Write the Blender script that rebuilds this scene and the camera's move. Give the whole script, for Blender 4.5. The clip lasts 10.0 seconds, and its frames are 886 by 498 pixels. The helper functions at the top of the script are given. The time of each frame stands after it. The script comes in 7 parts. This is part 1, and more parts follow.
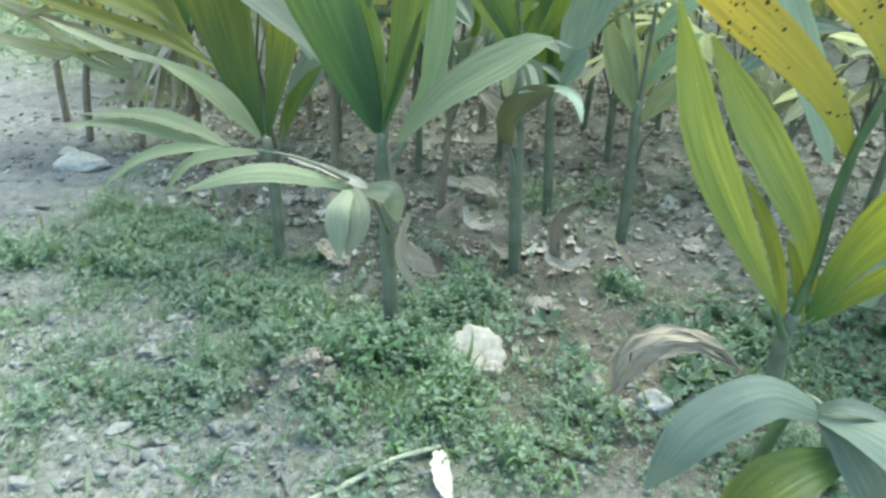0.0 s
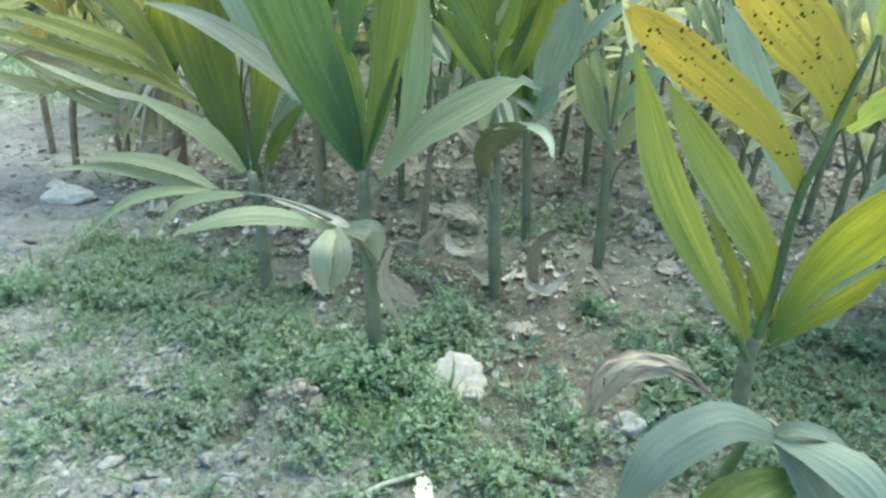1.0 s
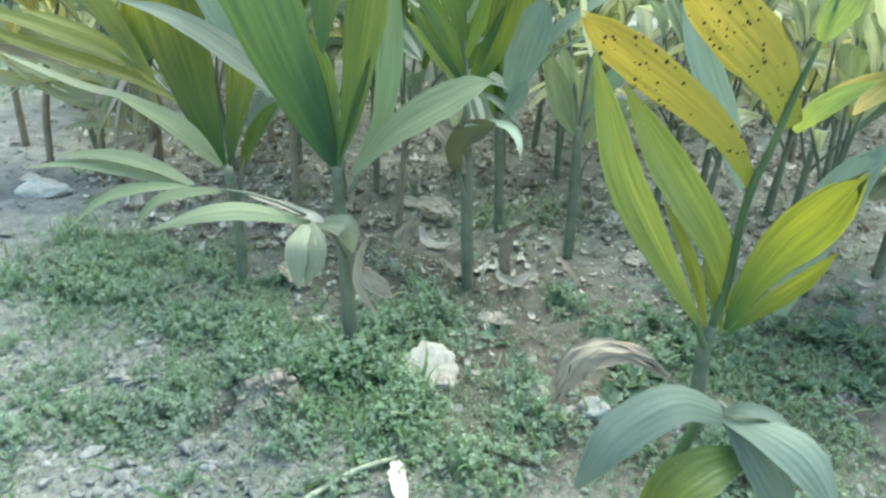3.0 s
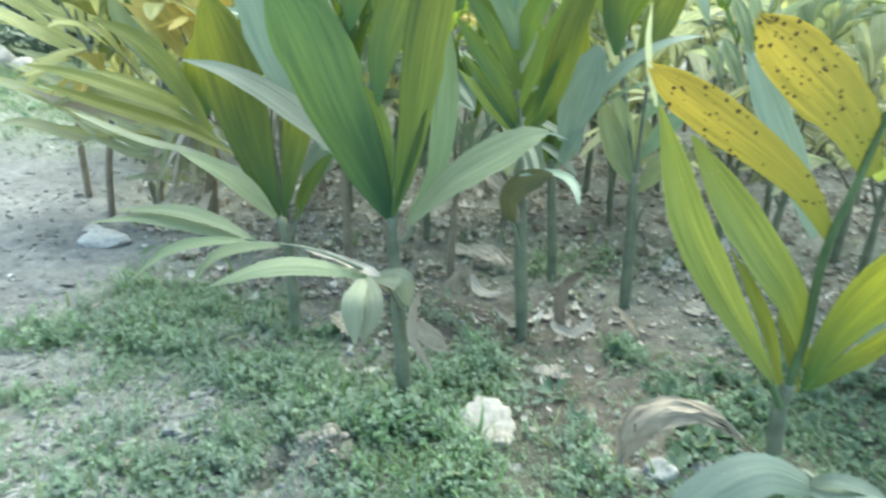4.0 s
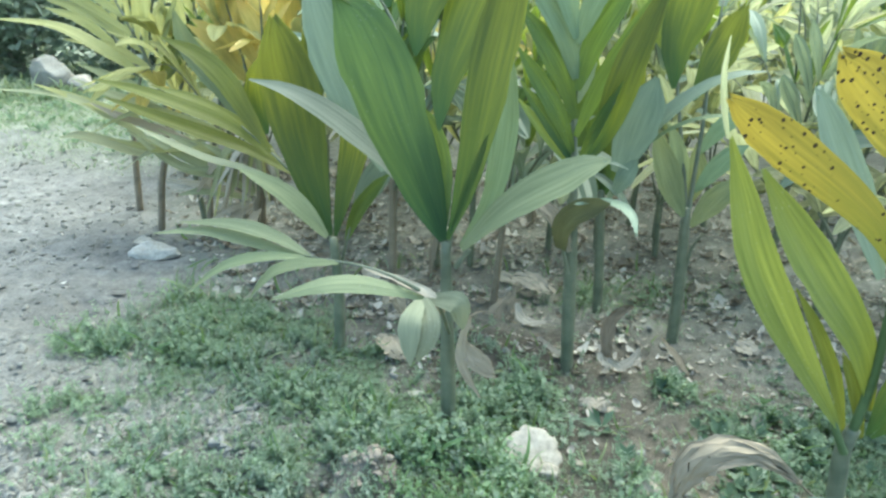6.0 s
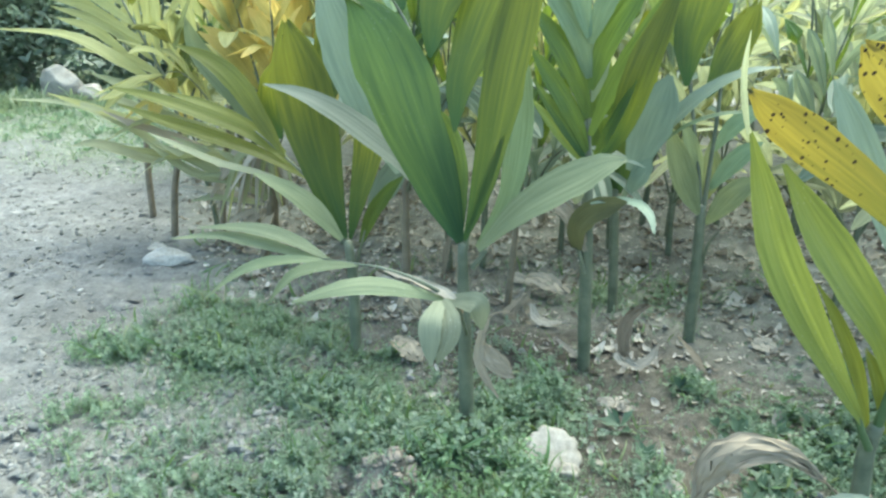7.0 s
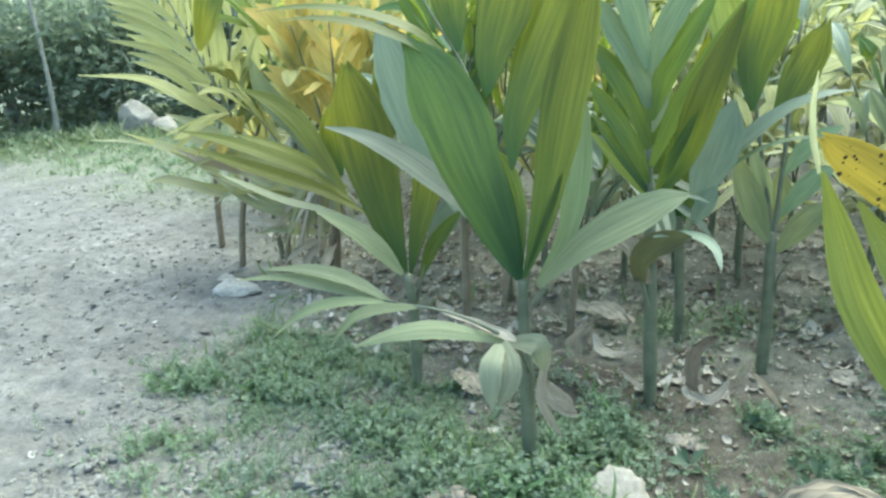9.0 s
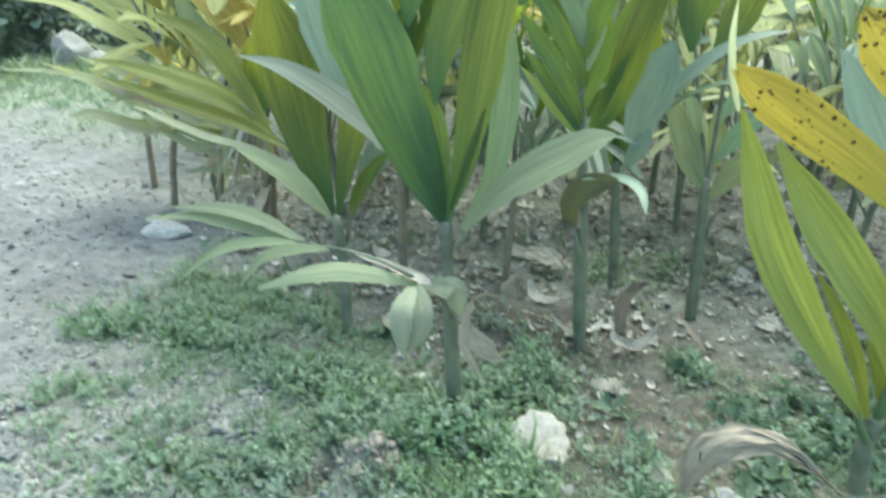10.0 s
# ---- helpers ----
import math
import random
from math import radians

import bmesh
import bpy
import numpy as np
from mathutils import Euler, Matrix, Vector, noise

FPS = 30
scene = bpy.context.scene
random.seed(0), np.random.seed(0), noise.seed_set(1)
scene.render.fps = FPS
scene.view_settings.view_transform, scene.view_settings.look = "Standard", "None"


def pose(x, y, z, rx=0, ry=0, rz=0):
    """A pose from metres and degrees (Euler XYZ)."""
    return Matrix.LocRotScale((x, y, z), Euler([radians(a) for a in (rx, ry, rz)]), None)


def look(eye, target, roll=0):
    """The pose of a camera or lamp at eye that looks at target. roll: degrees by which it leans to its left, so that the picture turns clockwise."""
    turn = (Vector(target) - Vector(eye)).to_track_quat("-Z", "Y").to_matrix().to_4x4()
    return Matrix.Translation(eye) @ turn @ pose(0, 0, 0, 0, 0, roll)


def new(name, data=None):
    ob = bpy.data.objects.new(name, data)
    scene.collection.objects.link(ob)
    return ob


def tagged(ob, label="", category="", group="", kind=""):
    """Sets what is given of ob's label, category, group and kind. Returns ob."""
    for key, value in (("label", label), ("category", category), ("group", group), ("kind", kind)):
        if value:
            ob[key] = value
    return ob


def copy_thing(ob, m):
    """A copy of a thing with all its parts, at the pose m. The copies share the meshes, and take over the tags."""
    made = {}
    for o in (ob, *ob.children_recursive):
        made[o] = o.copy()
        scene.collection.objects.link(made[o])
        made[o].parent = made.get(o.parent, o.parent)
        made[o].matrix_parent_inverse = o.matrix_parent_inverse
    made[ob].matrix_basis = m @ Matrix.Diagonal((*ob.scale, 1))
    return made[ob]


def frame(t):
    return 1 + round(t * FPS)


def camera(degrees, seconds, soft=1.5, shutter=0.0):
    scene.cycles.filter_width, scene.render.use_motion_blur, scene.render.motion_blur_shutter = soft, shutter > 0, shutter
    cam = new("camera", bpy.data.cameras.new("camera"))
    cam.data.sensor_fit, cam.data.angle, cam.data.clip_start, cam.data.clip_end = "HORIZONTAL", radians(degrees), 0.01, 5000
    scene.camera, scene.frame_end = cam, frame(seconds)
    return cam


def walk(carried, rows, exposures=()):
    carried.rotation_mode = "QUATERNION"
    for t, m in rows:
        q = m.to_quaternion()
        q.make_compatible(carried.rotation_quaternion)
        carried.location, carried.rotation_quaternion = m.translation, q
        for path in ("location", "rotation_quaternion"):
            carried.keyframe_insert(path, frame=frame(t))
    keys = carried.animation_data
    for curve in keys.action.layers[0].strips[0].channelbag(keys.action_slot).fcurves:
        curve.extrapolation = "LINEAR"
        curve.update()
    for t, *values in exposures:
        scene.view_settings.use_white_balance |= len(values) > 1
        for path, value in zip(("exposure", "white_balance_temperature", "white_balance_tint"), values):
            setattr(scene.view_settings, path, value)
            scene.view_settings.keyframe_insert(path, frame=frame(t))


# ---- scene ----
cam = camera(67.4, 10.0, soft=2.5, shutter=0.45)
EXPO, KELVIN, TINT = 2.12, 6250, -8
PATH = [
    (0, (0.303, 0.11, 0.994), (0.035, 1.864, 0.072), 0.4),
    (0.5, (0.321, 0.095, 1.037), (0.11, 1.852, 0.106), -0.0),
    (1, (0.325, 0.072, 1.056), (0.092, 1.854, 0.177), -0.1),
    (1.5, (0.328, 0.064, 1.052), (0.117, 1.838, 0.152), 0.8),
    (2, (0.332, 0.024, 1.077), (-0.018, 1.764, 0.154), -3.7),
    (2.5, (0.344, 0.023, 1.072), (0.098, 1.792, 0.173), -0.2),
    (2.7, (0.349, 0.024, 1.082), (0.183, 1.8, 0.177), 0.6),
    (3.8, (0.321, 0.051, 1.09), (0.083, 1.839, 0.226), -1.1),
    (4, (0.314, 0.062, 1.093), (0.009, 1.875, 0.306), -1.4),
    (4.5, (0.296, 0.102, 1.076), (-0.161, 1.898, 0.325), -2.9),
    (5, (0.304, 0.091, 1.068), (-0.103, 1.913, 0.351), -3.1),
    (5.5, (0.294, 0.071, 1.087), (-0.134, 1.895, 0.386), -2.0),
    (6, (0.26, 0.048, 1.085), (-0.14, 1.876, 0.377), -0.0),
    (6.2, (0.254, 0.049, 1.081), (-0.19, 1.868, 0.379), -0.5),
    (7.5, (0.231, 0.034, 1.085), (-0.182, 1.862, 0.387), -1.4),
    (8, (0.225, 0.029, 1.113), (-0.382, 1.818, 0.458), -3.3),
    (8.5, (0.23, 0.024, 1.14), (-0.407, 1.817, 0.525), -3.5),
    (9, (0.241, 0.057, 1.132), (-0.361, 1.851, 0.486), -3.9),
    (9.5, (0.271, 0.095, 1.116), (-0.311, 1.892, 0.459), -3.4),
    (10, (0.308, 0.135, 1.091), (-0.167, 1.905, 0.292), -1.9),
]
EXPOSURES = [(t, EXPO + more, KELVIN + warmer, TINT) for t, more, warmer in ((0, 0, 0), (2.7, 0.02, 0), (3.9, 0.16, 0), (4.5, 0.10, 0), (5.0, 0, 50), (7.5, 0, 50), (8.5, -0.08, 120), (9.3, -0.08, 120), (10, 0, 50))]
walk(cam, [(t, look(eye, target, roll)) for t, eye, target, roll in PATH], EXPOSURES)

# ---- daylight: bright hazy sky, wide soft sun behind the plants ----
SUN_ELEVATION, SUN_AZIMUTH = 66.0, 25.0  # degrees; azimuth from +y towards +x
world = bpy.data.worlds.new("sky")
scene.world = world
world.use_nodes = True
wn = world.node_tree.nodes
sky = wn.new("ShaderNodeTexSky")
sky.sky_type, sky.sun_disc = "NISHITA", False
sky.sun_elevation, sky.sun_rotation = radians(SUN_ELEVATION), radians(SUN_AZIMUTH)
sky.air_density, sky.dust_density, sky.ozone_density = 1.0, 3.0, 1.0
wn["Background"].inputs["Strength"].default_value = 0.15
world.node_tree.links.new(sky.outputs[0], wn["Background"].inputs["Color"])
sun = new("sun", bpy.data.lights.new("sun", "SUN"))
sun.data.energy, sun.data.angle, sun.data.color = 1.2, radians(50), (1.0, 0.96, 0.90)
_az, _el = radians(SUN_AZIMUTH), radians(SUN_ELEVATION)
sun.matrix_world = look((math.sin(_az) * math.cos(_el) * 20, math.cos(_az) * math.cos(_el) * 20, math.sin(_el) * 20), (0, 0, 0))


# ---- materials ----
def material(name):
    """A new node material: the material, its nodes, its link function and the surface shader."""
    m = bpy.data.materials.new(name)
    m.use_nodes = True
    nt = m.node_tree
    return m, nt.nodes, nt.links.new, nt.nodes["Principled BSDF"]


def ramp(nodes, stops):
    r = nodes.new("ShaderNodeValToRGB")
    el = r.color_ramp.elements
    while len(el) < len(stops):
        el.new(0.5)
    for e, (p, c) in zip(el, stops):
        e.position, e.color = p, (*c, 1)
    return r


def noise_node(nodes, link, coord, scale, detail=4, rough=0.6):
    n = nodes.new("ShaderNodeTexNoise")
    n.inputs["Scale"].default_value, n.inputs["Detail"].default_value, n.inputs["Roughness"].default_value = scale, detail, rough
    link(coord, n.inputs["Vector"])
    return n


def mix(nodes, link, fac, a, b, mode="MIX"):
    x = nodes.new("ShaderNodeMix")
    x.data_type, x.blend_type = "RGBA", mode
    for key, val in ((0, fac), (6, a), (7, b)):
        if isinstance(val, (int, float)):
            x.inputs[key].default_value = val
        elif isinstance(val, tuple):
            x.inputs[key].default_value = (*val, 1)
        else:
            link(val, x.inputs[key])
    return x.outputs[2]


def bump(nodes, link, height, strength, distance, surface):
    b = nodes.new("ShaderNodeBump")
    b.inputs["Strength"].default_value, b.inputs["Distance"].default_value = strength, distance
    link(height, b.inputs["Height"])
    link(b.outputs[0], surface.inputs["Normal"])


def leaf_material(name, dark, light, through_colour, share=0.4, rough=0.42, spots=None, edge=None, foot=None, veins=5.5):
    """A ribbed leaf: stripes along the blade (u runs along, v across), patchy colour, light shining through."""
    m, n, link, surf = material(name)
    uv = n.new("ShaderNodeUVMap")
    mapping = n.new("ShaderNodeMapping")
    mapping.inputs["Scale"].default_value = (1.3, veins, 1)
    link(uv.outputs[0], mapping.inputs["Vector"])
    stripe = noise_node(n, link, mapping.outputs[0], 1.6, 4, 0.62)
    obj = n.new("ShaderNodeTexCoord").outputs["Object"]
    blot = noise_node(n, link, obj, 7.0, 5, 0.65)
    fine = noise_node(n, link, obj, 90.0, 3, 0.6)
    info = n.new("ShaderNodeObjectInfo")
    band = ramp(n, [(0.34, (0, 0, 0)), (0.50, (0.55, 0.55, 0.55)), (0.66, (1, 1, 1))])
    link(stripe.outputs["Fac"], band.inputs[0])
    c = mix(n, link, band.outputs[0], dark, light)
    stretch = ramp(n, [(0.36, (0, 0, 0)), (0.68, (1, 1, 1))])
    link(blot.outputs["Fac"], stretch.inputs[0])
    c = mix(n, link, stretch.outputs[0], c, mix(n, link, 0.5, c, light))
    hsv = n.new("ShaderNodeHueSaturation")
    span = n.new("ShaderNodeMapRange")
    span.inputs["To Min"].default_value, span.inputs["To Max"].default_value = 0.75, 1.3
    link(info.outputs["Random"], span.inputs["Value"])
    link(span.outputs[0], hsv.inputs["Value"])
    link(c, hsv.inputs["Color"])
    c = hsv.outputs[0]
    t = mix(n, link, band.outputs[0], tuple(0.55 * x for x in through_colour), through_colour)
    dust = n.new("ShaderNodeTexVoronoi")
    dust.inputs["Scale"].default_value = 95.0
    link(obj, dust.inputs["Vector"])
    fleck = ramp(n, [(0.10, (1, 1, 1)), (0.17, (0, 0, 0))])
    link(dust.outputs["Distance"], fleck.inputs[0])
    where = ramp(n, [(0.5, (0, 0, 0)), (0.62, (0.55, 0.55, 0.55))])
    link(blot.outputs["Fac"], where.inputs[0])
    c = mix(n, link, mix(n, link, 1.0, fleck.outputs[0], where.outputs[0], "MULTIPLY"), c, (0.42, 0.44, 0.36))
    if edge:
        sep = n.new("ShaderNodeSeparateXYZ")
        link(uv.outputs[0], sep.inputs[0])
        wob = n.new("ShaderNodeMath")
        wob.operation = "MULTIPLY_ADD"
        wob.inputs[1].default_value = 0.45
        link(blot.outputs["Fac"], wob.inputs[0])
        link(sep.outputs["X"], wob.inputs[2])
        fade = ramp(n, [(0.75, (0, 0, 0)), (1.2 / 1.2, (1, 1, 1))])
        link(wob.outputs[0], fade.inputs[0])
        c = mix(n, link, fade.outputs[0], c, edge)
        t = mix(n, link, fade.outputs[0], t, edge)
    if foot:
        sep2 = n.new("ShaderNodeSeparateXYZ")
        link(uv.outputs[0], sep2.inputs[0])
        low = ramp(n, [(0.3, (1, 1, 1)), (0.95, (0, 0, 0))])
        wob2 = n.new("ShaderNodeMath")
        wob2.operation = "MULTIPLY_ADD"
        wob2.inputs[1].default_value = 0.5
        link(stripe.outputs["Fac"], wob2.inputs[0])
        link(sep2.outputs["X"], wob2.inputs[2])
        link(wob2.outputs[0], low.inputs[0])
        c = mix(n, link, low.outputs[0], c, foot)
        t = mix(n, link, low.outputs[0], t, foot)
    if spots:
        vor = n.new("ShaderNodeTexVoronoi")
        vor.inputs["Scale"].default_value = 80.0
        link(obj, vor.inputs["Vector"])
        gate = noise_node(n, link, obj, 13.0, 3, 0.6)
        sep3 = n.new("ShaderNodeSeparateXYZ")
        link(uv.outputs[0], sep3.inputs[0])
        lean = n.new("ShaderNodeMath")
        lean.operation = "MULTIPLY_ADD"
        lean.inputs[1].default_value = 0.22
        link(sep3.outputs["X"], lean.inputs[0])
        link(gate.outputs["Fac"], lean.inputs[2])
        gate_r = ramp(n, [(0.54, (0, 0, 0)), (0.60, (1, 1, 1))])
        link(lean.outputs[0], gate_r.inputs[0])
        sepc = n.new("ShaderNodeSeparateColor")
        link(vor.outputs["Color"], sepc.inputs[0])
        size = n.new("ShaderNodeMath")
        size.operation = "MULTIPLY_ADD"
        size.inputs[1].default_value = 0.28
        link(sepc.outputs[0], size.inputs[0])
        link(vor.outputs["Distance"], size.inputs[2])
        dot = ramp(n, [(0.31, (1, 1, 1)), (0.37, (0, 0, 0))])
        link(size.outputs[0], dot.inputs[0])
        both = mix(n, link, 1.0, gate_r.outputs[0], dot.outputs[0], "MULTIPLY")
        c = mix(n, link, both, c, spots)
        t = mix(n, link, both, t, spots)
    link(c, surf.inputs["Base Color"])
    surf.inputs["Roughness"].default_value = rough
    surf.inputs["Specular IOR Level"].default_value = 0.35
    hgt = mix(n, link, 0.25, stripe.outputs["Fac"], fine.outputs["Fac"])
    bump(n, link, hgt, 0.35, 0.004, surf)
    tr = n.new("ShaderNodeBsdfTranslucent")
    link(t, tr.inputs["Color"])
    ms = n.new("ShaderNodeMixShader")
    ms.inputs[0].default_value = share
    link(surf.outputs[0], ms.inputs[1])
    link(tr.outputs[0], ms.inputs[2])
    link(ms.outputs[0], n["Material Output"].inputs["Surface"])
    return m


LEAF = {
    "green": leaf_material("leaf_green", (0.04, 0.085, 0.03), (0.075, 0.14, 0.045), (0.27, 0.36, 0.04), 0.4),
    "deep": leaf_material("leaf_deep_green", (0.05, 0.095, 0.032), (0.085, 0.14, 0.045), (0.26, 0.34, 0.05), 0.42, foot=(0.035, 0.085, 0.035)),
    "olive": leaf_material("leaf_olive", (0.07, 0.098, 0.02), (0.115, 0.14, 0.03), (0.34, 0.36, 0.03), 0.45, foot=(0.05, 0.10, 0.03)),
    "khaki": leaf_material("leaf_khaki", (0.115, 0.13, 0.034), (0.16, 0.175, 0.048), (0.37, 0.41, 0.07), 0.46),
    "lime": leaf_material("leaf_lime", (0.13, 0.20, 0.05), (0.20, 0.265, 0.075), (0.45, 0.50, 0.09), 0.45),
    "chartreuse": leaf_material("leaf_chartreuse", (0.10, 0.14, 0.03), (0.16, 0.19, 0.055), (0.35, 0.39, 0.055), 0.43),
    "grey": leaf_material("leaf_grey_green", (0.145, 0.178, 0.10), (0.192, 0.225, 0.136), (0.37, 0.41, 0.18), 0.33, 0.65),
    "moss": leaf_material("leaf_moss", (0.155, 0.195, 0.105), (0.205, 0.245, 0.145), (0.42, 0.47, 0.18), 0.4, 0.6),
    "slate": leaf_material("leaf_slate_green", (0.105, 0.14, 0.105), (0.14, 0.175, 0.138), (0.27, 0.33, 0.19), 0.28, 0.6),
    "pale": leaf_material("leaf_pale", (0.165, 0.22, 0.16), (0.21, 0.265, 0.20), (0.36, 0.44, 0.24), 0.3, 0.5),
    "sage": leaf_material("leaf_sage", (0.12, 0.19, 0.105), (0.17, 0.245, 0.145), (0.36, 0.44, 0.18), 0.32, 0.5),
    "straw": leaf_material("leaf_straw_green", (0.255, 0.28, 0.165), (0.325, 0.345, 0.215), (0.56, 0.60, 0.33), 0.52, 0.5),
    "dull": leaf_material("leaf_dull_green", (0.18, 0.198, 0.13), (0.225, 0.243, 0.165), (0.32, 0.345, 0.19), 0.25, 0.7),
    "dun": leaf_material("leaf_dun_green", (0.095, 0.105, 0.06), (0.135, 0.145, 0.082), (0.17, 0.18, 0.07), 0.22, 0.6),
    "withered": leaf_material("leaf_withered", (0.21, 0.175, 0.125), (0.325, 0.28, 0.21), (0.30, 0.24, 0.16), 0.18, 0.8),
    "sepia": leaf_material("leaf_sepia", (0.14, 0.113, 0.08), (0.215, 0.18, 0.13), (0.2, 0.15, 0.09), 0.15, 0.8),
    "fan": leaf_material("leaf_yellow_green", (0.27, 0.29, 0.11), (0.35, 0.36, 0.165), (0.60, 0.60, 0.23), 0.52, 0.5),
    "beige": leaf_material("leaf_beige", (0.36, 0.315, 0.235), (0.47, 0.42, 0.33), (0.46, 0.39, 0.26), 0.2, 0.75),
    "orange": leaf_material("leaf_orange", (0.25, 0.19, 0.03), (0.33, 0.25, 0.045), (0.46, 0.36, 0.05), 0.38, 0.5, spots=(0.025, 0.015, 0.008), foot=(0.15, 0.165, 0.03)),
    "yellow": leaf_material("leaf_yellow", (0.42, 0.36, 0.10), (0.54, 0.46, 0.15), (0.74, 0.62, 0.20), 0.52, 0.5, edge=(0.60, 0.46, 0.14)),
    "dry": leaf_material("leaf_dry", (0.225, 0.19, 0.135), (0.345, 0.30, 0.225), (0.35, 0.26, 0.16), 0.2, 0.75),
}


def stem_material(name, low, high):
    m, n, link, surf = material(name)
    obj = n.new("ShaderNodeTexCoord").outputs["Object"]
    mp = n.new("ShaderNodeMapping")
    mp.inputs["Scale"].default_value = (1, 1, 0.12)
    link(obj, mp.inputs["Vector"])
    s = noise_node(n, link, mp.outputs[0], 90, 4, 0.6)
    b = noise_node(n, link, obj, 14, 4, 0.6)
    r = ramp(n, [(0.35, low), (0.65, high)])
    link(b.outputs["Fac"], r.inputs[0])
    c = mix(n, link, s.outputs["Fac"], r.outputs[0], mix(n, link, 0.5, r.outputs[0], high))
    link(c, surf.inputs["Base Color"])
    surf.inputs["Roughness"].default_value = 0.55
    bump(n, link, s.outputs["Fac"], 0.4, 0.003, surf)
    return m


STEM = stem_material("stem_green", (0.055, 0.075, 0.045), (0.165, 0.18, 0.12))
STEM_BROWN = stem_material("stem_brown_sheath", (0.10, 0.085, 0.06), (0.24, 0.20, 0.14))
RACHIS = stem_material("rachis_green", (0.045, 0.085, 0.03), (0.10, 0.15, 0.06))
BARK = stem_material("bark", (0.16, 0.16, 0.13), (0.34, 0.34, 0.29))


def scatter_material(name, stops, rough=0.8, share=0.0, through_colour=(0.3, 0.4, 0.1), grain=60.0, relief=0.003):
    """For joined small pieces: each loose piece takes its own colour from the stops."""
    m, n, link, surf = material(name)
    geo = n.new("ShaderNodeNewGeometry")
    obj = n.new("ShaderNodeTexCoord").outputs["Object"]
    g = noise_node(n, link, obj, grain, 4, 0.65)
    r = ramp(n, stops)
    link(geo.outputs["Random Per Island"], r.inputs[0])
    gr = ramp(n, [(0.3, (0.72, 0.72, 0.72)), (0.7, (1.15, 1.15, 1.15))])
    link(g.outputs["Fac"], gr.inputs[0])
    c = mix(n, link, 1.0, r.outputs[0], gr.outputs[0], "MULTIPLY")
    link(c, surf.inputs["Base Color"])
    surf.inputs["Roughness"].default_value = rough
    bump(n, link, g.outputs["Fac"], 0.5, relief, surf)
    if share:
        tr = n.new("ShaderNodeBsdfTranslucent")
        tc = mix(n, link, 0.5, r.outputs[0], through_colour)
        link(tc, tr.inputs["Color"])
        ms = n.new("ShaderNodeMixShader")
        ms.inputs[0].default_value = share
        link(surf.outputs[0], ms.inputs[1])
        link(tr.outputs[0], ms.inputs[2])
        link(ms.outputs[0], n["Material Output"].inputs["Surface"])
    return m


GRAVEL = scatter_material("gravel", [(0, (0.135, 0.139, 0.124)), (0.5, (0.180, 0.184, 0.166)), (0.93, (0.222, 0.226, 0.206)), (1, (0.288, 0.288, 0.270))], 0.95, grain=160, relief=0.005)
LITTER = scatter_material("leaf_litter", [(0, (0.11, 0.098, 0.076)), (0.3, (0.235, 0.215, 0.175)), (0.62, (0.40, 0.378, 0.325)), (0.9, (0.52, 0.50, 0.44)), (1, (0.60, 0.58, 0.53))], 0.85, 0.15, (0.4, 0.3, 0.2), 80)
WEED = scatter_material("weed_leaf", [(0, (0.125, 0.185, 0.12)), (0.5, (0.195, 0.268, 0.183)), (0.9, (0.255, 0.33, 0.23)), (1, (0.30, 0.39, 0.26))], 0.65, 0.45, (0.34, 0.52, 0.22), 150, 0.001)
DARK_WEED = scatter_material("dark_weed_leaf", [(0, (0.07, 0.115, 0.075)), (0.6, (0.105, 0.165, 0.105)), (1, (0.16, 0.22, 0.15))], 0.6, 0.35, (0.22, 0.36, 0.14), 120, 0.001)
BRIGHT_WEED = scatter_material("bright_weed_leaf", [(0, (0.15, 0.26, 0.13)), (0.6, (0.22, 0.34, 0.18)), (1, (0.30, 0.41, 0.24))], 0.6, 0.4, (0.32, 0.50, 0.17), 150, 0.001)
GRASS = scatter_material("grass_blade", [(0, (0.085, 0.165, 0.07)), (0.65, (0.135, 0.23, 0.10)), (1, (0.28, 0.31, 0.185))], 0.55, 0.35, (0.4, 0.5, 0.12), 100, 0.001)
PALE_WEED = scatter_material("pale_weed_leaf", [(0, (0.16, 0.22, 0.165)), (0.6, (0.235, 0.30, 0.23)), (1, (0.33, 0.385, 0.31))], 0.7, 0.45, (0.38, 0.5, 0.28), 150, 0.001)
VERGE_GRASS = scatter_material("verge_grass_blade", [(0, (0.15, 0.215, 0.13)), (0.65, (0.23, 0.29, 0.18)), (1, (0.34, 0.37, 0.26))], 0.6, 0.35, (0.4, 0.5, 0.2), 100, 0.001)
WOOD_LEAF = scatter_material("thicket_leaf", [(0, (0.19, 0.25, 0.20)), (0.6, (0.28, 0.34, 0.265)), (0.9, (0.35, 0.41, 0.32)), (1, (0.50, 0.54, 0.47))], 0.6, 0.6, (0.42, 0.52, 0.34), 30, 0.002)


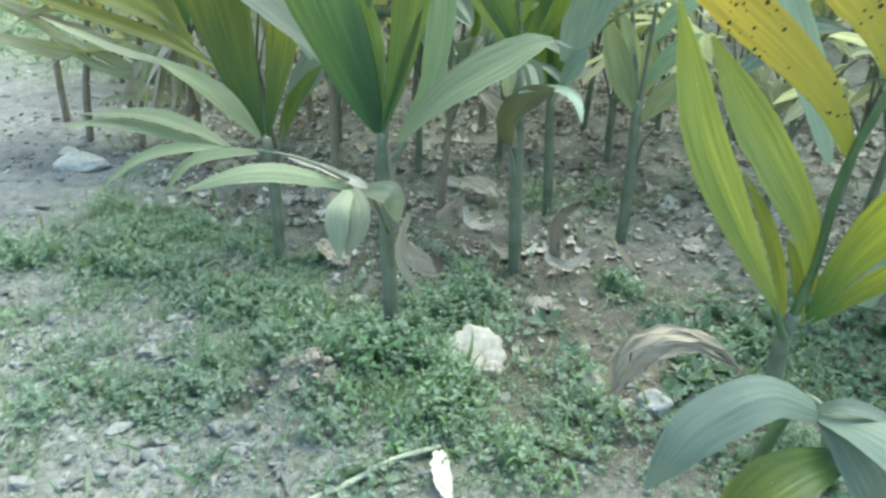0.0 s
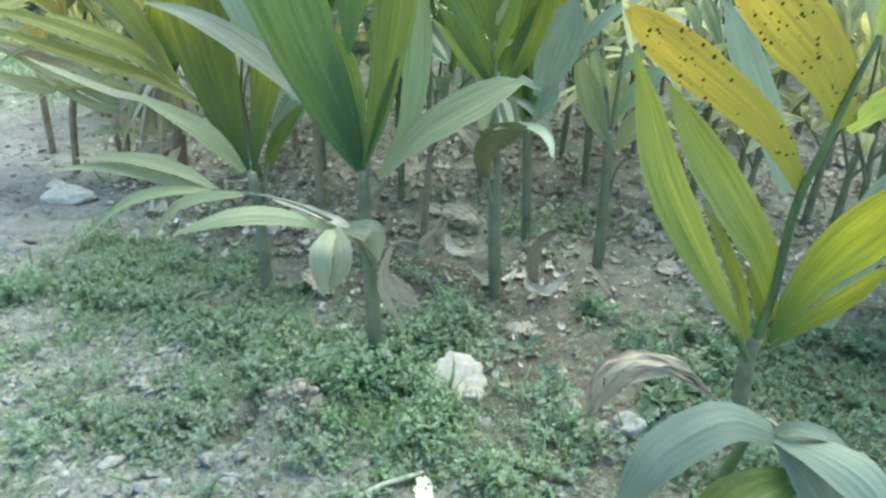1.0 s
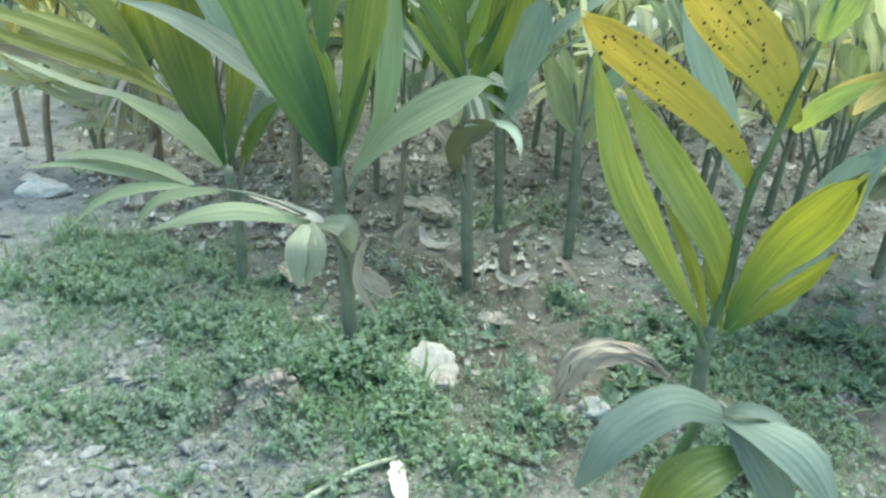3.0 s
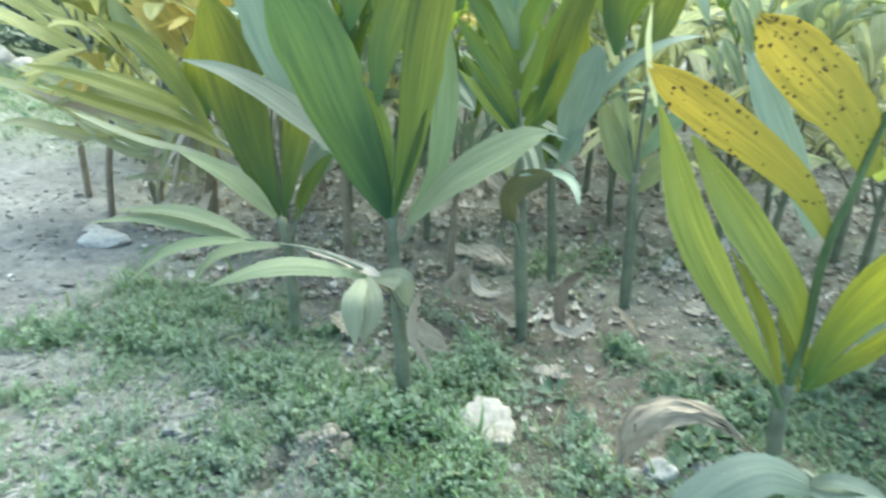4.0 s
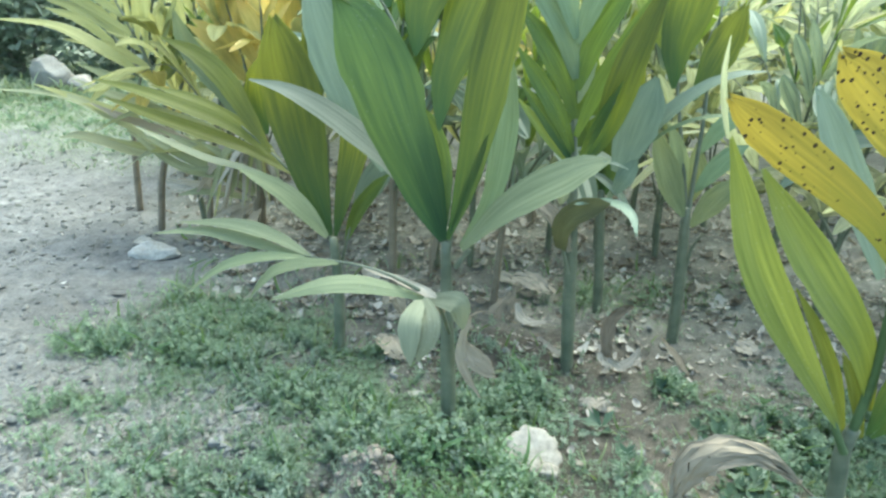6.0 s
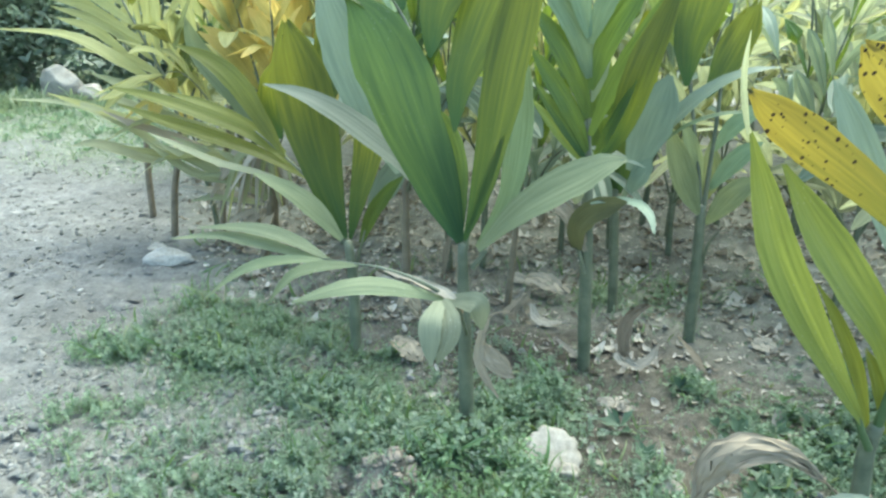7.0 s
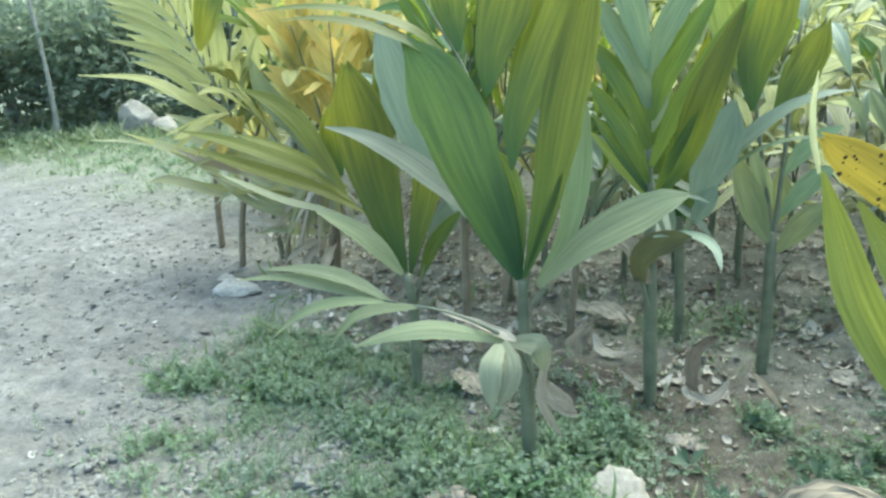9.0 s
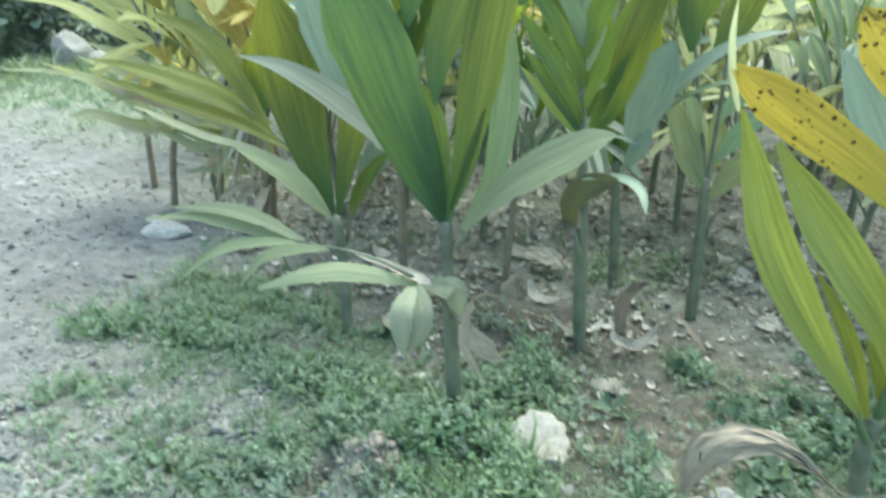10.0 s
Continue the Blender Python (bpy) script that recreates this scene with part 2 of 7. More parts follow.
def stone_material(name, dark, light):
    m, n, link, surf = material(name)
    obj = n.new("ShaderNodeTexCoord").outputs["Object"]
    a = noise_node(n, link, obj, 9, 6, 0.65)
    b = noise_node(n, link, obj, 70, 4, 0.7)
    r = ramp(n, [(0.3, dark), (0.62, light)])
    link(a.outputs["Fac"], r.inputs[0])
    gr = ramp(n, [(0.3, (0.75, 0.75, 0.75)), (0.7, (1.1, 1.1, 1.1))])
    link(b.outputs["Fac"], gr.inputs[0])
    link(mix(n, link, 1.0, r.outputs[0], gr.outputs[0], "MULTIPLY"), surf.inputs["Base Color"])
    surf.inputs["Roughness"].default_value = 0.9
    bump(n, link, mix(n, link, 0.4, a.outputs["Fac"], b.outputs["Fac"]), 0.6, 0.006, surf)
    return m


PLASTER = stone_material("chalky_stone", (0.28, 0.258, 0.212), (0.40, 0.375, 0.32))
PALE_STONE = stone_material("pale_stone", (0.25, 0.225, 0.18), (0.38, 0.35, 0.29))
WHITE_STONE = stone_material("white_stone", (0.34, 0.325, 0.28), (0.47, 0.45, 0.40))
GREY_STONE = stone_material("grey_stone", (0.18, 0.185, 0.17), (0.29, 0.295, 0.275))
CLOD = stone_material("dry_clod", (0.19, 0.162, 0.13), (0.30, 0.262, 0.215))
TWIG = stone_material("dry_twig", (0.21, 0.235, 0.165), (0.34, 0.365, 0.27))


def ground_material():
    m, n, link, surf = material("earth")
    obj = n.new("ShaderNodeTexCoord").outputs["Object"]

    def att(name):
        a = n.new("ShaderNodeAttribute")
        a.attribute_name = name
        return a.outputs["Fac"]

    big = noise_node(n, link, obj, 2.2, 6, 0.62)
    mid = noise_node(n, link, obj, 14, 6, 0.68)
    fine = noise_node(n, link, obj, 75, 5, 0.72)
    vor = n.new("ShaderNodeTexVoronoi")
    vor.inputs["Scale"].default_value = 55
    link(mix(n, link, 0.08, obj, fine.outputs["Color"]), vor.inputs["Vector"])
    vor2 = n.new("ShaderNodeTexVoronoi")
    vor2.inputs["Scale"].default_value = 130
    link(obj, vor2.inputs["Vector"])
    silt = ramp(n, [(0.3, (0.134, 0.139, 0.118)), (0.5, (0.204, 0.209, 0.183)), (0.7, (0.280, 0.285, 0.250))])
    link(mid.outputs["Fac"], silt.inputs[0])
    path = ramp(n, [(0.3, (0.119, 0.122, 0.115)), (0.5, (0.181, 0.185, 0.174)), (0.72, (0.250, 0.254, 0.237))])
    link(mid.outputs["Fac"], path.inputs[0])
    brown = ramp(n, [(0.3, (0.058, 0.050, 0.037)), (0.55, (0.102, 0.090, 0.070)), (0.75, (0.160, 0.146, 0.118))])
    link(mid.outputs["Fac"], brown.inputs[0])
    moss = ramp(n, [(0.3, (0.085, 0.115, 0.07)), (0.7, (0.16, 0.20, 0.125))])
    link(mid.outputs["Fac"], moss.inputs[0])
    c = mix(n, link, att("path"), silt.outputs[0], path.outputs[0])
    c = mix(n, link, att("brown"), c, brown.outputs[0])
    c = mix(n, link, att("moss"), c, moss.outputs[0])
    turf = ramp(n, [(0.3, (0.12, 0.15, 0.10)), (0.7, (0.22, 0.25, 0.18))])
    link(mid.outputs["Fac"], turf.inputs[0])
    c = mix(n, link, att("verge"), c, turf.outputs[0])
    grain = ramp(n, [(0.25, (0.66, 0.66, 0.66)), (0.5, (1, 1, 1)), (0.75, (1.28, 1.28, 1.26))])
    link(fine.outputs["Fac"], grain.inputs[0])
    c = mix(n, link, 1.0, c, grain.outputs[0], "MULTIPLY")
    patch = ramp(n, [(0.32, (0.72, 0.72, 0.71)), (0.65, (1.15, 1.15, 1.15))])
    link(big.outputs["Fac"], patch.inputs[0])
    c = mix(n, link, 1.0, c, patch.outputs[0], "MULTIPLY")
    link(c, surf.inputs["Base Color"])
    surf.inputs["Roughness"].default_value = 0.95
    h = mix(n, link, 0.5, vor.outputs["Distance"], fine.outputs["Fac"])
    h = mix(n, link, 0.35, h, vor2.outputs["Distance"])
    bump(n, link, h, 0.8, 0.014, surf)
    return m


EARTH = ground_material()


# ---- mesh helpers ----
def make_mesh(name, verts, faces, uv=None, smooth=False):
    """A mesh from arrays: verts (n, 3), faces (m, k), uv per vertex (n, 2)."""
    verts, faces = np.asarray(verts, np.float32), np.asarray(faces, np.int32)
    me = bpy.data.meshes.new(name)
    k = faces.shape[1]
    me.vertices.add(len(verts))
    me.vertices.foreach_set("co", verts.ravel())
    me.loops.add(faces.size)
    me.loops.foreach_set("vertex_index", faces.ravel())
    me.polygons.add(len(faces))
    me.polygons.foreach_set("loop_start", np.arange(0, faces.size, k, dtype=np.int32))
    if uv is not None:
        me.uv_layers.new(name="UVMap").data.foreach_set("uv", np.asarray(uv, np.float32)[faces.ravel()].ravel())
    me.update(calc_edges=True)
    if smooth:
        me.polygons.foreach_set("use_smooth", np.ones(len(faces), bool))
    return me


def part(name, mesh, mat, parent, label=""):
    ob = new(name, mesh)
    if not mesh.materials:
        mesh.materials.append(mat)
    ob.parent = parent
    return tagged(ob, label)


def grid_faces(rows, cols):
    i = (np.arange(rows - 1)[:, None] * cols + np.arange(cols - 1)[None]).ravel()
    return np.stack([i, i + 1, i + cols + 1, i + cols], 1)


def curve_points(pts, n):
    """n points along a smooth curve through the given ones (Catmull-Rom), and its directions."""
    p = np.array(pts, float)
    p = np.vstack([2 * p[0] - p[1], p, 2 * p[-1] - p[-2]])
    seg = len(p) - 3
    out = []
    for s in np.linspace(0, seg - 1e-6, n):
        i, f = int(s), s - int(s)
        a, b, c, d = p[i:i + 4]
        out.append(0.5 * (2 * b + (c - a) * f + (2 * a - 5 * b + 4 * c - d) * f * f + (3 * b - a - 3 * c + d) * f ** 3))
    out = np.array(out)
    tan = np.gradient(out, axis=0)
    return out, tan / np.linalg.norm(tan, axis=1, keepdims=True)


def blade_arrays(pts, width, face=(0, -0.75, 0.65), pleats=3, fold=0.12, base=0.25, peak=0.42, jag=0.07, twist=0.0, seed=0, n=15, ribs=0.11, crumple=0.0):
    """A ribbed leaf blade along a curve: narrow foot, widest at peak, ragged tip, zigzag ribs across."""
    rng = np.random.RandomState(seed)
    c, t = curve_points(pts, n)
    pleats = pleats * 2
    cols = 2 * pleats + 1
    u = np.linspace(0, 1, n)
    rise = np.clip(u / peak, 0, 1)
    up = base + (1 - base) * (0.5 * rise + 0.5 * rise * (2 - rise))
    down = np.clip(1 - (np.clip(u - peak, 0, 1) / (1 - peak)) ** 2.4, 0.10, 1)
    half = 0.5 * width * np.where(u < peak, up, down)
    f = np.array(face, float)
    nor = f[None] - t * (t @ f)[:, None]
    nor /= np.linalg.norm(nor, axis=1, keepdims=True)
    side = np.cross(t, nor)
    ang = radians(twist) * u[:, None]
    nor, side = nor * np.cos(ang) + side * np.sin(ang), side * np.cos(ang) - nor * np.sin(ang)
    v = np.linspace(-1, 1, cols)
    v[1:-1] += rng.uniform(-0.55, 0.55, cols - 2) / cols
    wave = 0.05 * np.sin(u[:, None] * rng.uniform(5, 9) + rng.uniform(0, 6) + v[None] * rng.uniform(0.5, 2))
    rib = np.where(np.arange(cols) % 2 == 0, 1.0, -1.0) * ribs / pleats * (0.3 + 1.4 * rng.rand(cols))
    lift = (fold * np.abs(v)[None] + wave + rib[None]) * half[:, None]
    edge = 1 + 0.03 * rng.randn(n, cols) * (np.abs(v)[None] > 0.9)
    length = np.linalg.norm(c[-1] - c[0])
    back = jag * rng.rand(cols) * length
    back[1::2] += 0.35 * jag * length
    pos = c[:, None] + side[:, None] * (half[:, None] * v[None] * edge)[..., None] + nor[:, None] * lift[..., None]
    pull = np.clip((u - 0.75) / 0.25, 0, 1) ** 2
    pos -= t[:, None] * (pull[:, None] * back[None])[..., None]
    if crumple:
        pos += crumple * width * rng.randn(n, cols, 3)
    uv = np.stack(np.broadcast_arrays(u[:, None], (v[None] + 1) / 2), -1)
    # each rib face is a strip of its own, so that the ridges stay crisp
    strips = [(pos[:, k:k + 2].reshape(-1, 3), grid_faces(n, 2), uv[:, k:k + 2].reshape(-1, 2)) for k in range(cols - 1)]
    return joined(strips)


def tube_arrays(pts, radii, sides=8, n=14):
    c, t = curve_points(pts, n)
    r = np.interp(np.linspace(0, 1, n), np.linspace(0, 1, len(radii)), radii)
    ref = np.array([0.31, 0.95, 0.05])
    a = np.cross(t, ref)
    a /= np.linalg.norm(a, axis=1, keepdims=True)
    b = np.cross(t, a)
    th = np.linspace(0, 2 * math.pi, sides, endpoint=False)
    pos = c[:, None] + r[:, None, None] * (a[:, None] * np.cos(th)[None, :, None] + b[:, None] * np.sin(th)[None, :, None])
    i, j = np.meshgrid(np.arange(n - 1), np.arange(sides), indexing="ij")
    k = (j + 1) % sides
    faces = np.stack([i * sides + j, i * sides + k, (i + 1) * sides + k, (i + 1) * sides + j], -1).reshape(-1, 4)
    pos = np.vstack([pos.reshape(-1, 3), c[-1] + t[-1] * r[-1] * 0.5])
    tip = len(pos) - 1
    last = (n - 1) * sides
    cap = np.array([[last + s, last + (s + 1) % sides, tip, tip] for s in range(sides)])
    return pos, faces, cap


def tube_mesh(name, pts, radii, sides=8, n=14):
    pos, faces, cap = tube_arrays(pts, radii, sides, n)
    me = bpy.data.meshes.new(name)
    me.from_pydata(pos.tolist(), [], faces.tolist() + [c[:3].tolist() for c in cap])
    me.polygons.foreach_set("use_smooth", np.ones(len(me.polygons), bool))
    return me


def joined(arrays):
    """Several (verts, faces, uv) as one."""
    vs, fs, us, at = [], [], [], 0
    for v, f, u in arrays:
        vs.append(v), fs.append(f + at), us.append(u)
        at += len(v)
    return np.vstack(vs), np.vstack(fs), np.vstack(us)


def scattered(name, verts, faces, mats, label, category, mat, smooth=False):
    """Many placed copies of one small piece, joined into one object of stuff. mats: (n, 3, 4)."""
    v = np.einsum("nij,kj->nki", mats[:, :, :3], verts) + mats[:, None, :, 3]
    f = faces[None] + (np.arange(len(mats)) * len(verts))[:, None, None]
    me = make_mesh(name, v.reshape(-1, 3), f.reshape(-1, faces.shape[1]), smooth=smooth)
    me.materials.append(mat)
    return tagged(new(name, me), label, category, kind="stuff")


def placements(xyz, sizes, yaw, tilt_x, tilt_y, squash=1.0):
    """Matrices (n, 3, 4) from places, sizes and turns."""
    cz, sz, cx, sx, cy, sy = np.cos(yaw), np.sin(yaw), np.cos(tilt_x), np.sin(tilt_x), np.cos(tilt_y), np.sin(tilt_y)
    n = len(xyz)
    o, z = np.ones(n), np.zeros(n)
    rz = np.stack([cz, -sz, z, sz, cz, z, z, z, o], 1).reshape(n, 3, 3)
    rx = np.stack([o, z, z, z, cx, -sx, z, sx, cx], 1).reshape(n, 3, 3)
    ry = np.stack([cy, z, sy, z, o, z, -sy, z, cy], 1).reshape(n, 3, 3)
    s = np.asarray(sizes)
    if s.ndim == 1:
        s = np.stack([s, s, s * squash], 1)
    return np.concatenate([rz @ rx @ ry * s[:, None, :], np.asarray(xyz)[:, :, None]], 2)


# ---- the lie of the land ----
def lattice(ix, iy, seed):
    h = (ix.astype(np.int64) * 374761393 + iy.astype(np.int64) * 668265263 + seed * 982451653) & 0xFFFFFFFF
    h = ((h ^ (h >> 13)) * 1274126177) & 0xFFFFFFFF
    return ((h ^ (h >> 16)) & 0xFFFF) / 65535.0


def value_noise(x, y, seed):
    ix, iy = np.floor(x), np.floor(y)
    fx, fy = x - ix, y - iy
    fx, fy = fx * fx * (3 - 2 * fx), fy * fy * (3 - 2 * fy)
    a, b = lattice(ix, iy, seed), lattice(ix + 1, iy, seed)
    c, d = lattice(ix, iy + 1, seed), lattice(ix + 1, iy + 1, seed)
    return (a + (b - a) * fx) * (1 - fy) + (c + (d - c) * fx) * fy


def fbm(x, y, scale, seed, octaves=4):
    x, y = np.asarray(x, float) * scale, np.asarray(y, float) * scale
    total, amp, norm = 0, 1.0, 0
    for k in range(octaves):
        total, norm = total + amp * value_noise(x * 2 ** k, y * 2 ** k, seed + k), norm + amp
        amp *= 0.5
    return total / norm


def smooth_step(a, b, x):
    f = np.clip((np.asarray(x, float) - a) / (b - a), 0, 1)
    return f * f * (3 - 2 * f)


def blob(x, y, cx, cy, rx, ry, turn=0.0):
    c, s = math.cos(radians(turn)), math.sin(radians(turn))
    dx, dy = x - cx, y - cy
    return np.exp(-(((dx * c + dy * s) / rx) ** 2 + ((dy * c - dx * s) / ry) ** 2))


def bed_edge(y):
    """x of the nursery bed's edge along the earth path."""
    return np.interp(y, [0, 1.2, 1.8, 2.4, 3.3, 5.0, 9.0], [-0.75, -0.95, -1.26, -1.36, -2.05, -3.2, -5.0])


def path_mask(x, y):
    e = bed_edge(y) + 0.25 * (fbm(x, y, 2.0, 11) - 0.5)
    far = 1 - smooth_step(3.9, 5.4, y + 0.35 * (x + 4) + 1.2 * (fbm(x, y, 1.3, 12) - 0.5))
    return smooth_step(0.12, -0.22, x - e) * far


def brown_mask(x, y):
    inside = smooth_step(-0.1, 0.35, x - bed_edge(y)) * smooth_step(1.55, 1.95, y + 0.25 * (fbm(x, y, 3, 21) - 0.5))
    # brown soil; blobs near (0.8, 1.5) also paint in the yellowing seedling's shade
    near = 1.3 * blob(x, y, 0.33, 1.72, 0.38, 0.3) + 0.9 * blob(x, y, -0.17, 1.28, 0.15, 0.09) + 0.5 * blob(x, y, 0.3, 1.35, 0.4, 0.2) + 0.95 * blob(x, y, 0.85, 1.4, 0.55, 0.4)
    return np.clip((0.22 * inside + near) * (0.4 + 1.2 * fbm(x, y, 4, 22)) + 0.95 * blob(x, y, 0.25, 1.95, 0.45, 0.2) + 0.95 * blob(x, y, 0.78, 1.58, 0.55, 0.33) + 0.6 * blob(x, y, -0.4, 2.5, 0.5, 0.45), 0, 0.95) * (1 - 0.8 * np.clip(blob(x, y, 0.95, 2.5, 0.5, 0.7), 0, 1)) * (1 - 0.9 * smooth_step(2.05, 2.4, y))


def weed_mask(x, y):
    """How thickly low weeds cover the ground, 0 to 1."""
    d = 0.74 * blob(x, y, -0.42, 1.80, 0.5, 0.2, -6) + 1.1 * blob(x, y, -0.08, 1.62, 0.24, 0.17) + 0.9 * blob(x, y, -1.08, 1.66, 0.24, 0.34, 25)
    d = d + 0.42 * blob(x, y, -0.85, 2.0, 0.42, 0.12, -12) + 1.0 * blob(x, y, 0.02, 1.3, 0.16, 0.14) + 0.55 * blob(x, y, -0.02, 1.45, 0.12, 0.15)
    d = d + 0.30 * blob(x, y, -0.42, 1.40, 0.4, 0.25) + 0.22 * blob(x, y, 0.12, 1.08, 0.4, 0.16) + 0.12 * blob(x, y, 0.45, 1.22, 0.25, 0.2)
    d = d + 1.0 * blob(x, y, 1.05, 1.6, 0.34, 0.26) + 0.35 * blob(x, y, 0.78, 1.56, 0.2, 0.16) + 0.2 * blob(x, y, 0.98, 1.28, 0.35, 0.2) + 0.35 * blob(x, y, 0.6, 1.85, 0.14, 0.1) + 0.35 * blob(x, y, 0.42, 2.45, 0.24, 0.12) + 0.1 * blob(x, y, 0.95, 1.2, 0.4, 0.3)
    d = d + 0.5 * blob(x, y, -0.75, 1.72, 0.35, 0.25) + 0.25 * blob(x, y, -0.75, 1.45, 0.35, 0.2) + 0.2 * blob(x, y, -0.2, 1.3, 0.6, 0.35) - 0.9 * blob(x, y, -0.19, 1.27, 0.11, 0.07)
    lush = 0.9 * blob(x, y, -0.02, 1.55, 0.17, 0.13) + 0.5 * blob(x, y, 0.06, 1.63, 0.12, 0.08)
    return np.clip(d * (0.10 + 1.15 * smooth_step(0.36, 0.60, fbm(x, y, 4.5, 31))) + lush, 0, 1) * (1 - np.clip(1.5 * blob(x, y, 0.19, 1.42, 0.075, 0.05), 0, 1))


def verge_mask(x, y):
    """Grass at the far end of the path, under the thicket."""
    far = smooth_step(3.9, 5.4, y + 0.35 * (x + 4) + 1.2 * (fbm(x, y, 1.3, 12) - 0.5))
    return far * smooth_step(0.5, -0.4, x - bed_edge(y))


def ground_z(x, y):
    x, y = np.asarray(x, float), np.asarray(y, float)
    near = np.exp(-(((x - 0) / 9) ** 2 + ((y - 2.5) / 9) ** 2))
    p = path_mask(x, y)
    z = 0.045 * (fbm(x, y, 1.1, 1) - 0.5) + 0.035 * (fbm(x, y, 4.5, 2, 3) - 0.5) * (1 - 0.55 * p)
    z = z + (0.044 * np.abs(fbm(x, y, 13, 3, 3) - 0.5) + 0.016 * fbm(x, y, 42, 4, 2)) * (1 - 0.6 * p)
    z = z + p * (0.045 * (fbm(x, y, 7, 5, 4) - 0.5) + 0.014 * np.abs(fbm(x, y, 33, 9, 2) - 0.5) + 0.012 * np.abs(fbm(x, y, 20, 8, 3) - 0.5) - 0.018 * smooth_step(0.58, 0.70, fbm(x, y, 9, 6, 3)))
    z = z + 0.06 * blob(x, y, -0.19, 1.28, 0.10, 0.07) * (0.5 + fbm(x, y, 30, 7, 3)) - 0.11 * blob(x, y, -0.30, 1.22, 0.026, 0.065, -12) - 0.02 * blob(x, y, -0.62, 1.28, 0.06, 0.03)
    return (z - 0.014) * near


def build_ground():
    n, a, b = 600, 0.389, 7.0
    s = a * np.sinh(b * np.linspace(-1, 1, n))
    xx, yy = np.meshgrid(s - 0.1, s + 1.7)
    zz = ground_z(xx, yy)
    me = make_mesh("ground", np.stack([xx, yy, zz], -1).reshape(-1, 3), grid_faces(n, n), smooth=True)
    fx, fy = xx.ravel(), yy.ravel()
    for name, val in (("path", path_mask(fx, fy)), ("brown", brown_mask(fx, fy)), ("moss", np.clip(0.5 * weed_mask(fx, fy), 0, 0.9)), ("verge", 0.85 * verge_mask(fx, fy))):
        me.attributes.new(name, "FLOAT", "POINT").data.foreach_set("value", val.astype(np.float32))
    me.materials.append(EARTH)
    return tagged(new("ground", me), "pale stony silt and brown nursery soil", "ground", kind="structure")


build_ground()


def gz(x, y):
    return float(ground_z(np.array([x]), np.array([y]))[0])


# ---- palm seedlings ----
def seedling(x, y, label, name="palm_seedling"):
    ob = new(name)
    ob.location = (x, y, gz(x, y) - 0.01)
    return tagged(ob, label, "palm seedling", "areca seedlings in the nursery bed")


_count = [0]


def blade(plant, kind, width, pts, face=(0, -0.75, 0.65), pleats=3, name="leaf", **more):
    _count[0] += 1
    more.setdefault("ribs", {"pale": 0.035, "straw": 0.03, "sage": 0.03, "dry": 0.04, "beige": 0.04, "withered": 0.04, "dull": 0.03, "lime": 0.03}.get(kind, 0.028))
    if kind in ("dry", "beige", "withered"):
        more.setdefault("crumple", 0.035)
    me = make_mesh(name, *blade_arrays(pts, width, face, pleats, seed=_count[0], **more), smooth=True)
    return part(name, me, LEAF[kind], plant)


def stalk(plant, pts, radii, mat=None, name="leaf_stalk"):
    return part(name, tube_mesh(name, pts, radii), mat or STEM, plant)



plant_a = seedling(-0.071, 1.526, "tall palm seedling with broad ribbed leaves and drooping frond")
stalk(plant_a, [(0.022, 0.0, 0.011), (0.022, 0.0, 0.134), (0.019, 0.0, 0.283), (0.016, 0.0, 0.438), (0.015, 0.0, 0.548)], [0.0185, 0.0213, 0.0185, 0.0156, 0.0114], name="stem")
stalk(plant_a, [(0.014, 0.0, 0.514), (0.001, 0.013, 0.67), (-0.031, 0.027, 0.806), (-0.068, 0.04, 0.926), (-0.116, 0.053, 1.043), (-0.181, 0.067, 1.148), (-0.242, 0.08, 1.253)], [0.008, 0.006, 0.0051, 0.0043, 0.0037, 0.0029, 0.002])
stalk(plant_a, [(0.021, 0.0, 0.53), (0.038, 0.015, 0.671), (0.069, 0.03, 0.847), (0.112, 0.045, 1.024), (0.145, 0.06, 1.19)], [0.0079, 0.0053, 0.0039, 0.0033, 0.0026])
stalk(plant_a, [(0.039, 0.0, 0.486), (0.073, 0.0, 0.534)], [0.0082, 0.0055])
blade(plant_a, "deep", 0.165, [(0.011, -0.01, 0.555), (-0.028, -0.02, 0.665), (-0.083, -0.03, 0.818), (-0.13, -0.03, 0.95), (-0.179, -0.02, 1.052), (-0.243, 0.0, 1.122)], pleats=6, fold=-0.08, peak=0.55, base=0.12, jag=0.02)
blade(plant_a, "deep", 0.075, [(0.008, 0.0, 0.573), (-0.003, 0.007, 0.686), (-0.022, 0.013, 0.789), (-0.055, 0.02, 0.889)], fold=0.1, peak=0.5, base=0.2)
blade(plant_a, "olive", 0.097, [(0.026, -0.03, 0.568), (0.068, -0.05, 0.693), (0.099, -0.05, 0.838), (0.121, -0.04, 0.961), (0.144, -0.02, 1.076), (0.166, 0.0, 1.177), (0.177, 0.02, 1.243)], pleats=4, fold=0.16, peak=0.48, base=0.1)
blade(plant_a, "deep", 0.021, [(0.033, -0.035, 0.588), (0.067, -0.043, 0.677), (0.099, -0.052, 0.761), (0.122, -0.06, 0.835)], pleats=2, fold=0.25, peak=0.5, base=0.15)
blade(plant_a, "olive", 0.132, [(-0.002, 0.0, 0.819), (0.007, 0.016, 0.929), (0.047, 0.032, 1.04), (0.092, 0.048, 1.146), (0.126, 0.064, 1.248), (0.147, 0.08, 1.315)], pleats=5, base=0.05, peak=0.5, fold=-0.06)
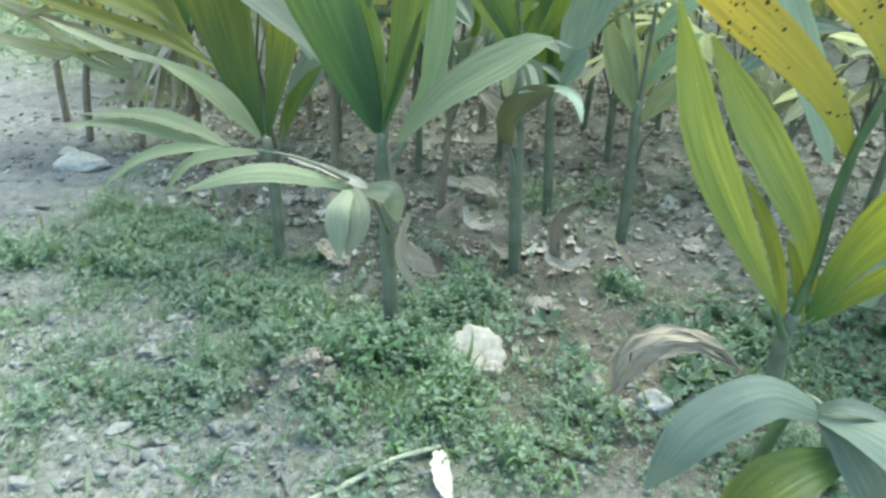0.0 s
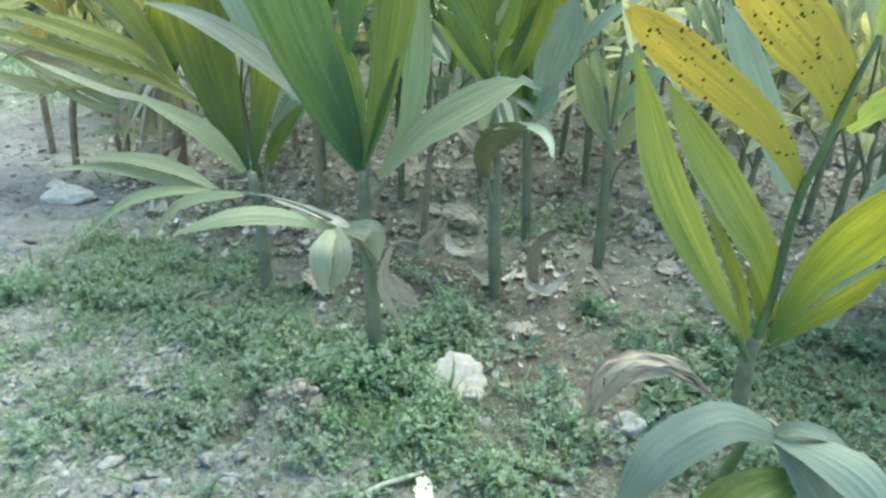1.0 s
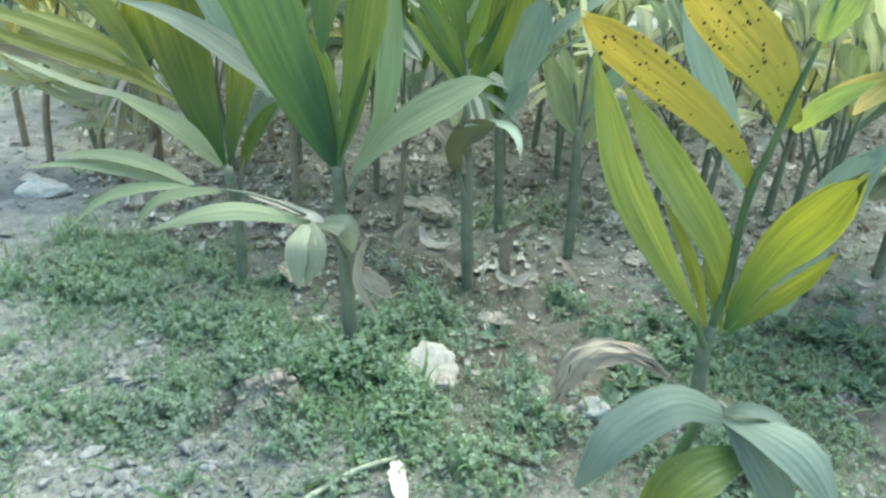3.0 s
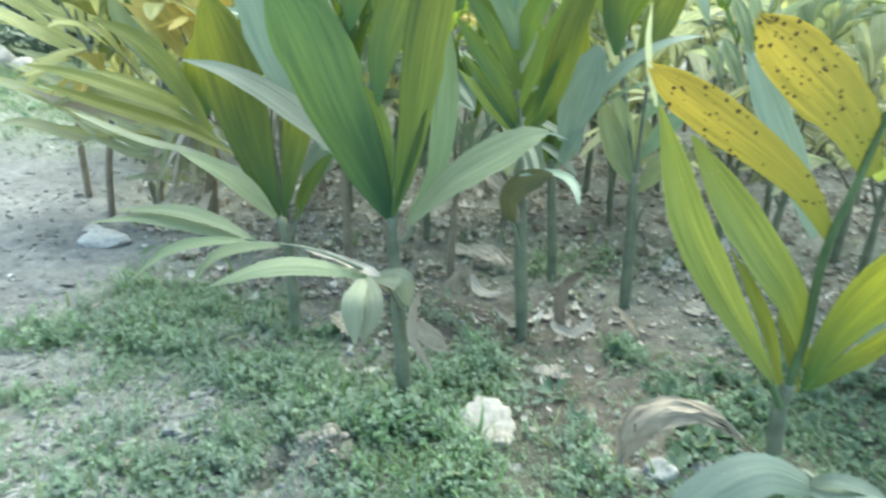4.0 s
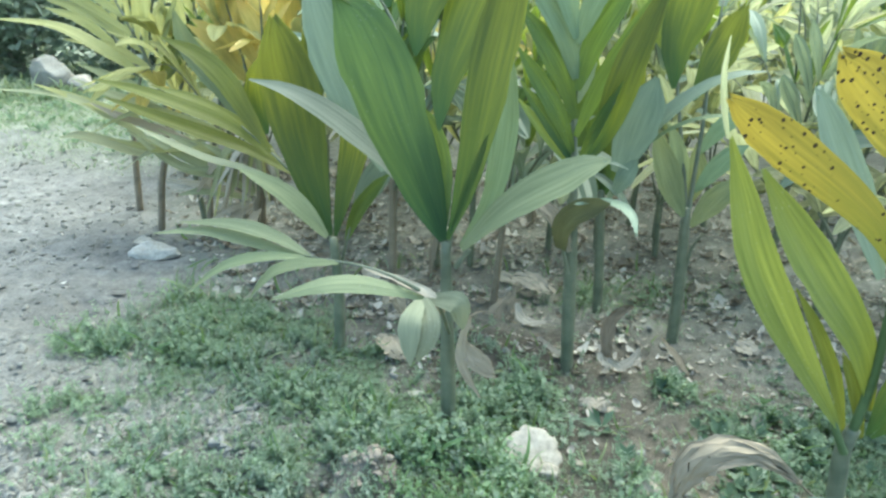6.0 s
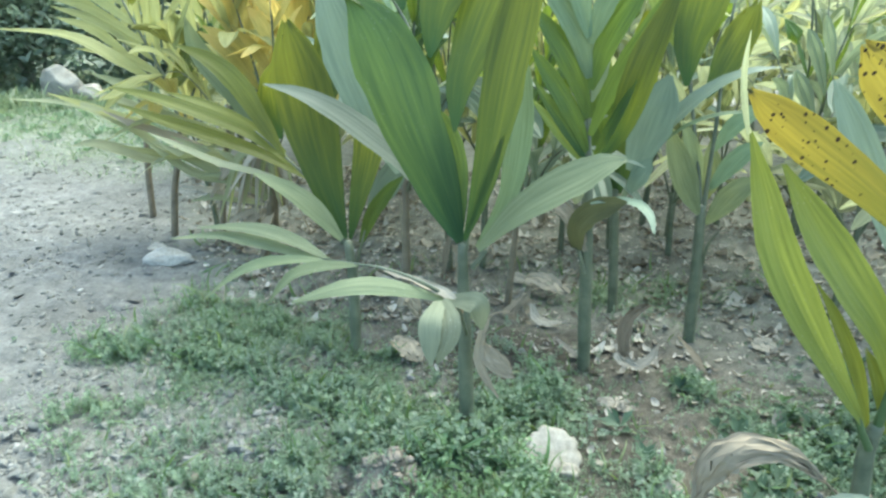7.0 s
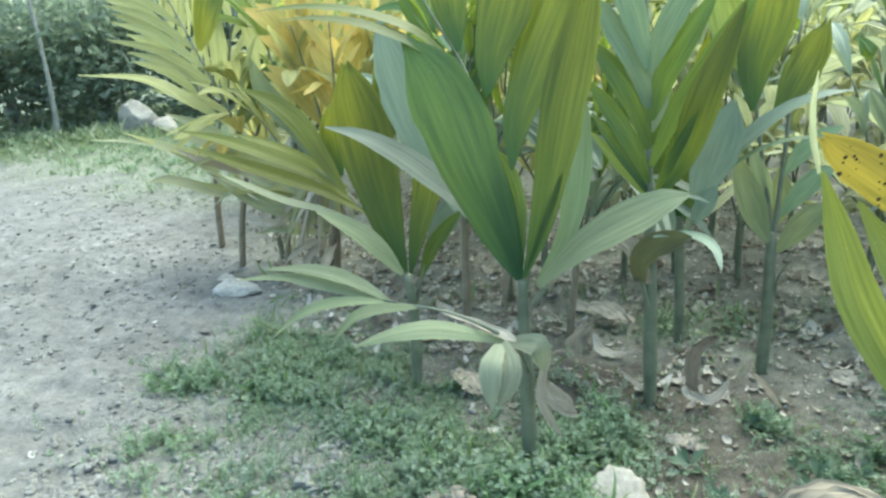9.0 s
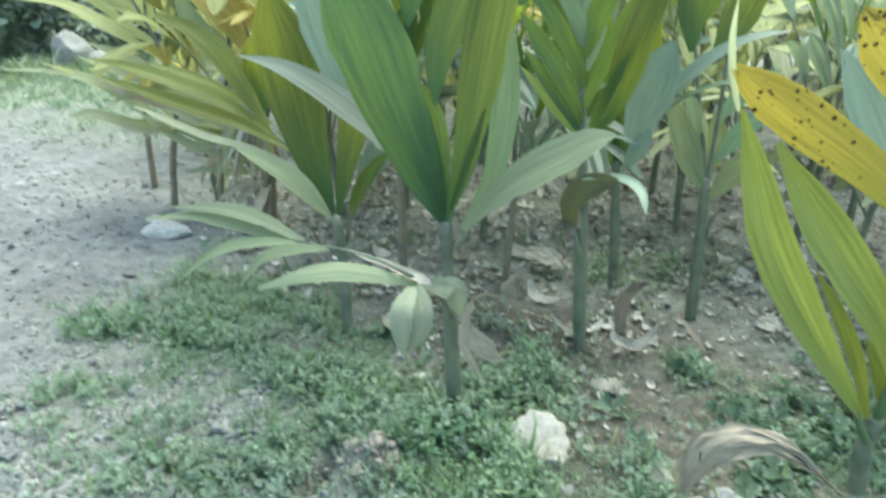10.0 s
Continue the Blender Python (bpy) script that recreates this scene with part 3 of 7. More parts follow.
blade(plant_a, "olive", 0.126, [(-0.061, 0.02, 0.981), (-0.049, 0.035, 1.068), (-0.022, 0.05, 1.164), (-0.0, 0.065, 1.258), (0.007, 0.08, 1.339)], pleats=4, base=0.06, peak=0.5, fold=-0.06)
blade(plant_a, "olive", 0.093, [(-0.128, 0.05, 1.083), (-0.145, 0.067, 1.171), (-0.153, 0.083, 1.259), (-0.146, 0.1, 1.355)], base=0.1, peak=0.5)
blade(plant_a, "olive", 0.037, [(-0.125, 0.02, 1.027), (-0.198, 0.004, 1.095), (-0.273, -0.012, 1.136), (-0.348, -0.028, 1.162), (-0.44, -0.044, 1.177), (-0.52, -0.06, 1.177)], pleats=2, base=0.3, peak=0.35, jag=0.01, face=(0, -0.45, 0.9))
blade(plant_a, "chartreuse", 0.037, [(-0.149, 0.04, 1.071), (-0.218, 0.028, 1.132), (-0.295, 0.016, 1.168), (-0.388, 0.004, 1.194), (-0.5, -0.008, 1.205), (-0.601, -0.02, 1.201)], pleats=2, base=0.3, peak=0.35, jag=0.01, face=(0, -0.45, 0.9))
blade(plant_a, "grey", 0.097, [(0.053, 0.0, 0.535), (0.138, -0.004, 0.626), (0.216, -0.008, 0.686), (0.288, -0.012, 0.728), (0.339, -0.016, 0.756), (0.385, -0.02, 0.774)], face=(0.1, -0.6, 0.8), peak=0.45, jag=0.01, base=0.2)
blade(plant_a, "pale", 0.008, [(0.367, -0.02, 0.771), (0.395, -0.02, 0.767), (0.424, -0.02, 0.755)], pleats=1, jag=0.01)
blade(plant_a, "sage", 0.064, [(0.043, 0.06, 0.515), (0.111, 0.072, 0.642), (0.136, 0.085, 0.781), (0.141, 0.098, 0.901), (0.141, 0.11, 0.998)], peak=0.5, jag=0.03, base=0.3)
blade(plant_a, "slate", 0.072, [(-0.069, 0.05, 0.626), (-0.134, 0.06, 0.717), (-0.223, 0.07, 0.786), (-0.322, 0.08, 0.849), (-0.418, 0.09, 0.891), (-0.519, 0.1, 0.911)], pleats=2, peak=0.45, jag=0.01, base=0.3, face=(0, -0.45, 0.9))
blade(plant_a, "pale", 0.122, [(-0.166, 0.12, 0.691), (-0.243, 0.14, 0.822), (-0.298, 0.16, 0.946), (-0.344, 0.18, 1.062), (-0.386, 0.2, 1.17)], jag=0.02, base=0.3, peak=0.5)
stalk(plant_a, [(0.025, 0.0, 0.296), (0.032, -0.1, 0.397), (0.041, -0.2, 0.481), (0.038, -0.27, 0.529), (0.014, -0.31, 0.566), (-0.031, -0.32, 0.592), (-0.091, -0.31, 0.602), (-0.169, -0.28, 0.595), (-0.251, -0.24, 0.584)], [0.0055, 0.0055, 0.0049, 0.0044, 0.0038, 0.0033, 0.0027, 0.0022, 0.0016])
blade(plant_a, "grey", 0.041, [(0.032, -0.29, 0.533), (-0.027, -0.34, 0.571), (-0.089, -0.38, 0.594), (-0.149, -0.41, 0.594), (-0.233, -0.43, 0.568)], face=(0, -0.65, 0.75), pleats=2, peak=0.45, jag=0.01, fold=-0.12, name='leaflet')
blade(plant_a, "dull", 0.049, [(0.034, -0.33, 0.548), (0.029, -0.385, 0.535), (0.03, -0.405, 0.499), (0.033, -0.41, 0.445)], face=(-0.15, -1, 0.25), pleats=2, peak=0.4, jag=0.01, fold=-0.08, base=0.55, name='leaflet')
blade(plant_a, "dull", 0.049, [(0.037, -0.33, 0.548), (0.061, -0.38, 0.534), (0.062, -0.4, 0.5), (0.045, -0.405, 0.452)], face=(0.15, -1, 0.25), pleats=2, peak=0.4, jag=0.01, fold=-0.08, base=0.55, name='leaflet')
blade(plant_a, "dull", 0.048, [(0.04, -0.28, 0.527), (0.075, -0.28, 0.528), (0.102, -0.28, 0.52), (0.107, -0.26, 0.454)], face=(0.3, -0.8, 0.5), pleats=2, base=0.35, peak=0.6, jag=0.02, name='leaflet')
blade(plant_a, "dry", 0.026, [(0.031, -0.25, 0.504), (0.041, -0.2, 0.475), (0.031, -0.1, 0.397)], face=(0.2, -0.9, 0.3), pleats=1, base=0.6, name='leaf_sheath')
blade(plant_a, "moss", 0.034, [(-0.147, -0.29, 0.595), (-0.21, -0.3, 0.593), (-0.268, -0.31, 0.58), (-0.305, -0.32, 0.553), (-0.338, -0.33, 0.51)], pleats=2, jag=0.01, name='leaflet', face=(0, -0.45, 0.9))
blade(plant_a, "moss", 0.034, [(-0.228, -0.25, 0.582), (-0.311, -0.25, 0.581), (-0.4, -0.25, 0.562), (-0.469, -0.25, 0.525), (-0.548, -0.25, 0.461)], pleats=2, jag=0.01, name='leaflet', face=(0, -0.45, 0.9))
blade(plant_a, "grey", 0.037, [(-0.232, -0.24, 0.582), (-0.291, -0.225, 0.605), (-0.362, -0.21, 0.622), (-0.453, -0.195, 0.628), (-0.581, -0.18, 0.616)], pleats=2, jag=0.01, peak=0.5, name='leaflet', face=(0, -0.45, 0.9))
blade(plant_a, "grey", 0.033, [(-0.245, -0.24, 0.579), (-0.333, -0.225, 0.591), (-0.422, -0.21, 0.601), (-0.521, -0.195, 0.605), (-0.656, -0.18, 0.583)], pleats=2, jag=0.01, peak=0.5, name='leaflet', face=(0, -0.45, 0.9))
blade(plant_a, "beige", 0.020, [(-0.09, -0.3, 0.592), (-0.033, -0.3, 0.579), (0.017, -0.3, 0.562), (0.062, -0.3, 0.54)], face=(0, -0.8, 0.6), pleats=1, base=0.15, peak=0.8, jag=0.02, name='leaf_sheath')
blade(plant_a, "dry", 0.025, [(0.089, -0.06, 0.386), (0.071, -0.06, 0.334), (0.065, -0.06, 0.272), (0.084, -0.06, 0.213), (0.119, -0.06, 0.158)], face=(0.3, -1, 0.2), pleats=2, base=0.3, jag=0.05, name='dead_leaflet')
blade(plant_a, "dry", 0.050, [(0.062, -0.05, 0.319), (0.086, -0.05, 0.28), (0.121, -0.05, 0.248), (0.156, -0.05, 0.222)], face=(0, -0.9, 0.4), pleats=2, base=0.3, jag=0.1, name='dead_leaflet')
stalk(plant_a, [(0.068, -0.05, 0.319), (0.083, -0.05, 0.375), (0.115, -0.05, 0.397), (0.147, -0.05, 0.394)], [0.0027, 0.0027, 0.002, 0.0013], STEM_BROWN)

plant_b = seedling(-0.534, 1.88, "small green palm seedling with dark upright leaves")
stalk(plant_b, [(0.048, -0.02, 0.003), (0.056, -0.02, 0.131), (0.058, -0.02, 0.273), (0.051, -0.02, 0.399)], [0.0182, 0.0182, 0.0164, 0.0137], name="stem")
stalk(plant_b, [(0.05, -0.02, 0.38), (0.003, -0.002, 0.514), (-0.075, 0.015, 0.58), (-0.156, 0.033, 0.645), (-0.258, 0.05, 0.721)], [0.009, 0.0054, 0.0043, 0.0036, 0.0022])
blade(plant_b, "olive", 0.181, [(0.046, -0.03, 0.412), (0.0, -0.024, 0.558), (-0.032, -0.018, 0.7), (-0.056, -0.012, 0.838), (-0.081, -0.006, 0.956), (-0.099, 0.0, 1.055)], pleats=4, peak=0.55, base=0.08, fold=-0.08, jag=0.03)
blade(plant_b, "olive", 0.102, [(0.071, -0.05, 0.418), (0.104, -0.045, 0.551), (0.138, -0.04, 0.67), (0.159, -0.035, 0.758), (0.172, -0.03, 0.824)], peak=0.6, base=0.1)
blade(plant_b, "grey", 0.074, [(0.048, -0.06, 0.418), (-0.015, -0.09, 0.514), (-0.088, -0.12, 0.587), (-0.171, -0.15, 0.639)], pleats=2, jag=0.01, peak=0.4, face=(0, -0.45, 0.9))
blade(plant_b, "green", 0.056, [(0.085, 0.0, 0.388), (0.128, -0.01, 0.482), (0.183, -0.02, 0.555), (0.241, -0.03, 0.617)], pleats=2, jag=0.02)
stalk(plant_b, [(0.062, 0.0, 0.294), (0.08, 0.0, 0.365), (0.103, 0.0, 0.433)], [0.0054, 0.0054, 0.0045])
blade(plant_b, "pale", 0.091, [(0.102, 0.03, 0.451), (0.15, 0.043, 0.543), (0.196, 0.057, 0.615), (0.221, 0.07, 0.666)], pleats=2)
blade(plant_b, "khaki", 0.066, [(-0.154, 0.02, 0.648), (-0.218, 0.028, 0.756), (-0.289, 0.035, 0.864), (-0.38, 0.043, 0.936), (-0.494, 0.05, 0.981)], pleats=2, jag=0.01, peak=0.45, base=0.15)
blade(plant_b, "khaki", 0.050, [(-0.139, 0.05, 0.618), (-0.285, 0.043, 0.719), (-0.441, 0.035, 0.779), (-0.592, 0.028, 0.826), (-0.735, 0.02, 0.855)], pleats=2, jag=0.01, face=(0, -0.6, 0.75))
blade(plant_b, "khaki", 0.052, [(-0.08, 0.07, 0.56), (-0.266, 0.07, 0.648), (-0.42, 0.07, 0.695), (-0.59, 0.07, 0.744), (-0.754, 0.07, 0.795)], pleats=2, jag=0.01, face=(0, -0.6, 0.75))
blade(plant_b, "khaki", 0.037, [(-0.182, 0.09, 0.648), (-0.298, 0.09, 0.727), (-0.439, 0.09, 0.794), (-0.588, 0.09, 0.833)], pleats=1, jag=0.01, face=(0, -0.6, 0.75))
blade(plant_b, "dull", 0.030, [(-0.095, 0.05, 0.531), (-0.258, 0.06, 0.581), (-0.41, 0.07, 0.609), (-0.565, 0.08, 0.663), (-0.669, 0.09, 0.699)], pleats=1, jag=0.01, face=(0, -0.45, 0.9))
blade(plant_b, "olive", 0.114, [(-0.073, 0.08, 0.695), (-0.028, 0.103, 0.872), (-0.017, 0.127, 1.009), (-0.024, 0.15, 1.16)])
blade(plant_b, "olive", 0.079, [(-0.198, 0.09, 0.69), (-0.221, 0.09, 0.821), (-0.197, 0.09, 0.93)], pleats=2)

plant_c = seedling(0.24, 1.9, "tall palm seedling with striped green upright leaves")
stalk(plant_c, [(0.011, 0.0, 0.011), (0.005, 0.0, 0.166), (0.0, 0.0, 0.348), (-0.007, 0.0, 0.52), (-0.011, 0.0, 0.617)], [0.0197, 0.0213, 0.0197, 0.018, 0.0147], name="stem")
stalk(plant_c, [(-0.005, -0.02, 0.339), (-0.029, -0.02, 0.425), (-0.06, -0.02, 0.484), (-0.095, -0.02, 0.528)], [0.0064, 0.0056, 0.0048, 0.0032])
stalk(plant_c, [(-0.008, 0.0, 0.629), (-0.019, 0.02, 0.768), (-0.023, 0.04, 0.888), (-0.031, 0.06, 1.036), (-0.041, 0.08, 1.18), (-0.048, 0.1, 1.292)], [0.0121, 0.0076, 0.0061, 0.0051, 0.0045, 0.003])
blade(plant_c, "lime", 0.030, [(-0.02, 0.0, 0.658), (-0.072, -0.013, 0.719), (-0.129, -0.027, 0.792), (-0.175, -0.04, 0.849)], pleats=2, fold=0.2, jag=0.01, name='leaflet')
blade(plant_c, "deep", 0.036, [(-0.017, 0.0, 0.665), (-0.068, -0.01, 0.746), (-0.123, -0.02, 0.825), (-0.168, -0.03, 0.893)], pleats=2, fold=0.2, jag=0.01, name='leaflet')
blade(plant_c, "green", 0.056, [(-0.016, 0.0, 0.693), (-0.064, -0.007, 0.801), (-0.122, -0.013, 0.894), (-0.182, -0.02, 0.981)], pleats=2, fold=0.15, jag=0.02, name='leaflet')
blade(plant_c, "green", 0.068, [(-0.018, 0.0, 0.788), (-0.061, 0.0, 0.91), (-0.117, 0.0, 1.0), (-0.181, 0.0, 1.082)], pleats=2, jag=0.02, name='leaflet')
blade(plant_c, "sage", 0.071, [(-0.023, 0.0, 0.894), (-0.06, 0.007, 1.012), (-0.115, 0.013, 1.1), (-0.171, 0.02, 1.187)], pleats=2, jag=0.02, name='leaflet')
blade(plant_c, "sage", 0.069, [(-0.029, 0.0, 0.997), (-0.062, 0.013, 1.111), (-0.101, 0.027, 1.211), (-0.153, 0.04, 1.297)], pleats=2, jag=0.02, name='leaflet')
blade(plant_c, "olive", 0.082, [(0.004, 0.0, 0.655), (0.062, -0.03, 0.752), (0.09, -0.06, 0.858), (0.118, -0.06, 0.956), (0.16, -0.03, 1.061), (0.201, 0.0, 1.163)], fold=0.2, peak=0.4, base=0.15, name='leaflet')
blade(plant_c, "green", 0.031, [(0.0, -0.04, 0.675), (0.028, -0.053, 0.746), (0.062, -0.067, 0.823), (0.099, -0.08, 0.903)], pleats=2, fold=0.2, jag=0.02, name='leaflet')
blade(plant_c, "green", 0.065, [(-0.012, 0.0, 0.741), (0.04, 0.0, 0.871), (0.109, 0.0, 0.985), (0.173, 0.0, 1.092), (0.227, 0.0, 1.193)], jag=0.02, peak=0.45, name='leaflet')
blade(plant_c, "green", 0.068, [(-0.017, 0.0, 0.864), (0.017, 0.007, 0.98), (0.074, 0.013, 1.083), (0.135, 0.02, 1.187)], pleats=2, jag=0.02, name='leaflet')
blade(plant_c, "sage", 0.068, [(-0.025, 0.0, 0.982), (0.009, 0.013, 1.08), (0.058, 0.027, 1.173), (0.106, 0.04, 1.262)], pleats=2, jag=0.02, name='leaflet')
blade(plant_c, "pale", 0.056, [(-0.016, 0.04, 0.827), (-0.002, 0.043, 0.895), (0.001, 0.047, 0.97), (-0.016, 0.05, 1.021)], pleats=2, name='leaflet')
blade(plant_c, "pale", 0.123, [(0.113, 0.12, 0.616), (0.146, 0.133, 0.717), (0.176, 0.147, 0.811), (0.202, 0.16, 0.892)], pleats=2, jag=0.03, ribs=0.02, base=0.3)
blade(plant_c, "pale", 0.056, [(0.089, 0.2, 0.486), (0.156, 0.184, 0.66), (0.235, 0.168, 0.78), (0.324, 0.152, 0.862), (0.404, 0.136, 0.901), (0.477, 0.12, 0.913)], pleats=2, jag=0.01, peak=0.4, face=(0, -0.45, 0.9))
blade(plant_c, "sage", 0.020, [(0.171, 0.18, 0.661), (0.232, 0.17, 0.726), (0.306, 0.16, 0.769), (0.372, 0.15, 0.786), (0.437, 0.14, 0.79)], pleats=1, jag=0.01, face=(0, -0.45, 0.9))
blade(plant_c, "pale", 0.056, [(0.105, 0.1, 0.554), (0.139, 0.1, 0.614), (0.165, 0.1, 0.664)], pleats=2, jag=0.02)
blade(plant_c, "dun", 0.065, [(-0.031, -0.03, 0.42), (-0.031, -0.103, 0.504), (0.0, -0.175, 0.571), (0.05, -0.248, 0.617), (0.085, -0.32, 0.65)], face=(-0.2, -0.95, 0.3), pleats=2, jag=0.02, base=0.5, peak=0.4)
blade(plant_c, "pale", 0.024, [(0.001, -0.2, 0.607), (0.062, -0.245, 0.632), (0.109, -0.29, 0.637), (0.136, -0.335, 0.623), (0.146, -0.38, 0.59)], face=(0, -0.7, 0.7), pleats=1, jag=0.02, base=0.25, peak=0.55)
blade(plant_c, "straw", 0.037, [(-0.026, -0.03, 0.625), (-0.035, -0.03, 0.585), (-0.041, -0.03, 0.548)], pleats=1, base=0.7, peak=0.3)
blade(plant_c, "dry", 0.051, [(-0.005, -0.02, 0.408), (-0.041, -0.027, 0.494), (-0.083, -0.033, 0.545), (-0.129, -0.04, 0.571)], pleats=2, base=0.3)

plant_c_rear = seedling(0.343, 2.319, "slim palm seedling behind a taller one")
stalk(plant_c_rear, [(0.001, 0.0, -0.03), (-0.006, 0.0, 0.135), (-0.016, 0.0, 0.348), (-0.024, 0.0, 0.47)], [0.0183, 0.0183, 0.0167, 0.0137], name="stem")
blade(plant_c_rear, "green", 0.126, [(-0.024, 0.0, 0.46), (-0.082, 0.0, 0.663), (-0.112, 0.0, 0.865), (-0.115, 0.0, 1.054)])
blade(plant_c_rear, "olive", 0.124, [(-0.018, 0.0, 0.46), (0.005, 0.0, 0.664), (0.03, 0.0, 0.88), (0.036, 0.0, 1.081)])

plant_d = seedling(0.62, 2.17, "slender palm seedling with a forked grey-green stem")
stalk(plant_d, [(-0.028, 0.0, -0.023), (-0.029, 0.0, 0.124), (-0.031, 0.0, 0.303), (-0.039, 0.0, 0.491)], [0.0199, 0.0199, 0.018, 0.0144], name="stem")
stalk(plant_d, [(-0.039, 0.0, 0.472), (-0.059, 0.025, 0.609), (-0.086, 0.05, 0.76), (-0.114, 0.075, 0.924), (-0.139, 0.1, 1.113)], [0.0086, 0.0069, 0.006, 0.0051, 0.0034])
stalk(plant_d, [(-0.032, 0.0, 0.472), (-0.024, 0.025, 0.627), (-0.016, 0.05, 0.776), (-0.014, 0.075, 0.92), (0.002, 0.1, 1.105)], [0.0085, 0.0068, 0.0059, 0.0051, 0.0034])
stalk(plant_d, [(-0.018, 0.0, 0.274), (-0.009, -0.015, 0.363), (0.017, -0.03, 0.42)], [0.0062, 0.0044, 0.0027])
blade(plant_d, "moss", 0.084, [(-0.048, -0.02, 0.469), (-0.09, -0.023, 0.554), (-0.126, -0.027, 0.647), (-0.167, -0.03, 0.75)], jag=0.02, base=0.15)
blade(plant_d, "moss", 0.056, [(-0.042, 0.02, 0.503), (-0.065, 0.02, 0.593), (-0.087, 0.02, 0.68), (-0.122, 0.02, 0.757)], pleats=2, jag=0.02, base=0.15)
blade(plant_d, "moss", 0.078, [(-0.019, 0.0, 0.432), (0.025, 0.0, 0.5), (0.069, 0.0, 0.552), (0.12, 0.0, 0.588)], pleats=2, jag=0.02, base=0.15)
blade(plant_d, "sage", 0.063, [(-0.018, 0.02, 0.539), (0.027, 0.027, 0.605), (0.075, 0.033, 0.659), (0.124, 0.04, 0.691)], pleats=2, jag=0.02, base=0.15)
blade(plant_d, "sage", 0.058, [(-0.015, 0.04, 0.658), (0.026, 0.047, 0.725), (0.079, 0.053, 0.773), (0.132, 0.06, 0.804)], pleats=2, jag=0.02, base=0.15)
blade(plant_d, "moss", 0.069, [(-0.022, 0.05, 0.495), (-0.013, 0.06, 0.583), (-0.023, 0.07, 0.687)], pleats=2, jag=0.02, base=0.15)
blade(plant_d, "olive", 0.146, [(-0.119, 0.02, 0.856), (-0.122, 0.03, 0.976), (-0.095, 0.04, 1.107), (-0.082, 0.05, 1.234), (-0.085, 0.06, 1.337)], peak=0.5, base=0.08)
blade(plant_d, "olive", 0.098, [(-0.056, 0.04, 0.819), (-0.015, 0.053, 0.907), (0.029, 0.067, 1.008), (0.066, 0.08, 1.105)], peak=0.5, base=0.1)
blade(plant_d, "lime", 0.107, [(-0.128, 0.06, 0.941), (-0.179, 0.067, 1.056), (-0.217, 0.073, 1.168), (-0.24, 0.08, 1.278)], pleats=2)

plant_e = seedling(0.86, 1.33, "yellowing palm seedling with orange spotted leaflets")
stalk(plant_e, [(-0.03, 0.0, 0.11), (-0.035, 0.0, 0.174), (-0.038, 0.0, 0.236), (-0.029, 0.0, 0.289)], [0.0177, 0.0177, 0.0164, 0.0139], name="stem")
stalk(plant_e, [(-0.032, 0.0, 0.267), (-0.025, -0.017, 0.406), (-0.033, -0.034, 0.544), (-0.034, -0.051, 0.64), (-0.022, -0.069, 0.729), (-0.013, -0.086, 0.825), (-0.001, -0.103, 0.912), (0.005, -0.12, 0.991)], [0.0102, 0.0092, 0.0087, 0.0082, 0.0071, 0.0061, 0.0041, 0.0031], RACHIS)
stalk(plant_e, [(-0.044, -0.02, 0.242), (-0.068, -0.02, 0.292), (-0.086, -0.02, 0.341)], [0.0086, 0.0074, 0.0055], RACHIS)
blade(plant_e, "chartreuse", 0.077, [(-0.061, -0.02, 0.292), (-0.151, -0.06, 0.432), (-0.24, -0.09, 0.575), (-0.298, -0.1, 0.684), (-0.333, -0.1, 0.788), (-0.367, -0.1, 0.891)], pleats=3, peak=0.42, base=0.12, fold=0.2, jag=0.01)
blade(plant_e, "chartreuse", 0.091, [(-0.006, 0.0, 0.335), (-0.07, -0.04, 0.494), (-0.157, -0.07, 0.618), (-0.234, -0.08, 0.724), (-0.305, -0.08, 0.835)], pleats=3, peak=0.45, base=0.12, fold=0.15, jag=0.01)
blade(plant_e, "chartreuse", 0.033, [(-0.033, 0.02, 0.253), (-0.075, 0.02, 0.382), (-0.126, 0.02, 0.487), (-0.183, 0.02, 0.58)], pleats=1, peak=0.4, base=0.15, jag=0.01)
blade(plant_e, "lime", 0.033, [(-0.001, 0.04, 0.273), (-0.009, 0.04, 0.403), (-0.042, 0.04, 0.509), (-0.1, 0.04, 0.608)], pleats=1, peak=0.4, base=0.15, jag=0.01)
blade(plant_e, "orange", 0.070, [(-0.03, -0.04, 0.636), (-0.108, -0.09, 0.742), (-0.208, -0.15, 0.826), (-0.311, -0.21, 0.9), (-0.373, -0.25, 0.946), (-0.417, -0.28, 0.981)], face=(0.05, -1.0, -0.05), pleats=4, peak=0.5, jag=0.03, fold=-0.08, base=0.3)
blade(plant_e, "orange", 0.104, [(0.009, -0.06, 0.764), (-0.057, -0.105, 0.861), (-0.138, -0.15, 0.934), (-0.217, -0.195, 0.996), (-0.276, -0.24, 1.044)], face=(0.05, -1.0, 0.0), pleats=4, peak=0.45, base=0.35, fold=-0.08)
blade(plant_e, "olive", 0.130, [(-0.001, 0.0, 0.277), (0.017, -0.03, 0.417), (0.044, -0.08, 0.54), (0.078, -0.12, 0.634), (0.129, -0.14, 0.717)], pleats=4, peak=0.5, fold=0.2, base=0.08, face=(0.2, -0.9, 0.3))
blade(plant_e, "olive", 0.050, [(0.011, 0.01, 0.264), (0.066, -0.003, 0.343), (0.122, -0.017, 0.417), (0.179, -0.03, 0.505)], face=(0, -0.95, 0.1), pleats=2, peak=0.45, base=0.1)
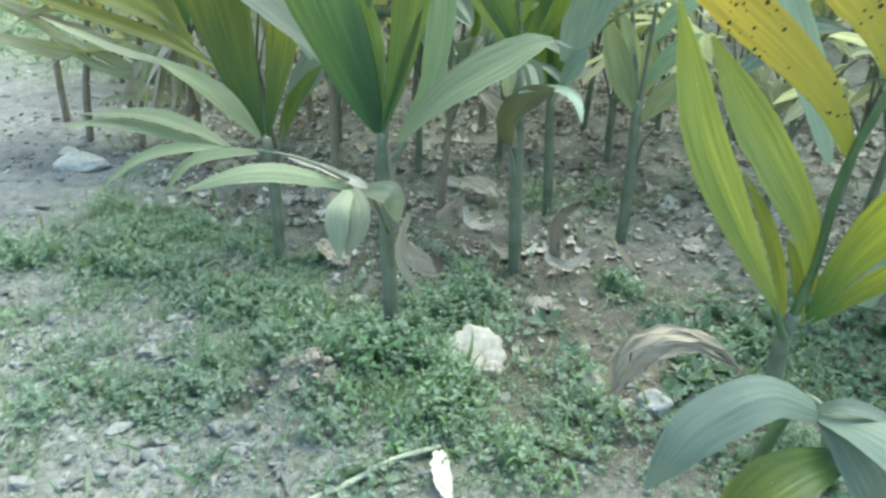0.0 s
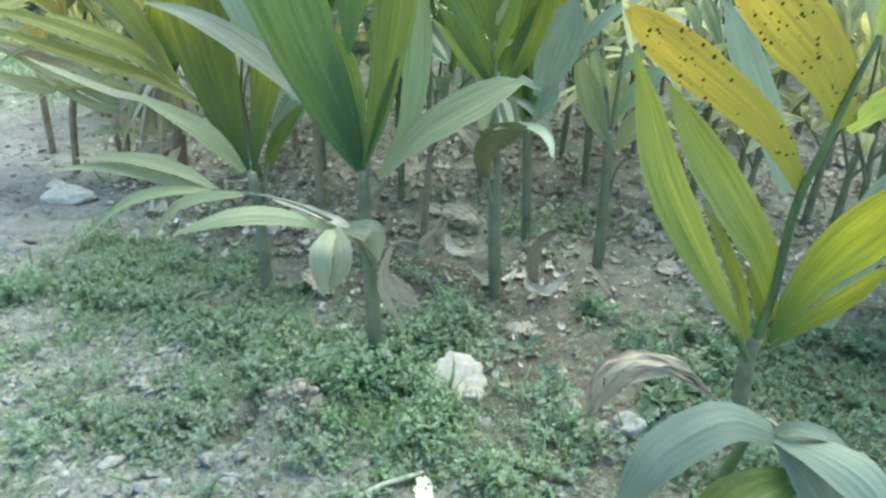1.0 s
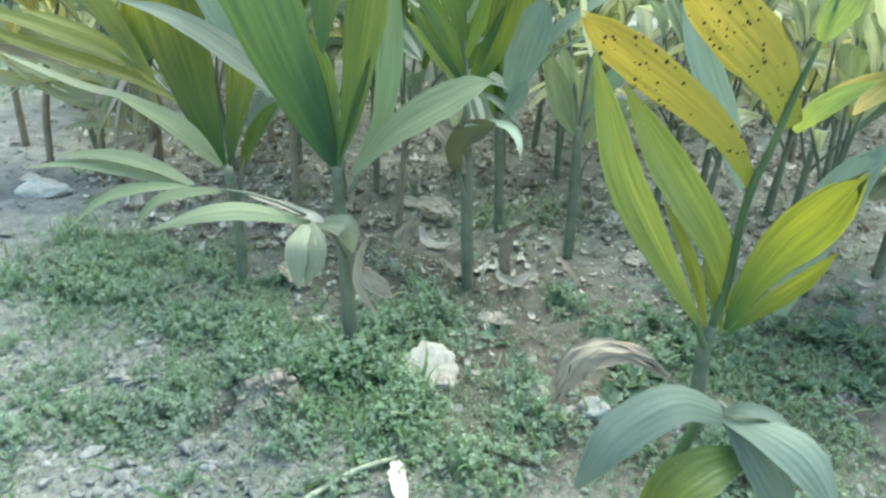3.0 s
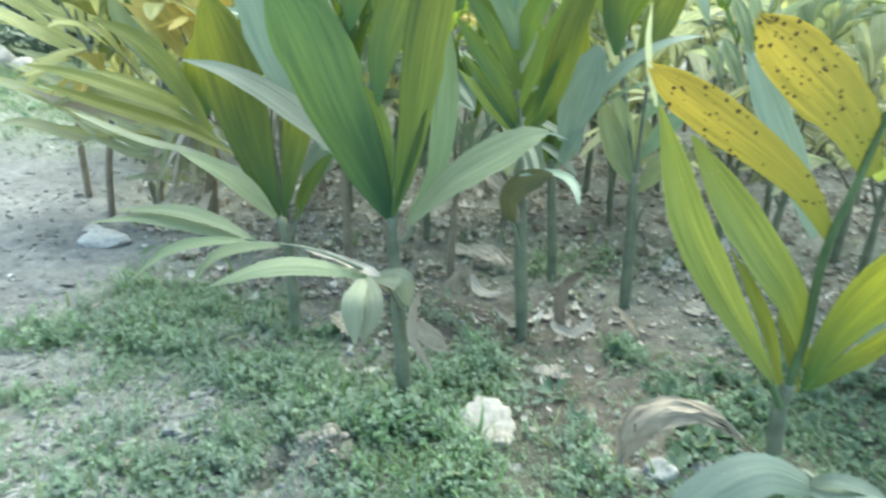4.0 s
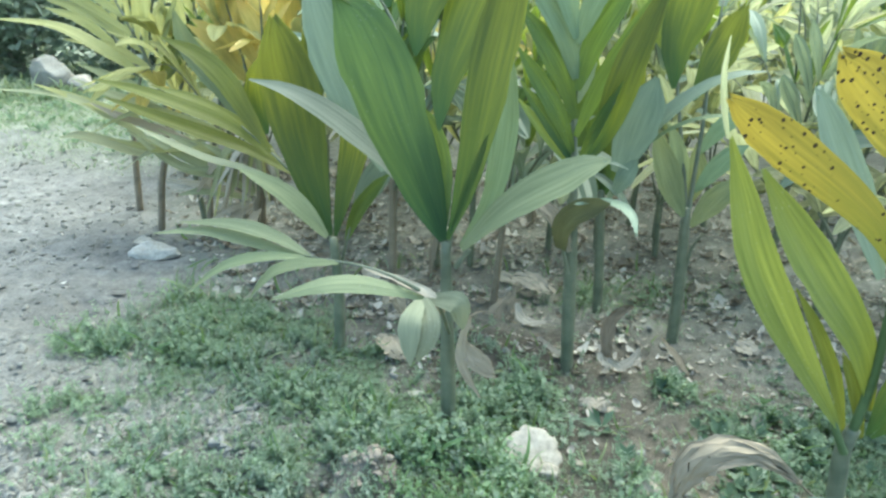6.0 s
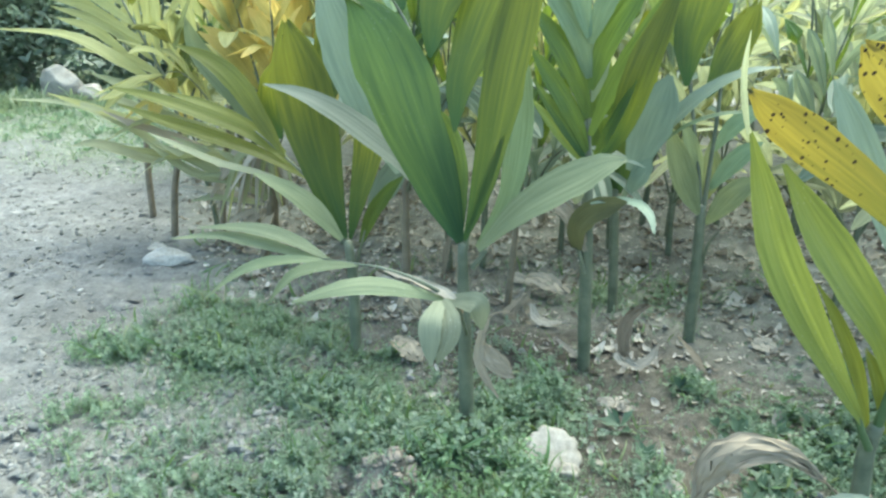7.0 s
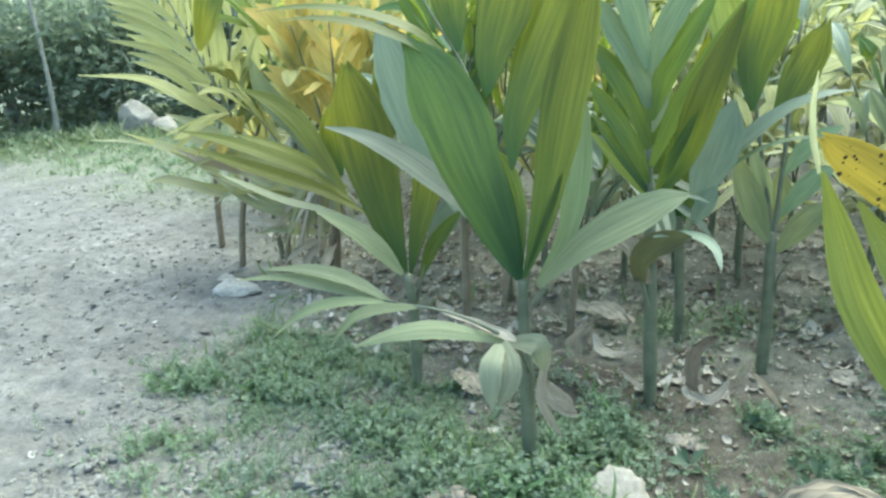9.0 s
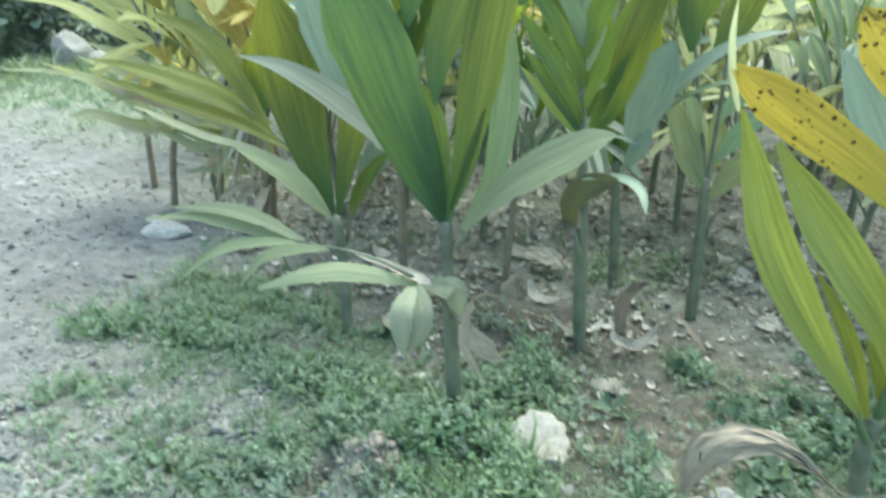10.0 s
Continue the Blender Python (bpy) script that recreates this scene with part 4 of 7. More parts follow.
blade(plant_e, "lime", 0.042, [(0.018, -0.05, 0.751), (0.039, -0.067, 0.792), (0.069, -0.083, 0.826), (0.114, -0.1, 0.86)], pleats=2, base=0.3)
blade(plant_e, "lime", 0.057, [(-0.007, -0.12, 0.923), (0.013, -0.12, 0.975), (0.042, -0.12, 1.016)], pleats=2)
blade(plant_e, "pale", 0.081, [(0.047, 0.22, 0.533), (-0.024, 0.22, 0.69), (-0.099, 0.22, 0.835), (-0.164, 0.22, 0.958)], pleats=2)
blade(plant_e, "pale", 0.111, [(0.201, 0.2, 0.204), (0.224, 0.2, 0.423), (0.271, 0.2, 0.565), (0.335, 0.2, 0.659)], base=0.3)
blade(plant_e, "chartreuse", 0.032, [(-0.011, 0.0, 0.269), (-0.041, 0.01, 0.376), (-0.076, 0.02, 0.45)], pleats=2, fold=0.2)
blade(plant_e, "straw", 0.012, [(-0.374, -0.12, 0.889), (-0.393, -0.147, 0.947), (-0.404, -0.173, 1.0), (-0.407, -0.2, 1.057)], pleats=1, jag=0.02, base=0.5, peak=0.3, name='leaflet')
stalk(plant_e, [(-0.007, 0.0, 0.114), (-0.049, -0.01, 0.1), (-0.08, -0.01, 0.121), (-0.108, -0.01, 0.147)], [0.0047, 0.0035, 0.0029, 0.0023], STEM_BROWN)
blade(plant_e, "withered", 0.078, [(-0.104, -0.01, 0.145), (-0.174, -0.03, 0.207), (-0.244, -0.04, 0.229), (-0.309, -0.05, 0.211), (-0.344, -0.05, 0.156), (-0.367, -0.05, 0.071)], face=(0, -0.8, 0.6), base=0.12, peak=0.62, jag=0.05, fold=-0.25, name='dead_leaf')

plant_j = seedling(0.745, 1.05, "small palm seedling with drooping grey-green leaves")
stalk(plant_j, [(-0.046, -0.035, -0.03), (-0.05, -0.05, 0.146), (-0.039, -0.05, 0.23), (-0.019, -0.05, 0.311)], [0.0126, 0.0126, 0.011, 0.0076], RACHIS, name="stem")
stalk(plant_j, [(-0.021, -0.05, 0.304), (-0.004, -0.06, 0.339), (0.016, -0.08, 0.333), (0.03, -0.1, 0.327)], [0.0064, 0.0056, 0.0044, 0.0032])
blade(plant_j, "slate", 0.077, [(0.011, -0.08, 0.326), (-0.089, -0.13, 0.39), (-0.173, -0.16, 0.357), (-0.218, -0.18, 0.305), (-0.251, -0.18, 0.226)], face=(-0.1, -0.6, 0.8), base=0.45, peak=0.4, jag=0.02, fold=-0.15, name="leaflet")
blade(plant_j, "slate", 0.080, [(0.005, -0.08, 0.33), (0.047, -0.14, 0.351), (0.096, -0.18, 0.341), (0.137, -0.2, 0.295), (0.18, -0.2, 0.202)], face=(0.2, -0.6, 0.8), base=0.35, peak=0.5, fold=-0.15, name="leaflet")
blade(plant_j, "slate", 0.075, [(0.01, -0.09, 0.329), (0.044, -0.13, 0.3), (0.082, -0.16, 0.247), (0.122, -0.17, 0.159)], face=(0.1, -0.7, 0.7), base=0.35, peak=0.5, name="leaflet")
blade(plant_j, "slate", 0.065, [(0.038, -0.05, 0.291), (0.068, -0.05, 0.236), (0.079, -0.05, 0.162)], face=(0, -0.8, 0.6), base=0.4, name="leaflet")
blade(plant_j, "slate", 0.026, [(0.002, -0.08, 0.335), (0.027, -0.1, 0.361), (0.07, -0.11, 0.358), (0.111, -0.11, 0.332)], face=(0, -0.45, 0.9), pleats=2, base=0.5, name="leaflet")
blade(plant_j, "olive", 0.089, [(0.034, -0.12, 0.277), (-0.035, -0.16, 0.277), (-0.094, -0.19, 0.244), (-0.14, -0.2, 0.143)], face=(-0.2, -0.6, 0.75), base=0.35, peak=0.5, name="leaflet")

plant_f = seedling(-1.25, 2.62, "yellow-green palm seedling with drooping brown lower fronds")
stalk(plant_f, [(0.044, 0.0, -0.03), (0.11, 0.0, 0.225), (0.143, 0.0, 0.386), (0.133, 0.0, 0.541)], [0.0198, 0.0178, 0.0158, 0.0119], STEM_BROWN, name="stem")
blade(plant_f, "beige", 0.032, [(0.125, -0.02, 0.508), (0.059, -0.04, 0.498), (-0.031, -0.06, 0.458), (-0.18, -0.06, 0.207)], face=(-0.48683200844512586, -0.9, 0.2), pleats=1, jag=0.05, fold=0.20248144925787598, name="leaflet")
blade(plant_f, "dry", 0.036, [(0.144, -0.02, 0.507), (0.081, -0.07, 0.506), (-0.006, -0.09, 0.443), (-0.158, -0.09, 0.245)], face=(0.13906814054416194, -0.9, 0.2), pleats=1, jag=0.05, fold=-0.20963014558588564, name="leaflet")
blade(plant_f, "straw", 0.032, [(0.125, -0.02, 0.508), (0.112, -0.1, 0.514), (0.043, -0.12, 0.47), (-0.074, -0.12, 0.204)], face=(0.25823024628681734, -0.9, 0.2), pleats=1, jag=0.05, fold=0.054659749758790566, name="leaflet")
blade(plant_f, "beige", 0.034, [(0.161, -0.02, 0.508), (0.076, -0.04, 0.498), (0.003, -0.06, 0.44), (-0.154, -0.06, 0.232)], face=(0.21412948361120254, -0.9, 0.2), pleats=1, jag=0.05, fold=0.2526592005503247, name="leaflet")
blade(plant_f, "fan", 0.037, [(0.126, -0.02, 0.508), (0.101, -0.07, 0.507), (0.037, -0.09, 0.464), (-0.063, -0.09, 0.156)], face=(-0.3640311397993311, -0.9, 0.2), pleats=1, jag=0.05, fold=-0.16980783526011758, name="leaflet")
blade(plant_f, "beige", 0.029, [(0.14, -0.02, 0.508), (0.136, -0.1, 0.514), (0.089, -0.12, 0.465), (-0.034, -0.12, 0.291)], face=(-0.14908951122981995, -0.9, 0.2), pleats=1, jag=0.05, fold=0.051044464443218085, name="leaflet")
blade(plant_f, "dry", 0.037, [(0.166, -0.02, 0.508), (0.101, -0.04, 0.499), (0.049, -0.06, 0.447), (-0.031, -0.06, 0.148)], face=(0.17127354216251822, -0.9, 0.2), pleats=1, jag=0.05, fold=-0.20214022681735816, name="leaflet")
blade(plant_f, "straw", 0.033, [(0.132, -0.02, 0.508), (0.129, -0.07, 0.506), (0.091, -0.09, 0.448), (0.023, -0.09, 0.231)], face=(0.3316079302733542, -0.9, 0.2), pleats=1, jag=0.05, fold=0.04411941141077086, name="leaflet")
blade(plant_f, "beige", 0.021, [(0.158, -0.02, 0.508), (0.136, -0.1, 0.514), (0.093, -0.12, 0.458), (-0.022, -0.12, 0.159)], face=(-0.08953817265409114, -0.9, 0.2), pleats=1, jag=0.05, fold=-0.20954077532831425, name="leaflet")
blade(plant_f, "fan", 0.032, [(0.124, -0.02, 0.508), (0.11, -0.04, 0.499), (0.07, -0.06, 0.442), (0.045, -0.06, 0.326)], face=(0.21844047744851625, -0.9, 0.2), pleats=1, jag=0.05, fold=-0.10142751238859549, name="leaflet")
blade(plant_f, "beige", 0.025, [(0.125, -0.02, 0.508), (0.145, -0.07, 0.507), (0.125, -0.09, 0.464), (0.075, -0.09, 0.151)], face=(0.09976280879660071, -0.9, 0.2), pleats=1, jag=0.05, fold=-0.28117334269480937, name="leaflet")
blade(plant_f, "dry", 0.020, [(0.161, -0.02, 0.508), (0.153, -0.1, 0.515), (0.122, -0.12, 0.466), (0.087, -0.12, 0.325)], face=(-0.18616948008390832, -0.9, 0.2), pleats=1, jag=0.05, fold=0.27519565584507305, name="leaflet")
blade(plant_f, "straw", 0.032, [(0.149, -0.02, 0.507), (0.139, -0.04, 0.5), (0.131, -0.06, 0.459), (0.065, -0.06, 0.234)], face=(0.0592610620153905, -0.9, 0.2), pleats=1, jag=0.05, fold=0.07207568126715719, name="leaflet")
blade(plant_f, "beige", 0.024, [(0.136, -0.02, 0.508), (0.163, -0.07, 0.507), (0.161, -0.09, 0.467), (0.104, -0.09, 0.206)], face=(0.4777973164486353, -0.9, 0.2), pleats=1, jag=0.05, fold=0.012676375968723619, name="leaflet")
blade(plant_f, "fan", 0.020, [(0.15, -0.02, 0.507), (0.174, -0.1, 0.515), (0.171, -0.12, 0.475), (0.108, -0.12, 0.246)], face=(0.1321805352961154, -0.9, 0.2), pleats=1, jag=0.05, fold=-0.2639516936233662, name="leaflet")
blade(plant_f, "beige", 0.033, [(0.155, -0.02, 0.508), (0.15, -0.04, 0.5), (0.152, -0.06, 0.449), (0.137, -0.06, 0.269)], face=(-0.4778175310091901, -0.9, 0.2), pleats=1, jag=0.05, fold=-0.2636539178125216, name="leaflet")
blade(plant_f, "dry", 0.031, [(0.137, -0.02, 0.508), (0.172, -0.07, 0.508), (0.182, -0.09, 0.473), (0.208, -0.09, 0.264)], face=(-0.1360449106600431, -0.9, 0.2), pleats=1, jag=0.05, fold=-0.11239760328185353, name="leaflet")
blade(plant_f, "straw", 0.034, [(0.123, -0.02, 0.508), (0.188, -0.1, 0.515), (0.195, -0.12, 0.481), (0.217, -0.12, 0.287)], face=(0.06925800207058219, -0.9, 0.2), pleats=1, jag=0.05, fold=0.14110390900710573, name="leaflet")
blade(plant_f, "beige", 0.023, [(0.142, -0.02, 0.507), (0.159, -0.04, 0.5), (0.171, -0.06, 0.447), (0.179, -0.06, 0.295)], face=(0.19806640667484987, -0.9, 0.2), pleats=1, jag=0.05, fold=-0.2388949844208771, name="leaflet")
blade(plant_f, "fan", 0.036, [(0.129, -0.02, 0.508), (0.183, -0.07, 0.508), (0.197, -0.09, 0.453), (0.219, -0.09, 0.266)], face=(-0.16328976495511927, -0.9, 0.2), pleats=1, jag=0.05, fold=0.09013942577549694, name="leaflet")
blade(plant_f, "beige", 0.029, [(0.131, -0.02, 0.508), (0.214, -0.1, 0.515), (0.25, -0.12, 0.484), (0.268, -0.12, 0.337)], face=(0.3067772376254574, -0.9, 0.2), pleats=1, jag=0.05, fold=0.20308582741693532, name="leaflet")
blade(plant_f, "dry", 0.035, [(0.138, -0.02, 0.508), (0.173, -0.04, 0.5), (0.198, -0.06, 0.447), (0.233, -0.06, 0.218)], face=(-0.3703108622038932, -0.9, 0.2), pleats=1, jag=0.05, fold=-0.12483426547766799, name="leaflet")
blade(plant_f, "straw", 0.027, [(0.141, -0.02, 0.507), (0.207, -0.07, 0.508), (0.252, -0.09, 0.471), (0.272, -0.09, 0.274)], face=(0.4206123829876306, -0.9, 0.2), pleats=1, jag=0.05, fold=-0.20640128463698448, name="leaflet")
blade(plant_f, "beige", 0.027, [(0.164, -0.02, 0.508), (0.211, -0.1, 0.515), (0.241, -0.12, 0.461), (0.345, -0.12, 0.18)], face=(0.42737721441133847, -0.9, 0.2), pleats=1, jag=0.05, fold=-0.16674555823660725, name="leaflet")
blade(plant_f, "moss", 0.097, [(0.13, 0.0, 0.515), (0.016, 0.0, 0.717), (-0.128, 0.0, 0.891), (-0.186, 0.0, 1.061)])
blade(plant_f, "fan", 0.062, [(0.118, 0.0, 0.464), (-0.12, 0.0, 0.565), (-0.411, 0.0, 0.615), (-0.687, 0.0, 0.505)], face=(0, -0.45, 0.9), pleats=2, jag=0.01)
blade(plant_f, "fan", 0.060, [(0.116, -0.05, 0.425), (-0.084, -0.08, 0.493), (-0.277, -0.1, 0.481), (-0.497, -0.12, 0.521)], face=(0, -0.45, 0.9), pleats=2, jag=0.01)
blade(plant_f, "straw", 0.055, [(0.113, -0.05, 0.399), (-0.042, -0.08, 0.377), (-0.199, -0.1, 0.418), (-0.398, -0.12, 0.562)], face=(0, -0.45, 0.9), pleats=2, jag=0.01)
blade(plant_f, "olive", 0.158, [(-0.173, 0.2, 0.998), (-0.317, 0.2, 0.847), (-0.435, 0.2, 0.715)], pleats=2)
blade(plant_f, "olive", 0.115, [(0.066, -0.45, 1.395), (0.003, -0.45, 1.271), (-0.043, -0.45, 1.179), (-0.093, -0.45, 1.073)], face=(0, -1, 0.1), pleats=2)
blade(plant_f, "straw", 0.047, [(0.092, 0.0, 0.287), (-0.027, -0.04, 0.364), (-0.166, -0.08, 0.45), (-0.345, -0.12, 0.55)], pleats=1, jag=0.02, base=0.3, peak=0.45, name='leaflet', face=(0, -0.7, 0.7))
blade(plant_f, "straw", 0.044, [(0.112, 0.0, 0.315), (0.007, -0.04, 0.408), (-0.103, -0.08, 0.488), (-0.253, -0.12, 0.572)], pleats=1, jag=0.02, base=0.3, peak=0.45, name='leaflet', face=(0, -0.7, 0.7))
blade(plant_f, "beige", 0.039, [(0.071, 0.0, 0.259), (-0.035, -0.04, 0.305), (-0.126, -0.08, 0.33), (-0.245, -0.12, 0.353)], pleats=1, jag=0.02, base=0.3, peak=0.45, name='leaflet', face=(0, -0.7, 0.7))
blade(plant_f, "straw", 0.043, [(0.118, 0.0, 0.27), (0.076, -0.04, 0.368), (0.024, -0.08, 0.455), (-0.051, -0.12, 0.524)], pleats=1, jag=0.02, base=0.3, peak=0.45, name='leaflet', face=(0, -0.7, 0.7))
blade(plant_f, "straw", 0.042, [(0.082, 0.0, 0.249), (-0.004, -0.04, 0.28), (-0.101, -0.08, 0.299), (-0.202, -0.12, 0.285)], pleats=1, jag=0.02, base=0.3, peak=0.45, name='leaflet', face=(0, -0.7, 0.7))
blade(plant_f, "dull", 0.040, [(0.128, 0.0, 0.257), (0.12, -0.04, 0.361), (0.091, -0.08, 0.462), (0.041, -0.12, 0.546)], pleats=1, jag=0.02, base=0.3, peak=0.45, name='leaflet', face=(0, -0.7, 0.7))
blade(plant_f, "straw", 0.038, [(0.095, 0.0, 0.269), (0.028, -0.04, 0.345), (-0.058, -0.08, 0.396), (-0.15, -0.12, 0.399)], pleats=1, jag=0.02, base=0.3, peak=0.45, name='leaflet', face=(0, -0.7, 0.7))
blade(plant_f, "fan", 0.038, [(0.12, 0.0, 0.283), (0.047, -0.04, 0.385), (-0.035, -0.08, 0.459), (-0.136, -0.12, 0.487)], pleats=1, jag=0.02, base=0.3, peak=0.45, name='leaflet', face=(0, -0.7, 0.7))
blade(plant_f, "dry", 0.050, [(0.102, 0.0, 0.228), (0.057, -0.04, 0.206), (0.021, -0.08, 0.169), (-0.001, -0.12, 0.101)], pleats=1, jag=0.02, base=0.3, peak=0.45, name='leaflet', face=(0, -0.7, 0.7))
blade(plant_f, "dry", 0.050, [(0.121, 0.0, 0.215), (0.108, -0.04, 0.182), (0.104, -0.08, 0.147), (0.096, -0.12, 0.093)], pleats=1, jag=0.02, base=0.3, peak=0.45, name='leaflet', face=(0, -0.7, 0.7))
blade(plant_f, "beige", 0.042, [(0.085, 0.0, 0.227), (0.027, -0.04, 0.224), (-0.026, -0.08, 0.205), (-0.074, -0.12, 0.156)], pleats=1, jag=0.02, base=0.3, peak=0.45, name='leaflet', face=(0, -0.7, 0.7))

plant_o = seedling(-1.2, 2.72, "sickly orange-yellow palm seedling with browned leaflets")
stalk(plant_o, [(0.001, 0.0, -0.03), (0.033, 0.0, 0.232), (0.047, 0.0, 0.357), (0.045, 0.0, 0.518)], [0.0185, 0.0164, 0.0144, 0.0103], STEM_BROWN, name="stem")
stalk(plant_o, [(0.034, 0.0, 0.492), (0.027, 0.0, 0.725), (-0.015, -0.0, 0.949), (-0.07, 0.0, 1.166)], [0.0086, 0.0067, 0.0048, 0.0029])
blade(plant_o, "yellow", 0.075, [(0.027, 0.0, 0.703), (0.108, 0.012, 0.871), (0.177, 0.023, 0.981)], face=(0, -0.75, 0.65), pleats=1, jag=0.01, peak=0.4, base=0.3, name="leaflet")
blade(plant_o, "yellow", 0.063, [(0.023, -0.0, 0.743), (-0.08, -0.038, 0.897), (-0.192, -0.076, 0.989)], face=(0, -0.75, 0.65), pleats=1, jag=0.01, peak=0.4, base=0.3, name="leaflet")
blade(plant_o, "yellow", 0.054, [(0.017, 0.0, 0.78), (0.081, 0.019, 0.957), (0.137, 0.037, 1.072)], face=(0, -0.75, 0.65), pleats=1, jag=0.01, peak=0.4, base=0.3, name="leaflet")
blade(plant_o, "yellow", 0.066, [(0.007, 0.0, 0.821), (-0.095, -0.005, 0.94), (-0.207, -0.009, 1.008)], face=(0, -0.75, 0.65), pleats=1, jag=0.01, peak=0.4, base=0.3, name="leaflet")
blade(plant_o, "yellow", 0.073, [(0.001, 0.0, 0.861), (0.038, -0.022, 1.018), (0.067, -0.044, 1.121)], face=(0, -0.75, 0.65), pleats=1, jag=0.01, peak=0.4, base=0.3, name="leaflet")
blade(plant_o, "yellow", 0.055, [(-0.004, 0.0, 0.901), (-0.1, 0.012, 1.017), (-0.199, 0.024, 1.091)], face=(0, -0.75, 0.65), pleats=1, jag=0.01, peak=0.4, base=0.3, name="leaflet")
blade(plant_o, "yellow", 0.071, [(-0.014, 0.0, 0.937), (0.049, -0.04, 1.075), (0.102, -0.08, 1.166)], face=(0, -0.75, 0.65), pleats=1, jag=0.01, peak=0.4, base=0.3, name="leaflet")
blade(plant_o, "yellow", 0.073, [(-0.023, 0.0, 0.976), (-0.138, 0.024, 1.076), (-0.263, 0.048, 1.132)], face=(0, -0.75, 0.65), pleats=1, jag=0.01, peak=0.4, base=0.3, name="leaflet")
blade(plant_o, "yellow", 0.066, [(-0.032, 0.0, 1.015), (-0.003, -0.005, 1.195), (0.016, -0.01, 1.316)], face=(0, -0.75, 0.65), pleats=1, jag=0.01, peak=0.4, base=0.3, name="leaflet")
blade(plant_o, "yellow", 0.075, [(-0.04, -0.0, 1.054), (-0.169, 0.005, 1.181), (-0.303, 0.01, 1.255)], face=(0, -0.75, 0.65), pleats=1, jag=0.01, peak=0.4, base=0.3, name="leaflet")
blade(plant_o, "yellow", 0.053, [(-0.05, 0.0, 1.09), (-0.007, -0.017, 1.218), (0.032, -0.033, 1.302)], face=(0, -0.75, 0.65), pleats=1, jag=0.01, peak=0.4, base=0.3, name="leaflet")
blade(plant_o, "yellow", 0.065, [(-0.062, 0.0, 1.128), (-0.129, -0.02, 1.212), (-0.199, -0.041, 1.26)], face=(0, -0.75, 0.65), pleats=1, jag=0.01, peak=0.4, base=0.3, name="leaflet")
blade(plant_o, "yellow", 0.056, [(-0.07, 0.0, 1.166), (-0.056, -0.018, 1.305), (-0.047, -0.036, 1.396)], face=(0, -0.75, 0.65), pleats=1, jag=0.01, peak=0.4, base=0.3, name="leaflet")
stalk(plant_o, [(0.042, -0.0, 0.491), (0.129, 0.05, 0.716), (0.19, 0.05, 0.913), (0.267, 0.1, 1.099)], [0.0087, 0.0068, 0.0048, 0.0029])
blade(plant_o, "yellow", 0.063, [(0.12, 0.045, 0.694), (0.264, 0.026, 0.786), (0.394, 0.006, 0.829)], face=(0, -0.75, 0.65), pleats=1, jag=0.01, peak=0.4, base=0.3, name="leaflet")
blade(plant_o, "yellow", 0.053, [(0.133, 0.05, 0.734), (0.107, 0.073, 0.859), (0.079, 0.097, 0.947)], face=(0, -0.75, 0.65), pleats=1, jag=0.01, peak=0.4, base=0.3, name="leaflet")
blade(plant_o, "yellow", 0.069, [(0.146, 0.05, 0.774), (0.305, 0.011, 0.904), (0.451, -0.028, 0.977)], face=(0, -0.75, 0.65), pleats=1, jag=0.01, peak=0.4, base=0.3, name="leaflet")
blade(plant_o, "yellow", 0.051, [(0.158, 0.05, 0.811), (0.147, 0.011, 0.979), (0.133, -0.029, 1.089)], face=(0, -0.75, 0.65), pleats=1, jag=0.01, peak=0.4, base=0.3, name="leaflet")
blade(plant_o, "yellow", 0.068, [(0.17, 0.05, 0.848), (0.308, 0.023, 0.999), (0.431, -0.004, 1.09)], face=(0, -0.75, 0.65), pleats=1, jag=0.01, peak=0.4, base=0.3, name="leaflet")
blade(plant_o, "yellow", 0.059, [(0.182, 0.05, 0.884), (0.187, 0.032, 1.065), (0.187, 0.015, 1.186)], face=(0, -0.75, 0.65), pleats=1, jag=0.01, peak=0.4, base=0.3, name="leaflet")
blade(plant_o, "yellow", 0.067, [(0.193, 0.052, 0.924), (0.341, 0.019, 1.031), (0.478, -0.014, 1.084)], face=(0, -0.75, 0.65), pleats=1, jag=0.01, peak=0.4, base=0.3, name="leaflet")
blade(plant_o, "yellow", 0.072, [(0.208, 0.062, 0.958), (0.249, 0.024, 1.12), (0.283, -0.013, 1.227)], face=(0, -0.75, 0.65), pleats=1, jag=0.01, peak=0.4, base=0.3, name="leaflet")
blade(plant_o, "yellow", 0.072, [(0.224, 0.071, 0.993), (0.317, 0.071, 1.087), (0.407, 0.071, 1.142)], face=(0, -0.75, 0.65), pleats=1, jag=0.01, peak=0.4, base=0.3, name="leaflet")
blade(plant_o, "yellow", 0.057, [(0.239, 0.081, 1.027), (0.247, 0.076, 1.181), (0.251, 0.072, 1.285)], face=(0, -0.75, 0.65), pleats=1, jag=0.01, peak=0.4, base=0.3, name="leaflet")
blade(plant_o, "yellow", 0.052, [(0.252, 0.09, 1.064), (0.349, 0.056, 1.141), (0.439, 0.021, 1.186)], face=(0, -0.75, 0.65), pleats=1, jag=0.01, peak=0.4, base=0.3, name="leaflet")
blade(plant_o, "yellow", 0.050, [(0.267, 0.1, 1.099), (0.303, 0.07, 1.241), (0.33, 0.041, 1.333)], face=(0, -0.75, 0.65), pleats=1, jag=0.01, peak=0.4, base=0.3, name="leaflet")
stalk(plant_o, [(0.041, 0.0, 0.479), (0.132, -0.08, 0.761), (0.158, -0.1, 0.998), (0.172, -0.12, 1.177)], [0.0081, 0.0063, 0.0045, 0.0027])
